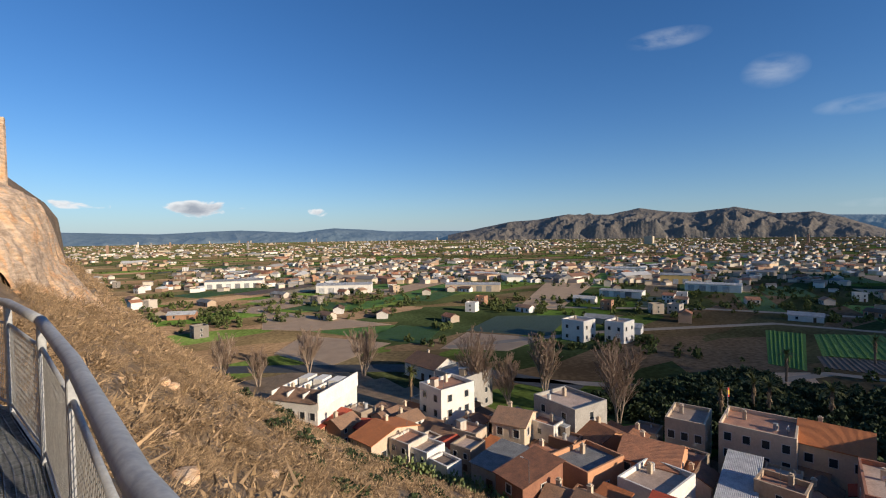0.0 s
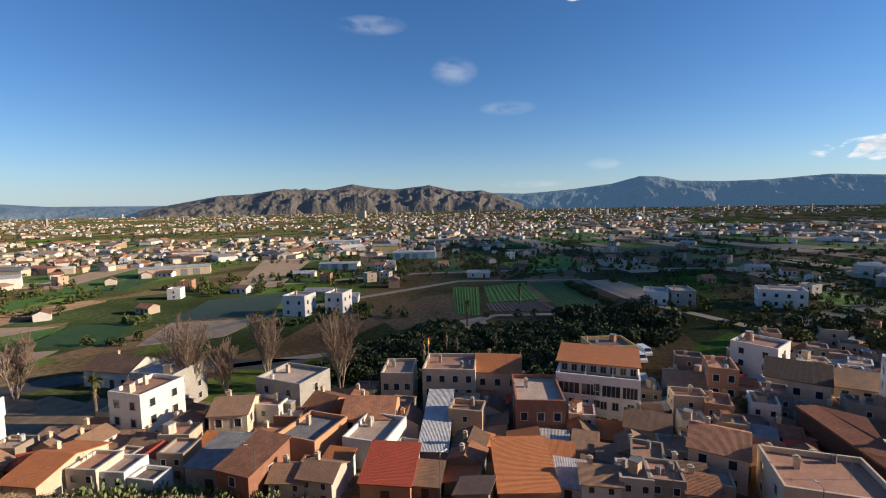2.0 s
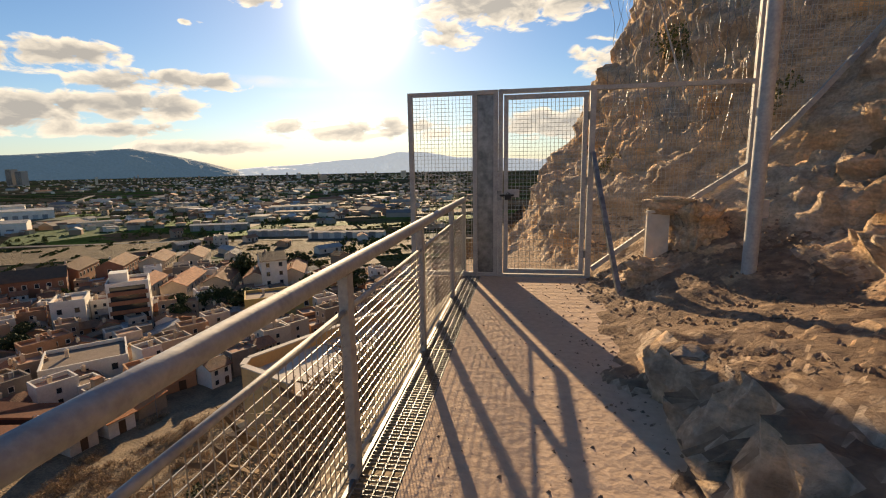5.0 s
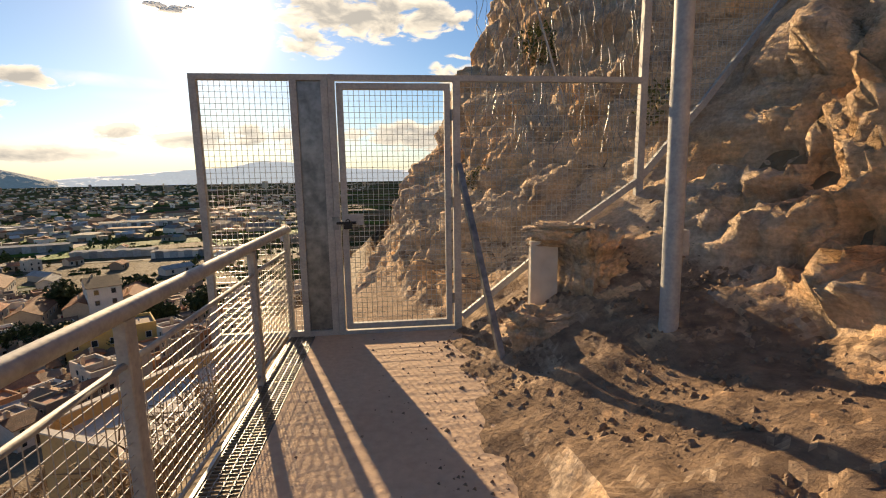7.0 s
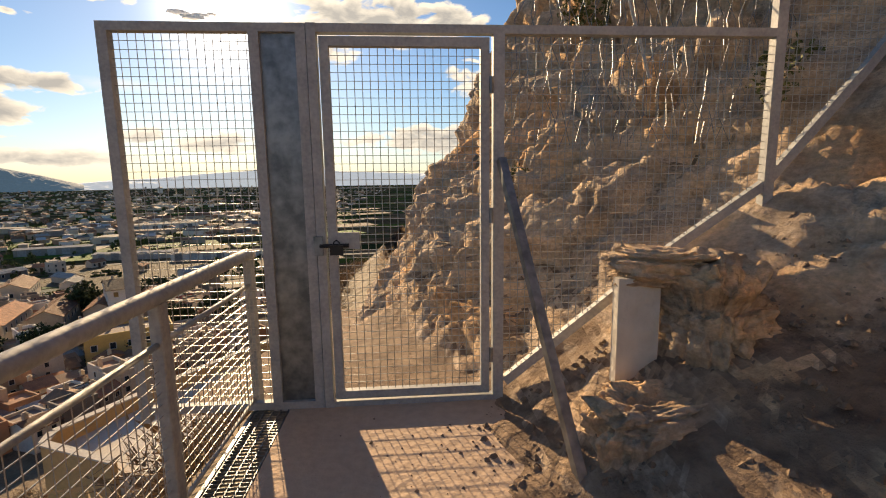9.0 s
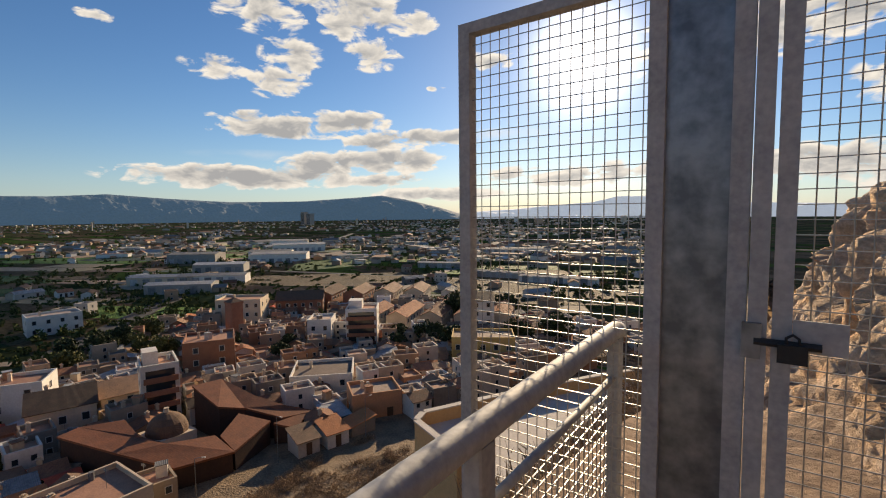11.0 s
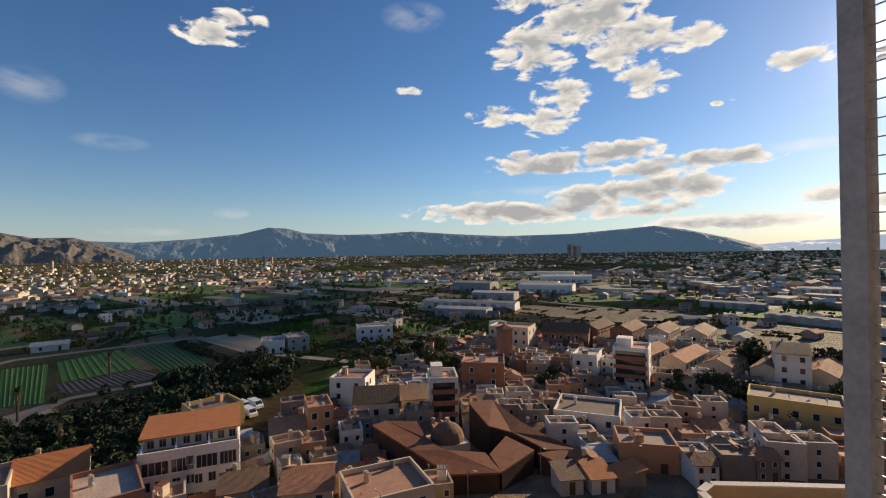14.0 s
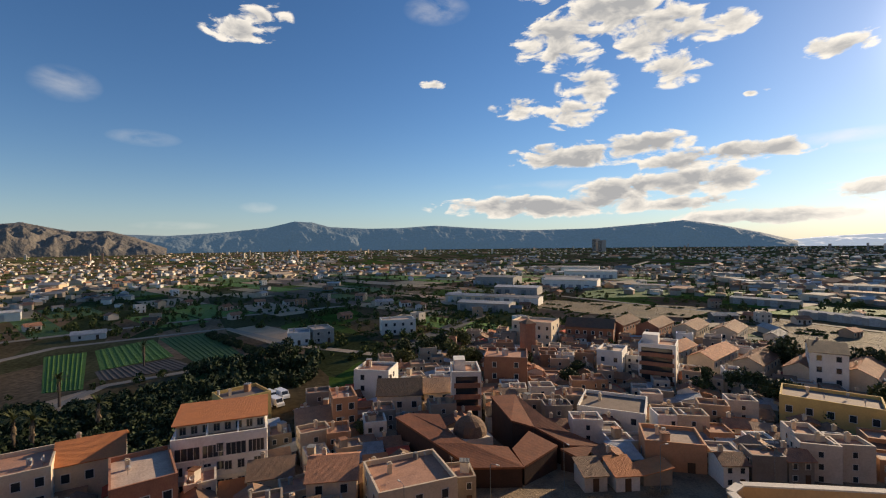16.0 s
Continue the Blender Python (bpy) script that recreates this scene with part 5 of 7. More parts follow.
def big_white():
    r = house(-87.0, -12.2, 91, 14.8, 12, 9.2, "white", "deckr", "flat", "white apartment building with long glazed balconies and orange roof", 3, (1, 3), door=False, chimney=False, category="apartment block", name="apartment_block")
    for x0, x1 in ((0.6, 4.3), (4.7, 7.9), (8.3, 11.4), (11.8, 14.3)):
        part("balcony_glazing", Geo().box(x0, -0.06, 6.3, x1, -0.005, 8.3), M["glass"], r)
        for k in range(5):
            x = x0 + (x1 - x0) * k / 4
            part("mullion", Geo().box(x - 0.04, -0.10, 6.25, x + 0.04, -0.062, 8.35), M["frame_m"], r)
    for x in (1.2, 3.0, 5.4, 8.6, 10.6, 13.2):
        add_window(r, pose(x, 0, 4.6), 1.0, True)
        add_window(r, pose(x, 0, 1.6), 1.0, True)
    for z in (3.0, 6.1):
        part("cornice", Geo().box(-0.1, -0.16, z - 0.1, 14.9, -0.002, z + 0.08), M["white"], r)
    part("attic", Geo().box(0.4, 3.0, 9.2, 14.4, 11.7, 11.3), M["white"], r)
    for k in range(8):
        add_window(r, pose(1.4 + 1.75 * k, 3.0, 10.25), 0.9, True)
    for k in range(3):
        part("dormer_wall", Geo().prism([(0.4 + 4.8 * k, 0.4), (0.6 + 4.8 * k, 0.4), (0.6 + 4.8 * k, 3.0), (0.4 + 4.8 * k, 3.0)], 9.2, [9.9, 9.9, 11.3, 11.3]), M["white"], r)
    part("attic_roof", Geo().add([(-0.2, 2.2, 11.3), (15.0, 2.2, 11.3), (15.0, 12.3, 12.0), (-0.2, 12.3, 12.0), (-0.2, 2.2, 11.48), (15.0, 2.2, 11.48), (15.0, 12.3, 12.18), (-0.2, 12.3, 12.18)],
                                 [(3, 2, 1, 0), (4, 5, 6, 7), (0, 1, 5, 4), (1, 2, 6, 5), (2, 3, 7, 6), (3, 0, 4, 7)]), M["tile_o"], r, "orange tiled roof")


big_white()


def balcony_block(x, y, rot, w, d, h, n, label):
    r = house(x, y, rot, w, d, h, "white", "terra", "flat", label, n, (0, 1), door=False, chimney=False, category="apartment block", name="apartment_block")
    fh = h / n
    for k in range(1, n):
        part("balcony", Geo().box(0.4, -1.1, fh * k - 0.15, w - 0.3, -0.004, fh * k).box(0.4, -1.1, fh * k, w - 0.3, -0.98, fh * k + 0.95), M["brick"], r)
        part("balcony_glazing", Geo().box(0.8, -0.05, fh * k + 0.05, w - 0.8, -0.004, fh * k + 2.1), M["glass"], r)
    part("stair_tower", Geo().box(0.6, d * 0.35, h, w * 0.5, d * 0.8, h + 2.6), M["white"], r)
    return r


balcony_block(-97.5, 41.0, 72, 6.5, 9, 12.5, 5, "white apartment tower with brick balconies")
balcony_block(-106.0, 100.5, 40, 9.5, 10, 12.5, 5, "pale apartment block with a stair tower")


def museum():
    """Angular museum of weathering steel round an old chapel dome."""
    r = thing("museum", "angular museum clad in rust brown weathering steel", "museum", pose(0, 0, 0))
    floors = -40.5

    def wing(poly, tops):
        # walls use the darkened steel, so their shade is painted in
        part("wall", Geo().prism(poly, floors, [t - 0.35 for t in tops]), M["corten_shaded"], r)
        cx, cy = sum(p[0] for p in poly) / len(poly), sum(p[1] for p in poly) / len(poly)
        wide = [(cx + (px - cx) * 1.03, cy + (py - cy) * 1.03) for px, py in poly]
        n = len(poly)
        part("roof", Geo().add([(*p, t - 0.34) for p, t in zip(wide, tops)] + [(*p, t) for p, t in zip(wide, tops)], [tuple(range(n - 1, -1, -1)), tuple(range(n, 2 * n))] + [(i, (i + 1) % n, n + (i + 1) % n, n + i) for i in range(n)]), M["corten"], r)
    wing([(-89.0, 26.2), (-77.7, 30.2), (-69.5, 34.0), (-66.9, 41.4), (-72.8, 41.6), (-75.3, 35.6), (-80.2, 33.8), (-86.8, 34.4), (-89.9, 29.2)], [-32.0, -33.0, -34.3, -34.3, -33.5, -33.0, -32.5, -31.8, -31.9])
    wing([(-72.3, 42.6), (-67.2, 42.0), (-70.9, 50.6), (-76.5, 48.2)], [-33.8, -34.5, -34.0, -33.2])
    wing([(-90.8, 47.5), (-80, 46.6), (-77.5, 50), (-70.8, 53), (-69, 58.6), (-73.5, 55.2), (-79.5, 53.2), (-89.9, 52.8)], [-31, -32.2, -33, -34.2, -34.5, -33.3, -32.2, -31])
    wing([(-70.2, 50.9), (-66.8, 53.2), (-69.5, 57.5)], [-34.3, -35.2, -34.4])
    c = thing("chapel", "small old chapel with a brown tiled dome", "chapel", pose(-81.5, 38.5, -40.3))
    part("wall", Geo().box(-3.2, -3.2, -1, 3.2, 3.2, 6.4), M["cream"], c)
    prof = [(3.2, 6.4), (3.1, 7.2), (2.7, 8.2), (1.9, 9.0), (0.9, 9.5), (0.15, 9.7)]
    g = Geo()
    n = 16
    vs = [(a * math.cos(2 * math.pi * k / n), a * math.sin(2 * math.pi * k / n), z) for a, z in prof for k in range(n)]
    fs = [(i * n + k, i * n + (k + 1) % n, (i + 1) * n + (k + 1) % n, (i + 1) * n + k) for i in range(len(prof) - 1) for k in range(n)]
    part("dome", g.add(vs, fs), M["tile_b"], c)
    part("lantern", Geo().tube([(0, 0, 9.5), (0, 0, 10.4)], 0.4, 10), M["cream"], c)
    TAKEN.append((-76, 42, 19))


museum()


def flagpole():
    f = thing("flag", "red and yellow flag on a pole", "flag", pose(-88.0, -38.5, -32))
    part("pole", Geo().tube([(0, 0, 0.4), (0, 0, 6)], 0.05, 8), M["steel"], f)
    for k, (m, z0, z1) in enumerate((("flag_r", 5.5, 5.9), ("flag_y", 4.7, 5.5), ("flag_r", 4.3, 4.7))):
        g = Geo()
        vs, fs = [], []
        for i in range(9):
            x = i * 0.25
            y = 0.18 * math.sin(i * 0.9)
            vs += [(x, y, z0 - 0.06 * i), (x, y, z1 - 0.06 * i), (x, y + 0.02, z0 - 0.06 * i), (x, y + 0.02, z1 - 0.06 * i)]
        for i in range(8):
            b = 4 * i
            fs += [(b, b + 4, b + 5, b + 1), (b + 3, b + 7, b + 6, b + 2), (b + 1, b + 5, b + 7, b + 3), (b + 2, b + 6, b + 4, b)]
        part("stripe", g.add(vs, fs), M[m], f, at=pose(0, 0, 0, 0, 0, 200))


flagpole()

# vans and cars in the yard and on the street
def vehicle(x, y, rot, van, group):
    v = thing("van" if van else "car", "white delivery van parked in a yard" if van else "parked car on the street", "van" if van else "car", pose(x, y, -40, 0, 0, rot), group)
    l, w = (5.4, 2.0) if van else (4.2, 1.75)
    paint = M["vanwhite"] if van else M["carpaint"]
    prof = [(0, 0.35), (l, 0.35), (l, 2.1), (1.3, 2.15), (0.65, 1.25), (0, 1.05)] if van else [(0, 0.3), (l, 0.3), (l, 0.85), (l - 0.5, 0.95), (l - 1.1, 1.42), (1.7, 1.42), (1.05, 0.92), (0, 0.75)]
    n = len(prof)
    part("body", Geo().add([(px, 0, pz) for px, pz in prof] + [(px, w, pz) for px, pz in prof], [tuple(range(n)), tuple(range(2 * n - 1, n - 1, -1))] + [((i + 1) % n, i, n + i, n + (i + 1) % n) for i in range(n)]), paint, v)
    if van:
        part("windscreen", Geo().add([(0.68, 0.15, 1.3), (1.22, 0.15, 2.02), (1.22, w - 0.15, 2.02), (0.68, w - 0.15, 1.3), (0.64, 0.15, 1.34), (1.18, 0.15, 2.06), (1.18, w - 0.15, 2.06), (0.64, w - 0.15, 1.34)], [(4, 5, 6, 7), (0, 3, 2, 1), (0, 1, 5, 4), (2, 3, 7, 6)]), M["glass"], v)
    else:
        part("window", Geo().box(1.7, -0.01, 0.95, l - 1.15, w + 0.01, 1.36), M["glass"], v)
    for wx in (0.85, l - 0.9):
        for wy in (0.0, w):
            part("wheel", Geo().bar((wx, wy - 0.1, 0.33), (wx, wy + 0.1, 0.33), 0.33, 12), M["tyre"], v)


for i in range(6):
    vehicle(-128 - 2.6 * (i // 3) * 2.4, 0.0 + 3.0 * (i % 3) + 1.5 * (i // 3), 205, True, "vans in the yard")
for i in range(14):
    vehicle(-152 - 3.1 * i % 23, 38 + 2.7 * i % 19 + 2 * (i % 3), 30 + 7 * (i % 4), False, "parked cars")
for i in range(16):
    vehicle(-110 + 2.9 * i % 31, 128 + 5.1 * i % 43, 112, False, "parked cars")


# ---- the rest of the old town: a few patterns, copied ----
def clear(x, y, r):
    return all((x - a) ** 2 + (y - b) ** 2 > (r + c * 0.84) ** 2 for a, b, c in TAKEN)


def free_lot(x, y, r):
    """True where no placed house comes within r metres."""
    for a, b, c, s, hw, hd in BLOCKS:
        u, v = (x - a) * c + (y - b) * s, -(x - a) * s + (y - b) * c
        if math.hypot(max(abs(u) - hw, 0), max(abs(v) - hd, 0)) < r:
            return False
    return True


PATTERNS = [
    (3.9, 4.8, 3.7, "mixed", "tile", "gable", 2, (2, 0), "rendered town house with a clay tile roof"),
    (4.4, 5.1, 4.0, "mixed", "terra", "flat", 2, (2, 0), "rendered town house with a terracotta roof terrace"),
    (3.7, 4.4, 2.3, "mixed", "tile_b", "shed", 1, (1, 0), "low house with a weathered tile lean-to roof"),
    (4.2, 5.0, 2.3, "mixed", "sheet", "shed", 1, (1, 0), "shed with a grey corrugated roof"),
    (4.1, 4.7, 3.8, "mixed", "deckr", "flat", 2, (2, 0), "flat roofed town house with a parapet"),
    (4.8, 4.7, 3.5, "mixed", "tile_b", "gable", 2, (2, 0), "old town house with brown weathered tiles"),
    (3.4, 4.2, 2.3, "mixed", "deckr", "flat", 1, (1, 0), "small walled yard building with a flat roof"),
    (4.4, 5.8, 5.9, "mixed", "terra", "flat", 3, (2, 1), "three storey town house with a roof terrace"),
    (3.9, 4.7, 2.4, "mixed", "tile_o", "shed", 1, (1, 0), "low house with an orange tile roof"),
    (3.6, 4.7, 2.7, "mixed", "tile_r", "gable", 1, (1, 0), "small house with a red roof"),
]


def fill_town():
    rnd = random.Random(21)
    spots = []
    BLOCKS.append((-76.5, 44, 0.85, 0.53, 13, 13))
    y = -88.0
    while y < 172:
        ft = float(foot_x(y))
        limit = float(np.interp(y, [-90, -60, -20, 10, 40, 80, 120, 170], [-58, -80, -92, -112, -150, -185, -190, -170]))
        x = ft + 0.5 - rnd.uniform(0, 2)
        while x > limit:
            px, py = x + rnd.uniform(-0.9, 0.9), y + rnd.uniform(-0.9, 0.9)
            rot = float(np.interp(py, [-100, 0, 50, 110], [108, 97, 78, 45])) + rnd.choice((0, 0, 90, -90)) + rnd.uniform(-7, 7)
            if free_lot(px, py, 1.8):
                spots.append((px, py, rot))
                TAKEN.append((px, py, 3.1))
                BLOCKS.append((px, py, math.cos(radians(rot)), math.sin(radians(rot)), 1.75, 2.05))
            x -= 1.7 if y < 95 else 4.6
        y += 2.0
    made = {}
    for px, py, rot in spots:
        k = rnd.choices(range(len(PATTERNS)), (4, 4, 3, 3, 4, 3, 3, 1 if py < 20 else 3, 2, 1))[0]
        w, d, h, wall, roofm, roof, st, win, label = PATTERNS[k]
        c, s = math.cos(radians(rot)), math.sin(radians(rot))
        g = max(town_ground(px, py), -40) + rnd.uniform(-0.7, 0.5)
        m = pose(px - c * w / 2 + s * d / 2, py - s * w / 2 - c * d / 2, g, 0, 0, rot)
        if k not in made:
            kind = ("house", "townhouse", "shed", "shed", "townhouse", "house", "shed", "townhouse", "cottage", "cottage")[k]
            made[k] = thing(kind, label, kind, m, kind + "s of the old town")
            house_shape(made[k], w, d, h, wall, roofm, roof, win, st, chimney=k in (0, 5, 7))
        else:
            copy_thing(made[k], m)


fill_town()


# roof clutter: water tanks, dishes, aerials, vents and washing rooms on the flat roofs
def roof_clutter():
    rnd = random.Random(77)
    flats = [o for o in bpy.data.objects if o.name.split(".")[0] == "roof" and o.parent and o.parent.get("category") in ("house", "townhouse", "apartment block", "building")]
    bpy.context.view_layer.update()
    tank = Geo().tube([(0, 0, 0), (0, 0, 1.0), (0, 0, 1.08)], 0.36, 12).mesh("tank", M["sheet"])
    dish_v = [(0.42 * (1 - q * q) * 0 + 0.42 * q * math.cos(a), 0.22 * (1 - q * q), 0.42 * q * math.sin(a)) for q in (0.25, 0.6, 1.0) for a in [k * math.pi / 5 for k in range(10)]]
    dish_f = [(r * 10 + k, r * 10 + (k + 1) % 10, (r + 1) * 10 + (k + 1) % 10, (r + 1) * 10 + k) for r in range(2) for k in range(10)]
    n = 0
    for o in flats:
        zs = [c[2] for c in o.bound_box]
        xs, ys = [c[0] for c in o.bound_box], [c[1] for c in o.bound_box]
        w = o.matrix_world
        if max(zs) - min(zs) > 0.5 or w.translation.x < -135 or n > 130:
            continue
        for _ in range(rnd.choice((0, 1, 2, 2, 3))):
            x, y = rnd.uniform(min(xs) + 0.7, max(xs) - 0.7), rnd.uniform(min(ys) + 0.7, max(ys) - 0.7)
            m = Matrix.Translation(w @ Vector((x, y, max(zs)))) @ pose(0, 0, 0, 0, 0, rnd.uniform(0, 360))
            k = rnd.random()
            n += 1
            if k < 0.3:
                t = thing("roof_room", "small rendered stair room on a flat roof", "roof room", m, "roof rooms")
                part("wall", Geo().box(-0.7, -0.6, 0, 0.7, 0.6, 1.7), M["mixed"], t)
                part("roof", Geo().box(-0.8, -0.7, 1.7, 0.8, 0.7, 1.82), M["tile"] if rnd.random() < 0.5 else M["sheet"], t)
            elif k < 0.55:
                t = thing("aerial", "thin television aerial on a roof", "aerial", m, "roof aerials")
                part("mast", Geo().bar((0, 0, 0), (0, 0, 2.6), 0.03, 6), M["steel_d"], t)
                for h in (2.2, 2.35, 2.5):
                    part("rod", Geo().bar((-0.5, 0, h), (0.5, 0, h), 0.02, 4), M["steel_d"], t)
            elif k < 0.75:
                t = thing("water_tank", "grey water tank standing on a roof", "water tank", m, "roof tanks")
                part("tank", tank, None, t)
            else:
                t = thing("satellite_dish", "pale satellite dish on a short post", "satellite dish", m, "satellite dishes")
                part("post", Geo().bar((0, 0.1, 0), (0, 0.1, 0.9), 0.035, 6), M["steel_d"], t)
                part("dish", Geo().add([(a, b2, c + 0.95) for a, b2, c in dish_v], dish_f), M["frame_m"], t)


roof_clutter()


def chimney_tower(x, y):
    t = thing("brick_tower", "square brown brick tower among the houses", "tower", pose(x, y, -40))
    part("shaft", Geo().box(-2, -2, -0.5, 2, 2, 13), M["brick"], t)
    part("cornice", Geo().box(-2.2, -2.2, 13, 2.2, 2.2, 13.5), M["brick"], t)
    part("roof", Geo().add([(-2.2, -2.2, 13.5), (2.2, -2.2, 13.5), (2.2, 2.2, 13.5), (-2.2, 2.2, 13.5), (0, 0, 15)], [(0, 1, 4), (1, 2, 4), (2, 3, 4), (3, 0, 4)]), M["tile_b"], t)


chimney_tower(-146, 88)


def street_lamp(x, y, z, h, rot):
    t = thing("street_lamp", "thin grey street lamp with a single arm", "street lamp", pose(x, y, z, 0, 0, rot), "street lamps")
    part("pole", Geo().bar((0, 0, -0.3), (0, 0, h), 0.07, 8, 0.045), M["steel_d"], t)
    part("arm", Geo().tube([(0, 0, h), (0.3, 0, h + 0.15), (1.0, 0, h + 0.2)], 0.03, 6), M["steel_d"], t)
    part("head", Geo().box(0.9, -0.1, h + 0.14, 1.4, 0.1, h + 0.24), M["frame_m"], t)


for k, (x, y) in enumerate([(-63.5, 47), (-61, 33), (-57, 60), (-58, 5), (-52, -22), (-60, 20), (-52, 78), (-45, -45)]):
    street_lamp(x, y, town_ground(x, y), 7.5, 40 * k)


# ---- the plain: fields, roads, farms ----
def field(name, label, corners, material, lift=0.05, rows=0):
    g = Geo().prism(corners, -40.3, -40 + lift)
    t = tagged(part(name, g, material), label, "field", kind="structure")
    if rows:
        a, b, c, d = [Vector((*p, -40 + lift)) for p in corners]
        g = Geo()
        for i in range(1, rows):
            f = i / rows
            p, q = a.lerp(b, f), d.lerp(c, f)
            u = (b - a).normalized() * ((b - a).length / rows * 0.3)
            up = Vector((0, 0, 0.22))
            g.add([p - u, p + u, p + up, q - u, q + u, q + up], [(0, 3, 5, 2), (1, 2, 5, 4), (0, 2, 1), (3, 4, 5)])
        part("ridges", g, material, t)


def ccw(*c):
    area = sum(c[i][0] * c[(i + 1) % 4][1] - c[(i + 1) % 4][0] * c[i][1] for i in range(4))
    return list(c) if area > 0 else list(c)[::-1]


field("field_1", "bright green crop field", ccw((-70, -201), (-107, -190), (-95, -180), (-82, -176)), M["crop"])
field("field_2", "green crop field beside the road", ccw((-83, -175), (-108, -188), (-120, -171), (-96, -149)), M["crop_d"])
field("field_3", "bare tan field", ccw((-54, -219), (-70, -202), (-106, -192), (-70, -278)), M["tilled"])
field("field_4", "bluish green vegetable field", ccw((-124, -159), (-159, -178), (-189, -155), (-142, -129)), M["crop_t"])
field("field_5", "bright green strip field", ccw((-222, -81), (-225, -68), (-166, -50), (-166, -60)), M["crop"], rows=9)
field("field_6", "green vegetable plot with rows", ccw((-227, -66), (-244, -49), (-203, -33), (-190, -53)), M["crop"], rows=10)
field("field_7", "dark green plot", ccw((-245, -47), (-254, -26), (-187, -6), (-182, -21)), M["crop_d"], rows=10)
field("field_8", "furrowed brown plot", ccw((-188, -54), (-199, -33), (-182, -22), (-174, -48)), M["furrow"], rows=16)
field("field_9", "bare earth lot", ccw((-46, -171), (-65, -195), (-87, -159), (-54, -142)), M["tilled"])
field("field_10", "long tan field", ccw((-187, -191), (-315, -283), (-331, -245), (-197, -170)), M["tilled"])
field("field_11", "tan fallow plot", ccw((-97, -140), (-122, -156), (-140, -128), (-114, -122)), M["tilled"])
field("field_12", "brown lot beside the grove", ccw((-153, -58), (-165, -49), (-151, -42), (-142, -54)), M["tilled"])
field("field_13", "rough grass strip", ccw((-163, -28), (-177, -14), (-151, -10), (-148, -32)), M["crop_d"])
field("field_14", "pale fallow plot", ccw((-257, -20), (-268, -4), (-234, 14), (-212, 2)), M["tilled"])
field("field_15", "wide dry brown field", ccw((-306, 183), (-217, 264), (-186, 203), (-263, 160)), M["dryland"])
field("field_16", "green field beside the warehouses", ccw((-358, 275), (-335, 380), (-278, 290), (-296, 215)), M["crop_d"])
field("field_17", "dry brown pasture along the railway", ccw((-200, 205), (-185, 250), (-60, 262), (-90, 200)), M["dryland"])


# open ground kept free of farms: x, y, radius
OPEN = [(-90, -188, 34), (-150, -155, 32), (-200, -68, 40), (-220, -30, 40), (-120, -45, 42), (-60, -160, 25), (-240, 205, 55), (-320, 290, 45), (-250, -230, 40), (-150, -20, 26), (-120, -140, 20), (-235, 0, 25)]


def plot_patchwork():
    """Long plots of crops, stubble and bare soil side by side over the nearer plain."""
    rnd = random.Random(61)
    kinds = [("tilled", "bare tan plot"), ("crop", "green crop plot"), ("crop_d", "dark green crop plot"), ("furrow", "dark furrowed plot"), ("dryland", "dry brown grass plot"), ("stubble", "pale stubble plot"), ("crop_t", "bluish vegetable plot")]
    n = 18
    c, q = math.cos(radians(28)), math.sin(radians(28))
    v = -760.0
    while v < 640:
        deep = rnd.uniform(17, 34)
        u = -760.0
        while u < 560:
            wide = rnd.uniform(36, 95)
            cu, cv = u + wide / 2, v + deep / 2
            x, y = c * cu - q * cv, q * cu + c * cv
            r = math.hypot(x, y)
            # toward the sun darker kinds prevail: the backlit dimness put into plot colours
            sunward = y > 0 and x > -0.9 * y
            if 165 < r < 760 and x < float(foot_x(y)) - 60 and rnd.random() < 0.72 and not any((x - a) ** 2 + (y - b) ** 2 < (k + wide * 0.5) ** 2 for a, b, k in OPEN):
                name, label = rnd.choices(kinds, (1, 1, 3, 4, 6, 1, 1) if sunward else (4, 4, 4, 2, 2, 4, 2))[0]
                n += 1
                e, f = wide / 2 - 1.2, deep / 2 - 0.9
                ring = [(x + c * a - q * b, y + q * a + c * b) for a, b in ((-e, -f), (e, -f), (e, f), (-e, f))]
                field("field_%d" % n, label, ring, M[name], 0.025)
            u += wide
        v += deep


plot_patchwork()


def road(name, label, pts, width, material, lift=0.09, category="road"):
    g = Geo()
    pts = [Vector(p) for p in pts]
    vs = []
    for i, p in enumerate(pts):
        d = (pts[min(i + 1, len(pts) - 1)] - pts[max(i - 1, 0)]).normalized()
        n = Vector((-d.y, d.x)) * width / 2
        vs += [(p.x + n.x, p.y + n.y, -40 + lift), (p.x - n.x, p.y - n.y, -40 + lift), (p.x - n.x, p.y - n.y, -40.4), (p.x + n.x, p.y + n.y, -40.4)]
    fs = []
    for i in range(len(pts) - 1):
        b = 4 * i
        fs += [(b, b + 1, b + 5, b + 4), (b + 1, b + 2, b + 6, b + 5), (b + 3, b, b + 4, b + 7)]
    tagged(part(name, g.add(vs, fs), material), label, category, kind="structure")


road("road_1", "asphalt main road at the edge of town", [(60, -230), (-10, -172), (-38, -153), (-72, -128), (-92, -104), (-100, -80)], 8, M["asphalt"])
road("road_2", "pale country lane between fields", [(-100, -140), (-170, -120), (-240, -84), (-262, -20), (-205, 12), (-176, 40)], 4.5, M["lane"])
road("road_3", "main street leading across the plain", [(-140, 30), (-178, 48), (-243, 108), (-330, 200), (-466, 362), (-800, 760)], 9, M["asphalt"])
road("road_4", "straight pale avenue through the fields", [(-120, 118), (-160, 172), (-193, 243), (-207, 340), (-290, 560), (-460, 980)], 9, M["lane"])
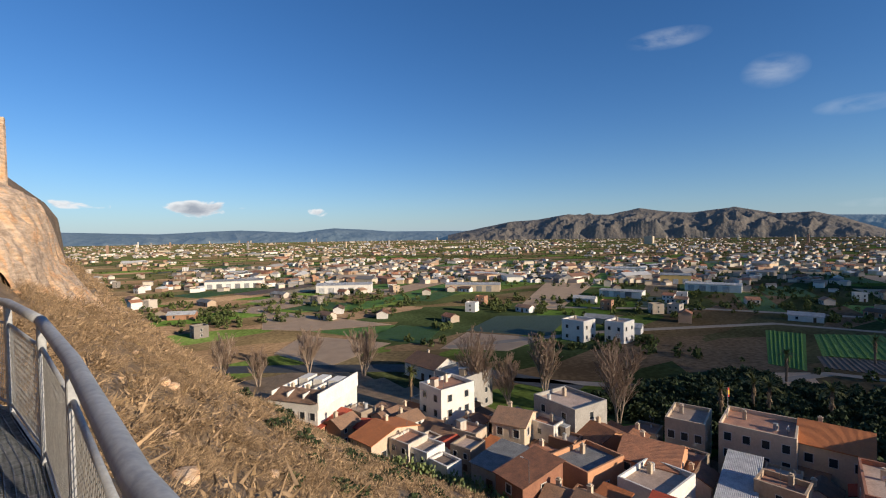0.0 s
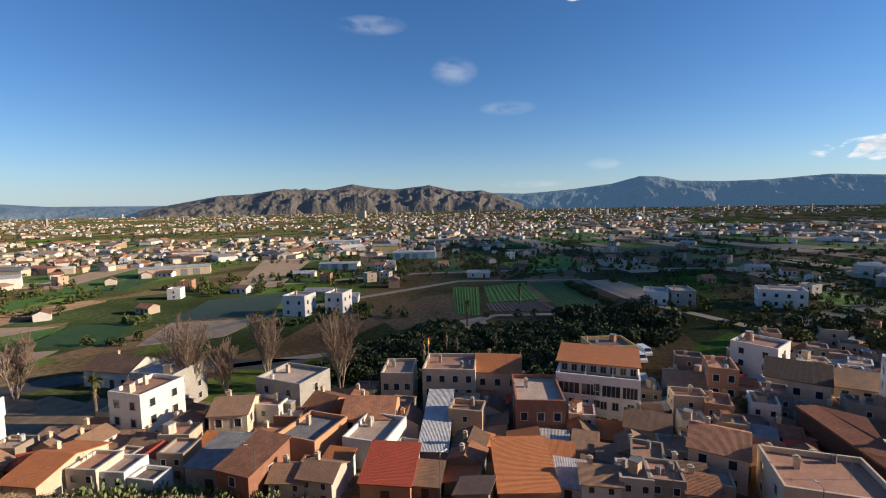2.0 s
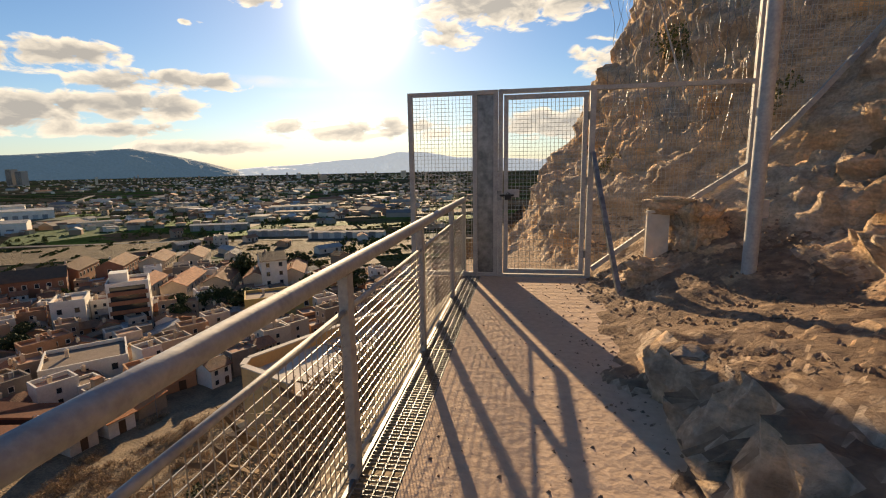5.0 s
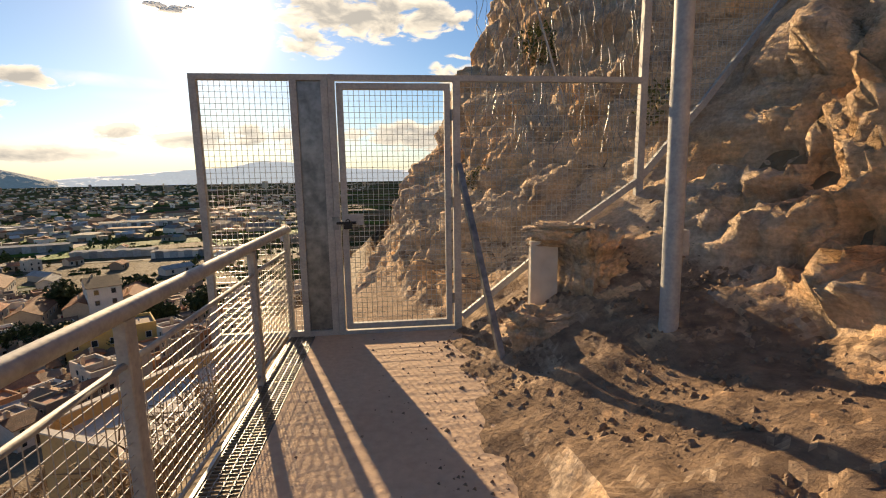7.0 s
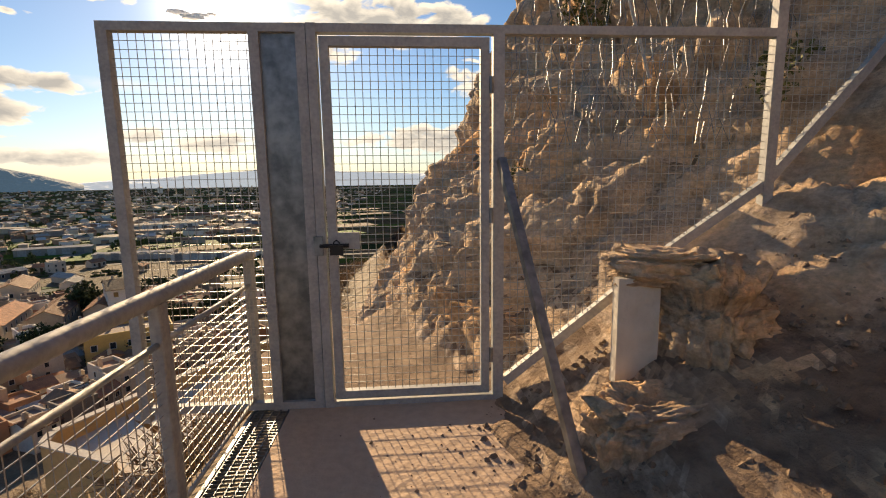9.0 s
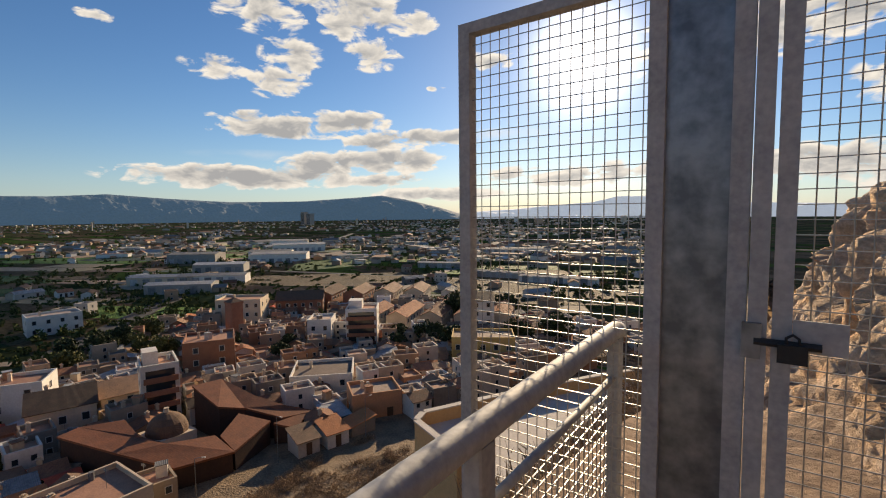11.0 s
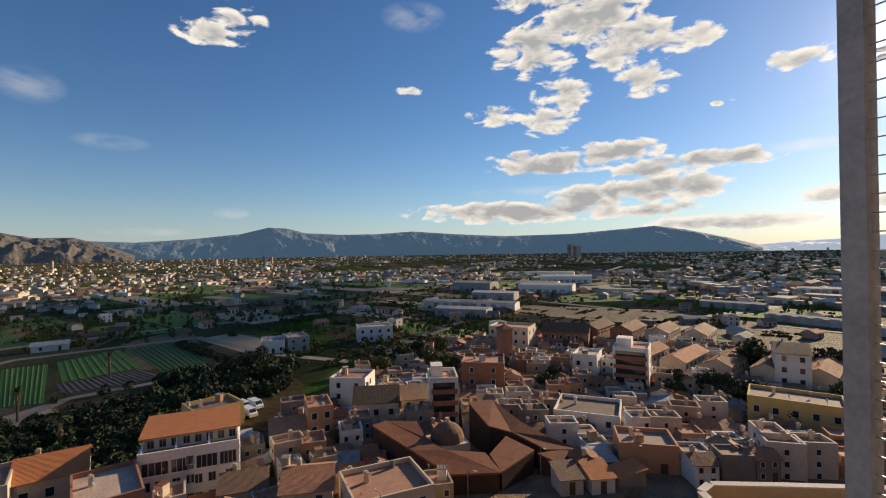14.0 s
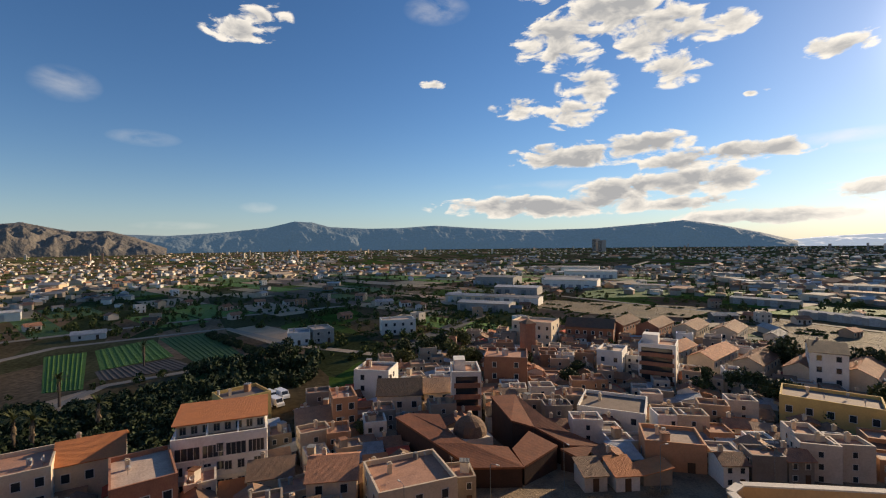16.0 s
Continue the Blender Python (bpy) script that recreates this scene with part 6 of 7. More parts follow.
road("road_5", "pale track beside the grove", [(-90, -100), (-120, -66), (-142, -54), (-168, -45), (-178, -20)], 3.5, M["lane"])
road("road_6", "dark railway strip across the fields", [(-330, 210), (-193, 250), (-120, 262), (60, 280)], 5, M["asphalt"])
road("road_7", "cross lane on the plain", [(-190, -190), (-260, -120), (-300, -40), (-330, 60)], 5, M["lane"])


def shed_hall(x, y, rot, w, d, h, wall, roofm, label):
    root = thing("warehouse", label, "warehouse", pose(x, y, -40, 0, 0, rot), "warehouses")
    house_shape(root, w, d, h, wall, roofm, "gable", (0, 0), 1, chimney=False, sides=False, door=False, rise=h * 0.18)
    for i in range(int(w / 7)):
        part("shutter", Geo().box(2 + 7 * i, -0.08, 0, 6 + 7 * i, -0.005, 4), M["sheet"], root)
    TAKEN.append((x - math.sin(radians(rot)) * d / 2, y + math.cos(radians(rot)) * d / 2, w / 2))


for hall in [(-445, 198, 40, 42, 25, 8, "grey", "sheet"), (-378, 238, 45, 48, 25, 8, "white", "sheet"), (-420, 262, 45, 40, 22, 7, "white", "sheet"), (-352, 175, 45, 36, 18, 6, "grey", "sheet"),
             (-300, 140, 45, 40, 14, 5, "white", "sheet"), (-276, 112, 45, 34, 14, 5, "grey", "sheet"), (-320, 120, 45, 38, 16, 5, "cream", "sheet"), (-480, 330, 50, 60, 28, 8, "white", "sheet"),
             (-560, 380, 50, 50, 30, 8, "white", "sheet"), (-172, 268, 8, 40, 9, 3.5, "grey", "sheet"), (-128, 262, 8, 46, 9, 3.5, "white", "sheet"), (-230, 290, 20, 38, 9, 4, "grey", "sheet"),
             (-250, 430, 30, 60, 18, 5, "white", "sheet"), (-360, -205, 118, 22, 14, 7, "yellow", "sheet"), (-420, -300, 118, 40, 16, 5, "white", "sheet"), (-330, -170, 110, 34, 14, 5, "white", "sheet"),
             (-260, -190, 110, 26, 12, 4, "white", "sheet"), (-120, -330, 150, 40, 16, 6, "white", "sheet"), (-60, -420, 160, 44, 18, 6, "white", "sheet"), (-200, -280, 135, 40, 14, 5, "cream", "sheet")]:
    shed_hall(*hall, "long low warehouse with a ribbed roof")


def twin_tower(x, y):
    r = thing("high_rise", "pair of grey high-rise towers far off", "high-rise", pose(x, y, -40))
    for k in range(2):
        part("tower", Geo().box(44 * k, 0, 0, 44 * k + 26, 26, 62 - 8 * k), M["grey"], r)
        for j in range(14 - 2 * k):
            part("window_band", Geo().box(44 * k - 0.3, -0.4, 4 + 4 * j, 44 * k + 26.3, -0.02, 5.8 + 4 * j), M["glass"], r)


twin_tower(-1930, 1480)


def farm_spots(n, rnd, near, far, yaw0=-15, yaw1=200, gap=9):
    out = []
    tries = 0
    while len(out) < n and tries < n * 30:
        tries += 1
        a = radians(rnd.uniform(yaw0, yaw1))
        r = near * (far / near) ** rnd.random()
        x, y = -math.sin(a) * r, math.cos(a) * r
        if (x > float(foot_x(y)) - 60 and y > -210) or (r < 330 and not clear(x, y, gap)):
            continue
        if any(len(p) and (x - p[0]) ** 2 + (y - p[1]) ** 2 < p[2] ** 2 for p in OPEN):
            continue
        out.append((x, y))
    return out


FARMS = [
    (6.8, 5.4, 2.7, "mixed", "tile", "gable", 1, (3, 0), "farmhouse with a clay tile roof on the plain"),
    (5.8, 5.8, 4.4, "mixed", "deckr", "flat", 2, (2, 1), "flat roofed two storey house on the plain"),
    (9, 5.4, 2.6, "mixed", "tile_b", "gable", 1, (3, 0), "long low farm building with brown tiles"),
    (6.2, 5.4, 4.3, "mixed", "tile", "gable", 2, (3, 0), "two storey villa with a tiled roof"),
    (13, 5.6, 2.7, "mixed", "sheet", "gable", 1, (2, 0), "pale farm shed with a sheet roof"),
]


def fill_plain():
    rnd = random.Random(33)
    made = {}
    for x, y in farm_spots(250, rnd, 200, 850):
        k = rnd.randrange(len(FARMS))
        w, d, h, wall, roofm, roof, st, win, label = FARMS[k]
        m = pose(x, y, -40, 0, 0, rnd.choice((118, 28, 60, 150, 100)) + rnd.uniform(-10, 10))
        TAKEN.append((x, y, 8))
        if k not in made:
            made[k] = thing("farmhouse", label, "house", m, "houses on the plain")
            house_shape(made[k], w, d, h, wall, roofm, roof, win, st, chimney=False)
        else:
            copy_thing(made[k], m)
    # distant settlement
    r = np.random.default_rng(12)
    n = 11500
    a = np.radians(r.uniform(-20, 202, n))
    dist = 400 * (4100 / 400) ** (r.random(n) ** 0.85)
    x, y = -np.sin(a) * dist, np.cos(a) * dist
    dens = fbm(np.stack([x / 260, y / 260, np.zeros(n)], 1), 3)
    keep = (dens > 0.42) & ((x < -90) | (y < -330))
    x, y, dist = x[keep], y[keep], dist[keep]
    n = len(x)
    big = r.random(n) < 0.07
    w = np.where(big, r.uniform(12, 34, n), r.uniform(4, 8, n)) / 2
    d = np.where(big, r.uniform(9, 16, n), r.uniform(4, 7, n)) / 2
    h = np.where(big, r.uniform(2.8, 4.5, n), r.uniform(2.0, 3.8, n))
    tall = (r.random(n) < 0.02) & (dist > 1600)
    h = np.where(tall, r.uniform(14, 30, n), h)
    rise = np.where(r.random(n) < 0.55, np.minimum(d, 5) * 0.5, 0.15)
    th = r.uniform(0, math.pi, n)
    c, s = np.cos(th), np.sin(th)
    def pt(u, v, z):
        return np.stack([x + c * u - s * v, y + s * u + c * v, -40 + z], 1)
    o = 0 * w
    cols = [pt(-w, -d, o), pt(w, -d, o), pt(w, d, o), pt(-w, d, o), pt(-w, -d, h), pt(w, -d, h), pt(w, d, h), pt(-w, d, h)]
    V = np.stack(cols, 1).reshape(-1, 3)
    q = np.array([(0, 1, 5, 4), (1, 2, 6, 5), (2, 3, 7, 6), (3, 0, 4, 7)])
    F = (np.arange(n)[:, None, None] * 8 + q[None]).reshape(-1, 4)
    root = thing("distant_houses", "scattered pale houses and sheds across the far plain", "houses", kind="stuff")
    part("walls", soup("walls", V, F, M["far_wall"]), None, root)
    e = 0.3
    cols = [pt(-w - e, -d - e, h - 0.1), pt(w + e, -d - e, h - 0.1), pt(w + e, d + e, h - 0.1), pt(-w - e, d + e, h - 0.1), pt(-w - e, o, h + rise), pt(w + e, o, h + rise)]
    V = np.stack(cols, 1).reshape(-1, 3)
    F = [tuple(i * 6 + k for k in f) for i in range(n) for f in ((0, 1, 5, 4), (2, 3, 4, 5), (1, 2, 5), (3, 0, 4))]
    me = bpy.data.meshes.new("roofs")
    me.from_pydata(V.tolist(), [], F)
    me.materials.append(M["far_roof"])
    part("roofs", me, None, root)


fill_plain()


# ---- plants ----
def leaf_cloud(n, size, rng, flat=1.0):
    """n small leaf clumps (two crossed triangles each) filling a unit crown with an uneven outline."""
    v = rng.normal(size=(n, 3))
    v /= np.linalg.norm(v, axis=1)[:, None]
    lobes = fbm(v * 1.6 + rng.random() * 40, 3)
    r = (0.45 + 0.55 * rng.random(n) ** 0.5) * (0.55 + 0.9 * lobes)
    p = v * r[:, None] * np.array([1, 1, flat])
    a, b = rng.normal(size=(n, 3)), rng.normal(size=(n, 3))
    a *= size / np.linalg.norm(a, axis=1)[:, None]
    b *= size / np.linalg.norm(b, axis=1)[:, None]
    V = np.stack([p - a, p + a, p + b * 1.3, p - b * 1.1 + a * 0.3], 1).reshape(-1, 3)
    F = (np.arange(n)[:, None, None] * 4 + np.array([(0, 1, 2), (0, 3, 1)])[None]).reshape(-1, 3)
    return V, F


def scatter(name, label, category, base, places, material):
    """Many copies of one of several base shapes joined to one mesh; places: x, y, z, scale, stretch, turn."""
    Vs, Fs, off = [], [], 0
    for i, (x, y, z, s, hz, t) in enumerate(places):
        V, F = base[i % len(base)]
        c, q = math.cos(t), math.sin(t)
        W = np.stack([x + s * (c * V[:, 0] - q * V[:, 1]), y + s * (q * V[:, 0] + c * V[:, 1]), z + s * hz * V[:, 2]], 1)
        Vs.append(W)
        Fs.append(F + off)
        off += len(V)
    me = soup(name, np.concatenate(Vs), np.concatenate(Fs), material)
    return tagged(new(name, me), label, category, kind="stuff")


def far_trees():
    rng = np.random.default_rng(4)
    base = [leaf_cloud(46, 0.34, rng) for _ in range(7)]
    n = 15000
    a = np.radians(rng.uniform(-20, 202, n))
    dist = 170 * (4000 / 170) ** (rng.random(n) ** 0.85)
    x, y = -np.sin(a) * dist, np.cos(a) * dist
    dens = fbm(np.stack([x / 70, y / 70, np.ones(n)], 1), 3)
    keep = (dens > 0.44) & ((x < foot_x(y) - 70) | (y < -230))
    keep &= (dist < 1500) | (rng.random(n) < 0.35)
    for ox, oy, rr in OPEN:
        keep &= (x - ox) ** 2 + (y - oy) ** 2 > (rr * 0.9) ** 2
    s = rng.uniform(0.7, 1.9, n) * np.where(dist > 1200, 1.15, 1.0)
    places = [(x[i], y[i], -40 + s[i] * 0.8, s[i], rng.uniform(0.8, 1.5), rng.uniform(0, 6)) for i in np.nonzero(keep)[0]]
    scatter("far_trees", "dark orchard trees and hedges across the plain", "trees", base, places, M["leaf_f"])
    base = [leaf_cloud(150, 0.2, rng, 0.9) for _ in range(6)]
    pts = []
    # orange grove between the town and the fields
    for i in range(900):
        u, v = rng.random(), rng.random()
        px, py = -92 - 62 * u, -72 + 62 * v + 12 * u
        if px < -146 and py < -36:
            continue
        if clear(px, py, 2.0):
            r = rng.uniform(1.2, 2.1)
            pts.append((px, py, -40 + r * 0.85, r, rng.uniform(0.85, 1.2), rng.uniform(0, 6)))
    for i in range(90):
        px, py = rng.uniform(-175, -138), rng.uniform(-22, 16)
        if clear(px, py, 2.5):
            r = rng.uniform(1.5, 3.0)
            pts.append((px, py, -40 + r * 0.85, r, 1.1, rng.uniform(0, 6)))
    for i in range(70):
        t = rng.random()
        px, py = -246 + 56 * t + rng.uniform(-2, 2), -26 + 25 * t + rng.uniform(-3, 3)
        pts.append((px, py, -39.2, rng.uniform(0.9, 1.4), 1, rng.uniform(0, 6)))
    scatter("orange_grove", "dense dark green orange grove at the edge of town", "trees", base, pts, M["leaf"])


far_trees()


def car_park():
    """Rows of parked cars on a far lot."""
    rng = np.random.default_rng(40)
    g = Geo()
    for r in range(12):
        for k in range(22):
            if rng.random() < 0.12:
                continue
            x, y = -348 + 7.5 * r + 2.2 * k * 0.55, 462 + 3.0 * k - 5.5 * r * 0.4
            l, w = 2.1, 0.9
            g.add([(x - w, y - l, -39.7), (x + w, y - l, -39.7), (x + w, y + l, -39.7), (x - w, y + l, -39.7), (x - w, y - l, -39.15), (x + w, y - l, -39.15), (x + w, y + l, -39.15), (x - w, y + l, -39.15),
                   (x - w * 0.8, y - l * 0.5, -38.6), (x + w * 0.8, y - l * 0.5, -38.6), (x + w * 0.8, y + l * 0.6, -38.6), (x - w * 0.8, y + l * 0.6, -38.6)],
                  [(0, 1, 5, 4), (1, 2, 6, 5), (2, 3, 7, 6), (3, 0, 4, 7), (4, 5, 9, 8), (5, 6, 10, 9), (6, 7, 11, 10), (7, 4, 8, 11), (8, 9, 10, 11)])
    tagged(part("car_park", g, surf("mixed_car_paint", (1, 1, 1), (0.9, 0.9, 0.9), 1.0, rough=0.3, bump=0.0, island=1, ramp=[(0.75, 0.75, 0.75), (0.5, 0.5, 0.52), (0.08, 0.08, 0.09), (0.7, 0.7, 0.7)], spec=0.5)), "rows of pale parked cars on a far lot", "cars", kind="stuff")
    field("lot_1", "grey asphalt lot under the parked cars", ccw((-362, 445), (-252, 420), (-226, 525), (-336, 540)), M["asphalt"])


car_park()


def sunward_hedges():
    """Low hedges, canes and rough growth in rows over the plain towards the sun."""
    rng = np.random.default_rng(14)
    base = [leaf_cloud(34, 0.42, rng, 0.6) for _ in range(6)]
    places = []
    while len(places) < 6500:
        a, d = radians(rng.uniform(-15, 85)), 200 * (1500 / 200) ** rng.random()
        x, y = -math.sin(a) * d, math.cos(a) * d
        if x > foot_x(y) - 40 or (d < 420 and not clear(x, y, 4)):
            continue
        th = radians(30 + 90 * (rng.random() < 0.4))
        n = int(rng.integers(5, 16))
        for k in range(n):
            s = rng.uniform(0.5, 1.1) * (1.1 if d > 900 else 1)
            places.append((x + math.cos(th) * k * s * 1.7, y + math.sin(th) * k * s * 1.7, -40 + s * 0.3, s, rng.uniform(0.7, 1.3), rng.uniform(0, 6)))
    scatter("hedgerows", "rows of rough dark hedges across the fields", "hedges", base, places, M["leaf_f"])


sunward_hedges()


def broad_tree(x, y, z, h, r, material, label, seed, group="trees in the town", trunk=0.3):
    rng = np.random.default_rng(seed)
    t = thing("tree", label, "tree", pose(x, y, z), group)
    g = Geo()
    g.bar((0, 0, -0.5), (0.1, 0.05, h * trunk), 0.22, 8, 0.15)
    for k in range(6):
        a = k * 1.05 + rng.random()
        g.bar((0.1, 0.05, h * trunk * 0.95), (math.cos(a) * r * 0.55, math.sin(a) * r * 0.55, h * (trunk + 0.3 + 0.15 * rng.random())), 0.1, 6, 0.03)
    part("trunk", g, M["palmtrunk"], t)
    Vs, Fs, off = [], [], 0
    for k in range(9):
        V, F = leaf_cloud(190, 0.16, rng, 0.85)
        c = rng.normal(size=3) * np.array([0.42, 0.42, 0.24])
        s = r * rng.uniform(0.42, 0.62)
        V = V * s + c * r + np.array([0, 0, h * (trunk + 1) / 2 + 0.1 * h])
        Vs.append(V)
        Fs.append(F + off)
        off += len(V)
    part("crown", soup("crown", np.concatenate(Vs), np.concatenate(Fs), material), None, t)
    return t


for k, (x, y, h, r, m) in enumerate([(-110, 81, 6, 3, "leaf"), (-155, 53, 8, 4, "leaf"), (-148, 60, 8, 4, "leaf_y"), (-140, 64, 8, 4, "leaf_y"), (-160, 47, 7, 3.5, "leaf"), (-150, 44, 7, 3.5, "leaf_y"), (-135, 70, 7, 3, "leaf"),
                                     (-100, 152, 9, 5, "leaf"), (-92, 160, 9, 5, "leaf"), (-86, 166, 9, 5, "leaf"), (-65, 112, 5, 3, "leaf"), (-175, 6, 7, 4, "leaf"), (-78, 118, 8, 4, "leaf"), (-95, 112, 6, 4, "leaf"), (-88, 120, 7, 4, "leaf"),
                                     (-118, 88, 6, 3, "leaf"), (-96, 22, 5, 2.4, "leaf_y"), (-162, 60, 8, 4, "leaf"), (-168, 70, 7, 4, "leaf_y"), (-62, 130, 8, 5, "leaf"), (-54, 140, 8, 5, "leaf")]):
    broad_tree(x, y, max(town_ground(x, y), -40), h, r, M[m], "dark leafy tree among the houses" if m == "leaf" else "yellowing leafy tree among the houses", 100 + k)


def cypress(x, y, h):
    rng = np.random.default_rng(int(h * 10))
    t = thing("cypress", "slim dark cypress among the houses", "tree", pose(x, y, -40))
    part("trunk", Geo().bar((0, 0, -0.3), (0, 0, h * 0.4), 0.14, 8, 0.08), M["palmtrunk"], t)
    V, F = leaf_cloud(500, 0.13, rng)
    V = V * np.array([1.0, 1.0, h / 2]) + np.array([0, 0, h / 2 + 0.4])
    part("crown", soup("crown", V, F, M["leaf"]), None, t)


cypress(-129, 79, 7.5)
cypress(-70, -28, 5.0)


def poplar(x, y, z, h, seed):
    """A tall bare poplar with upswept pale limbs."""
    rnd = random.Random(seed)
    t = thing("poplar", "tall bare winter poplar with pale upswept branches", "tree", pose(x, y, z), "bare poplars along the road")
    trunk, twigs = Geo(), Geo()

    def grow(p, d, length, r, level):
        q = p + d * length
        (trunk if level < 2 else twigs).bar(p, q, r, 6 if level < 2 else 3, r * 0.55, caps=False)
        if level >= 4:
            return
        n = (11, 7, 5, 4)[level]
        for i in range(n):
            f = 0.12 + 0.88 * (i + rnd.random()) / n
            a = rnd.uniform(0, 6.28)
            spread = (0.5, 0.55, 0.6, 0.7)[level]
            side_way = Vector((math.cos(a), math.sin(a), 0.12))
            nd = (d + side_way * spread + Vector((0, 0, 0.22))).normalized()
            grow(p + d * (length * f), nd, length * (0.62, 0.5, 0.5, 0.5)[level] * rnd.uniform(0.7, 1.1) * (1.15 - 0.5 * f), r * (0.5, 0.6, 0.62, 0.62)[level], level + 1)
    for k in range(3):
        a = k * 2.1 + rnd.random()
        grow(Vector((math.cos(a) * 0.3, math.sin(a) * 0.3, -0.4)), Vector((math.cos(a) * 0.2, math.sin(a) * 0.2, 1)).normalized(), h * rnd.uniform(0.62, 0.72), 0.24, 0)
    part("trunk", trunk, M["bark"], t)
    part("branchwork", twigs, M["twig"], t)
    return t


POP = [poplar(-89, -61, -40, 20, 1), poplar(-91, -84, -40, 17, 2)]
for k, (x, y, s, r) in enumerate([(-72, -88, 1.0, 40), (-60, -127, 0.95, 80), (-48, -140, 0.75, 130), (-32, -135, 0.7, 200), (-25, -147, 0.75, 260), (-78, -84, 0.8, 300)]):
    copy_thing(POP[k % 2], pose(x, y, -40, 0, 0, r) @ Matrix.Diagonal((s, s, s, 1)))


def palm(x, y, h, seed, first=None):
    if first is not None:
        return copy_thing(first, pose(x, y, -40, 0, 0, seed * 50))
    rnd = random.Random(seed)
    t = thing("palm", "tall palm with a shaggy skirt of dead fronds", "tree", pose(x, y, -40), "palms beside the grove")
    part("trunk", Geo().tube([(0, 0, -0.3), (0.05, 0, h * 0.5), (0, 0.05, h)], 0.3, 10), M["palmtrunk"], t)
    for live in (True, False):
        V, F = [], []
        for i in range(46):
            a = rnd.uniform(0, 6.28)
            e = rnd.uniform(-0.1, 1.2) if live else rnd.uniform(-1.5, -0.7)
            base = Vector((0, 0, h - (0 if live else rnd.uniform(0, h * 0.35))))
            p, d = base, Vector((math.cos(a) * math.cos(e), math.sin(a) * math.cos(e), math.sin(e)))
            for s in range(5):
                q = p + d * (0.55 if live else 0.3)
                side_way = d.cross(Vector((0, 0, 1))).normalized() * (0.28 * (1 - s / 5.5))
                n = len(V)
                V += [p - side_way, p + side_way, q + side_way * 0.7, q - side_way * 0.7]
                F.append((n, n + 1, n + 2, n + 3))
                p, d = q, (d + Vector((0, 0, -0.22))).normalized()
        part("fronds" if live else "dead_fronds", Geo().add(V, F), M["leaf_y"] if live else M["dryleaf"], t)
    return t


PALM = palm(-123, -33, 7.5, 3)
for k, (x, y) in enumerate([(-116, -42), (-117, -45.5), (-107, -48), (-150, -50), (-60, -100), (-190, -40)]):
    palm(x, y, 7, k, PALM)


def scrub():
    """Dry bushes, tufts of grass and prickly pears on the hillside."""
    rng = np.random.default_rng(8)

    def twiggy(n, width):
        a = rng.uniform(0, 2 * math.pi, n)
        e = np.arcsin(rng.uniform(0.05, 1, n))
        d = np.stack([np.cos(a) * np.cos(e), np.sin(a) * np.cos(e), np.sin(e)], 1)
        start = rng.uniform(0, 0.75, n)[:, None] * d + rng.normal(size=(n, 3)) * 0.10
        start[:, 2] = np.abs(start[:, 2])
        way = d + rng.normal(size=(n, 3)) * 0.55
        tip = start + way * rng.uniform(0.10, 0.26, n)[:, None]
        sidew = np.cross(way, rng.normal(size=(n, 3)))
        sidew *= width / np.linalg.norm(sidew, axis=1)[:, None]
        V = np.stack([start - sidew, start + sidew, tip], 1).reshape(-1, 3)
        return V, np.arange(3 * n).reshape(n, 3)

    def tuft(n, width):
        a = rng.uniform(0, 2 * math.pi, n)
        out = rng.uniform(0.1, 0.8, n)
        start = np.stack([np.cos(a), np.sin(a), 0 * a], 1) * rng.uniform(0, 0.25, n)[:, None]
        tip = start + np.stack([np.cos(a) * out, np.sin(a) * out, rng.uniform(0.5, 1.1, n)], 1)
        sidew = np.stack([-np.sin(a), np.cos(a), 0 * a], 1) * width
        return np.stack([start - sidew, start + sidew, tip], 1).reshape(-1, 3), np.arange(3 * n).reshape(n, 3)

    def spots(n, x0, x1, y0, y1, power):
        y = rng.uniform(y0, y1, n)
        x = crest_x(y) - 0.9 - (x1 - x0) * rng.random(n) ** power
        dens = fbm(np.stack([x / 5, y / 5, np.zeros(n)], 1), 3)
        keep = (dens > 0.36) & (x > foot_x(y) - 2) & ~((x > -18) & (y > 23) & (y < 47))
        return x[keep], y[keep]

    x, y = spots(3700, 0, 34, -45, 26, 1.3)
    z = land_z(x, y)
    near = [twiggy(430, 0.0105) for _ in range(6)]
    scatter("dry_bushes", "dry brown thorny bushes covering the slope", "bushes", near,
            [(a, b, c - 0.05, rng.uniform(0.3, 1.15), rng.uniform(0.65, 0.95), rng.uniform(0, 6)) for a, b, c in zip(x, y, z)], M["dryleaf"])
    x, y = spots(11000, 0, 62, -112, 80, 0.8)
    z = land_z(x, y)
    far = [twiggy(130, 0.032) for _ in range(6)]
    scatter("hillside_bushes", "brown scrub further down the hillside", "bushes", far,
            [(a, b, c - 0.1, rng.uniform(0.6, 1.7), rng.uniform(0.6, 0.9), rng.uniform(0, 6)) for a, b, c in zip(x, y, z)], M["dryleaf"])
    # rough growth where the slope runs out among the first houses
    y = rng.uniform(-30, 62, 5200)
    x = foot_x(y) + rng.uniform(-13, 9, 5200)
    keep = np.array([bool(clear(a, b, 1.2)) for a, b in zip(x, y)]) & (fbm(np.stack([x / 6, y / 6, np.ones(len(x))], 1), 3) > 0.36)
    x, y = x[keep], y[keep]
    z = land_z(x, y)
    scatter("foot_scrub", "brown scrub where the slope meets the town", "bushes", far,
            [(a, b, c - 0.1, rng.uniform(0.6, 1.5), rng.uniform(0.6, 0.9), rng.uniform(0, 6)) for a, b, c in zip(x, y, z)], M["dryleaf"])
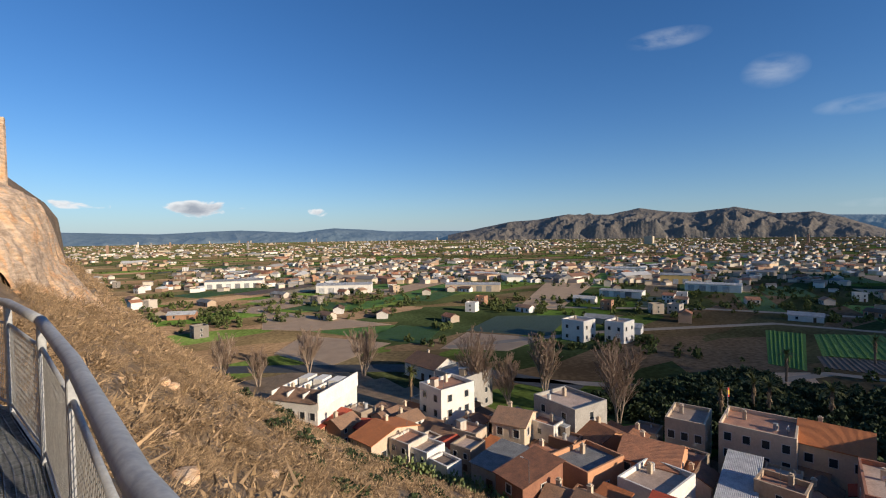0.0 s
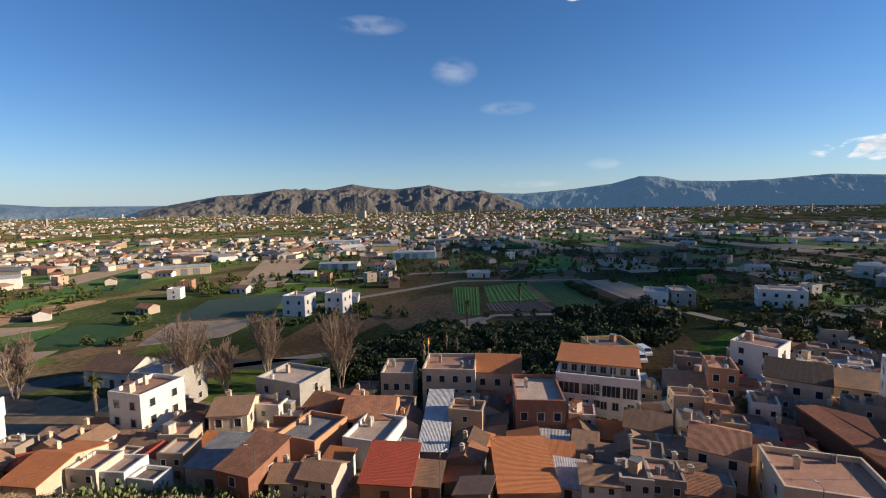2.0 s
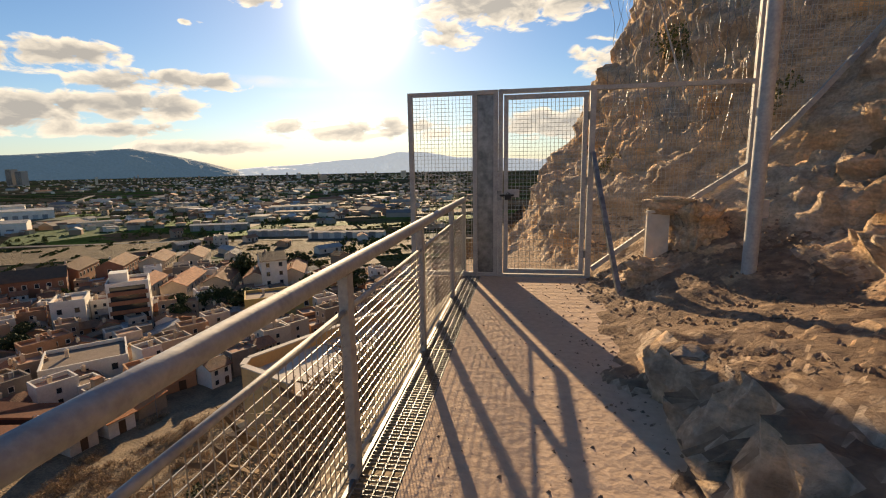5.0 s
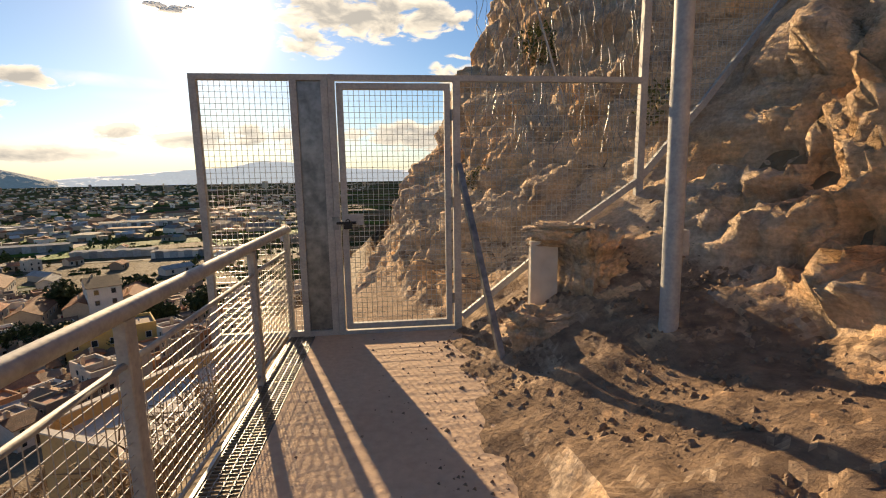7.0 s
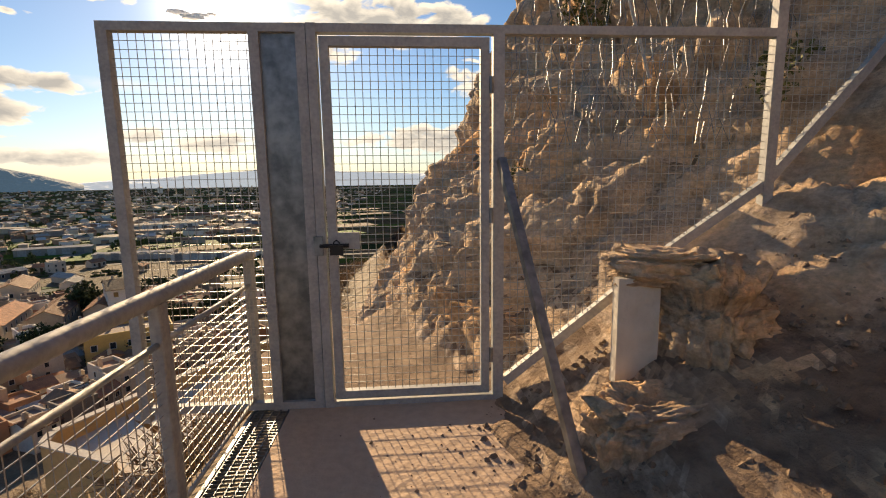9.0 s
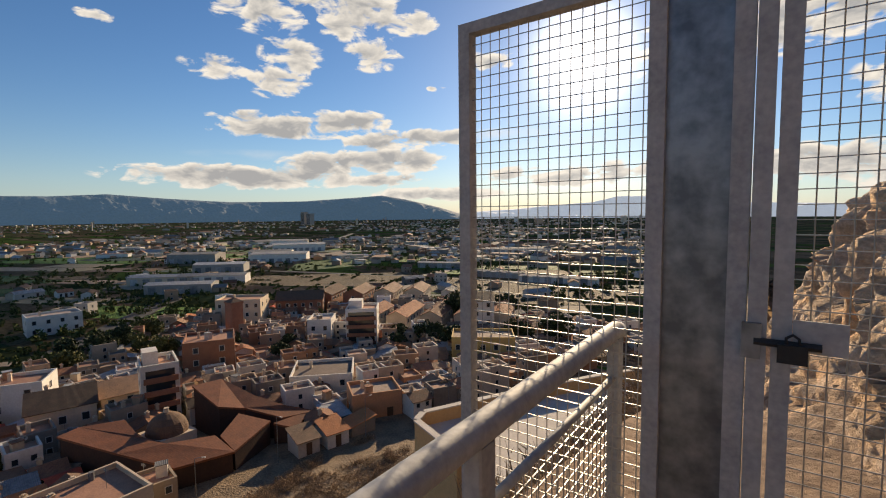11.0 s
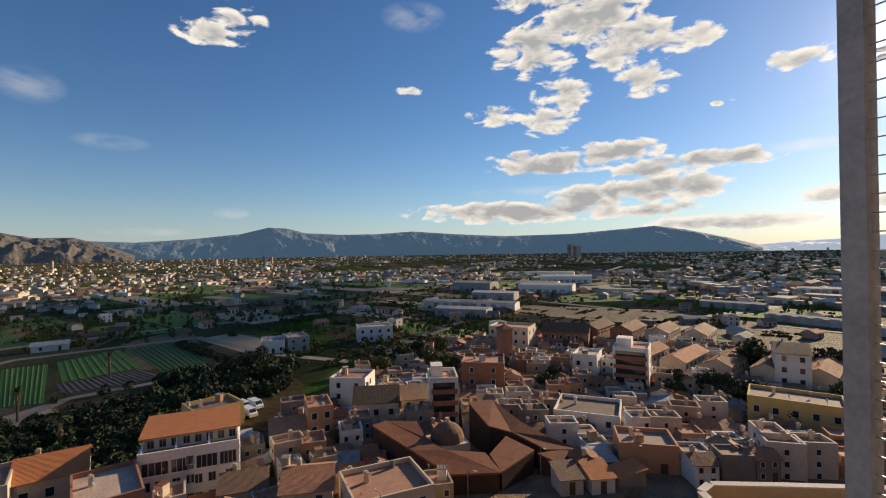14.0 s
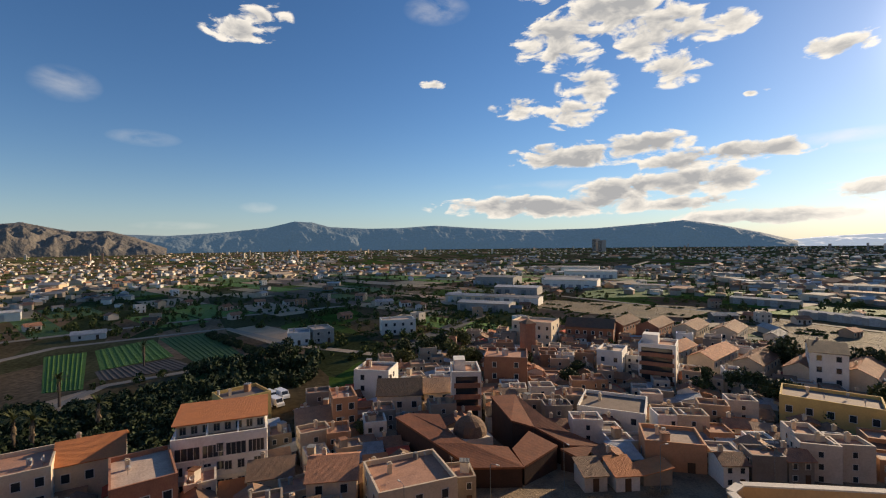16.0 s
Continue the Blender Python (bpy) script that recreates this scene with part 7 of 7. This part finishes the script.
    x, y = spots(2400, 0, 40, -60, 60, 1.0)
    z = land_z(x, y)
    grass = [tuft(70, 0.011) for _ in range(4)]
    scatter("dry_grass", "straw coloured grass tufts on the slope", "grass", grass,
            [(a, b, c - 0.03, rng.uniform(0.15, 0.42), rng.uniform(0.7, 1.1), rng.uniform(0, 6)) for a, b, c in zip(x, y, z)], M["straw"])
    x, y = spots(420, 30, 62, -80, 70, 0.3)
    z = land_z(x, y)
    green = [leaf_cloud(160, 0.16, rng, 0.8) for _ in range(4)]
    scatter("green_bushes", "scattered dark green bushes near the foot of the slope", "bushes", green,
            [(a, b, c + 0.2, rng.uniform(0.5, 1.2), 0.8, rng.uniform(0, 6)) for a, b, c in zip(x, y, z)], M["leaf"])
    # green tufts growing out of the cliff
    places = []
    for bx, by in ((3.9, 5.2), (4.3, 5.9), (3.1, 6.9), (3.6, 4.2), (4.8, 7.0), (2.6, 9.5), (3.4, 12.0), (1.4, 9.0)):
        bz = float(hill_z(np.array([bx]), np.array([by]))[0])
        for k in range(3):
            places.append((bx + rng.uniform(-0.25, 0.25), by + rng.uniform(-0.25, 0.25), bz + 0.05 + rng.uniform(0, 0.2), rng.uniform(0.15, 0.32), 1.1, rng.uniform(0, 6)))
    scatter("cliff_plants", "small olive green plants rooted in the cliff", "plants", [leaf_cloud(170, 0.09, rng) for _ in range(3)], places, M["leaf_y"])
    # prickly pears
    pads = []
    for _ in range(3):
        V, F, off = [], [], 0
        for i in range(60):
            c = rng.normal(size=3) * np.array([0.5, 0.5, 0.28]) + np.array([0, 0, 0.5])
            a, t = rng.uniform(0, 6.28), rng.uniform(-0.5, 0.5)
            u = np.array([math.cos(a), math.sin(a), 0])
            w = np.array([-math.sin(a) * math.sin(t), math.cos(a) * math.sin(t), math.cos(t)])
            n = np.cross(u, w) * 0.03
            k = np.arange(8) * math.pi / 4
            ring = c + np.outer(np.cos(k) * 0.13, u) + np.outer(np.sin(k) * 0.19, w)
            V.append(np.concatenate([ring + n * 0.3, [c + n], [c - n]]))
            for j in range(8):
                F += [(off + j, off + (j + 1) % 8, off + 8), (off + (j + 1) % 8, off + j, off + 9)]
            off += 10
        pads.append((np.concatenate(V), np.array(F)))
    places = []
    for i in range(46):
        cy = rng.uniform(-80, -38)
        cx = float(foot_x(cy)) + rng.uniform(-1, 5)
        places.append((cx, cy, float(land_z([cx], [cy])[0]), rng.uniform(0.9, 1.7), 1, rng.uniform(0, 6)))
    scatter("prickly_pears", "pale green prickly pear thicket below the slope", "cactus", pads, places, M["cactus"])
    # loose stones on the slope
    st = []
    for _ in range(4):
        bm = bmesh.new()
        bmesh.ops.create_icosphere(bm, subdivisions=2, radius=1)
        p = np.array([v.co[:] for v in bm.verts])
        F = np.array([[v.index for v in f.verts] for f in bm.faces])
        bm.free()
        st.append((p * (0.6 + 0.8 * fbm(p * 1.3 + rng.random() * 30, 3))[:, None], F))
    x, y = spots(900, 0, 45, -70, 60, 1.0)
    z = land_z(x, y)
    scatter("stones", "pale stones lying on the slope", "stones", st, [(a, b, c, rng.uniform(0.05, 0.5) ** 1.3, 0.7, rng.uniform(0, 6)) for a, b, c in zip(x, y, z)], M["rock"])


scrub()
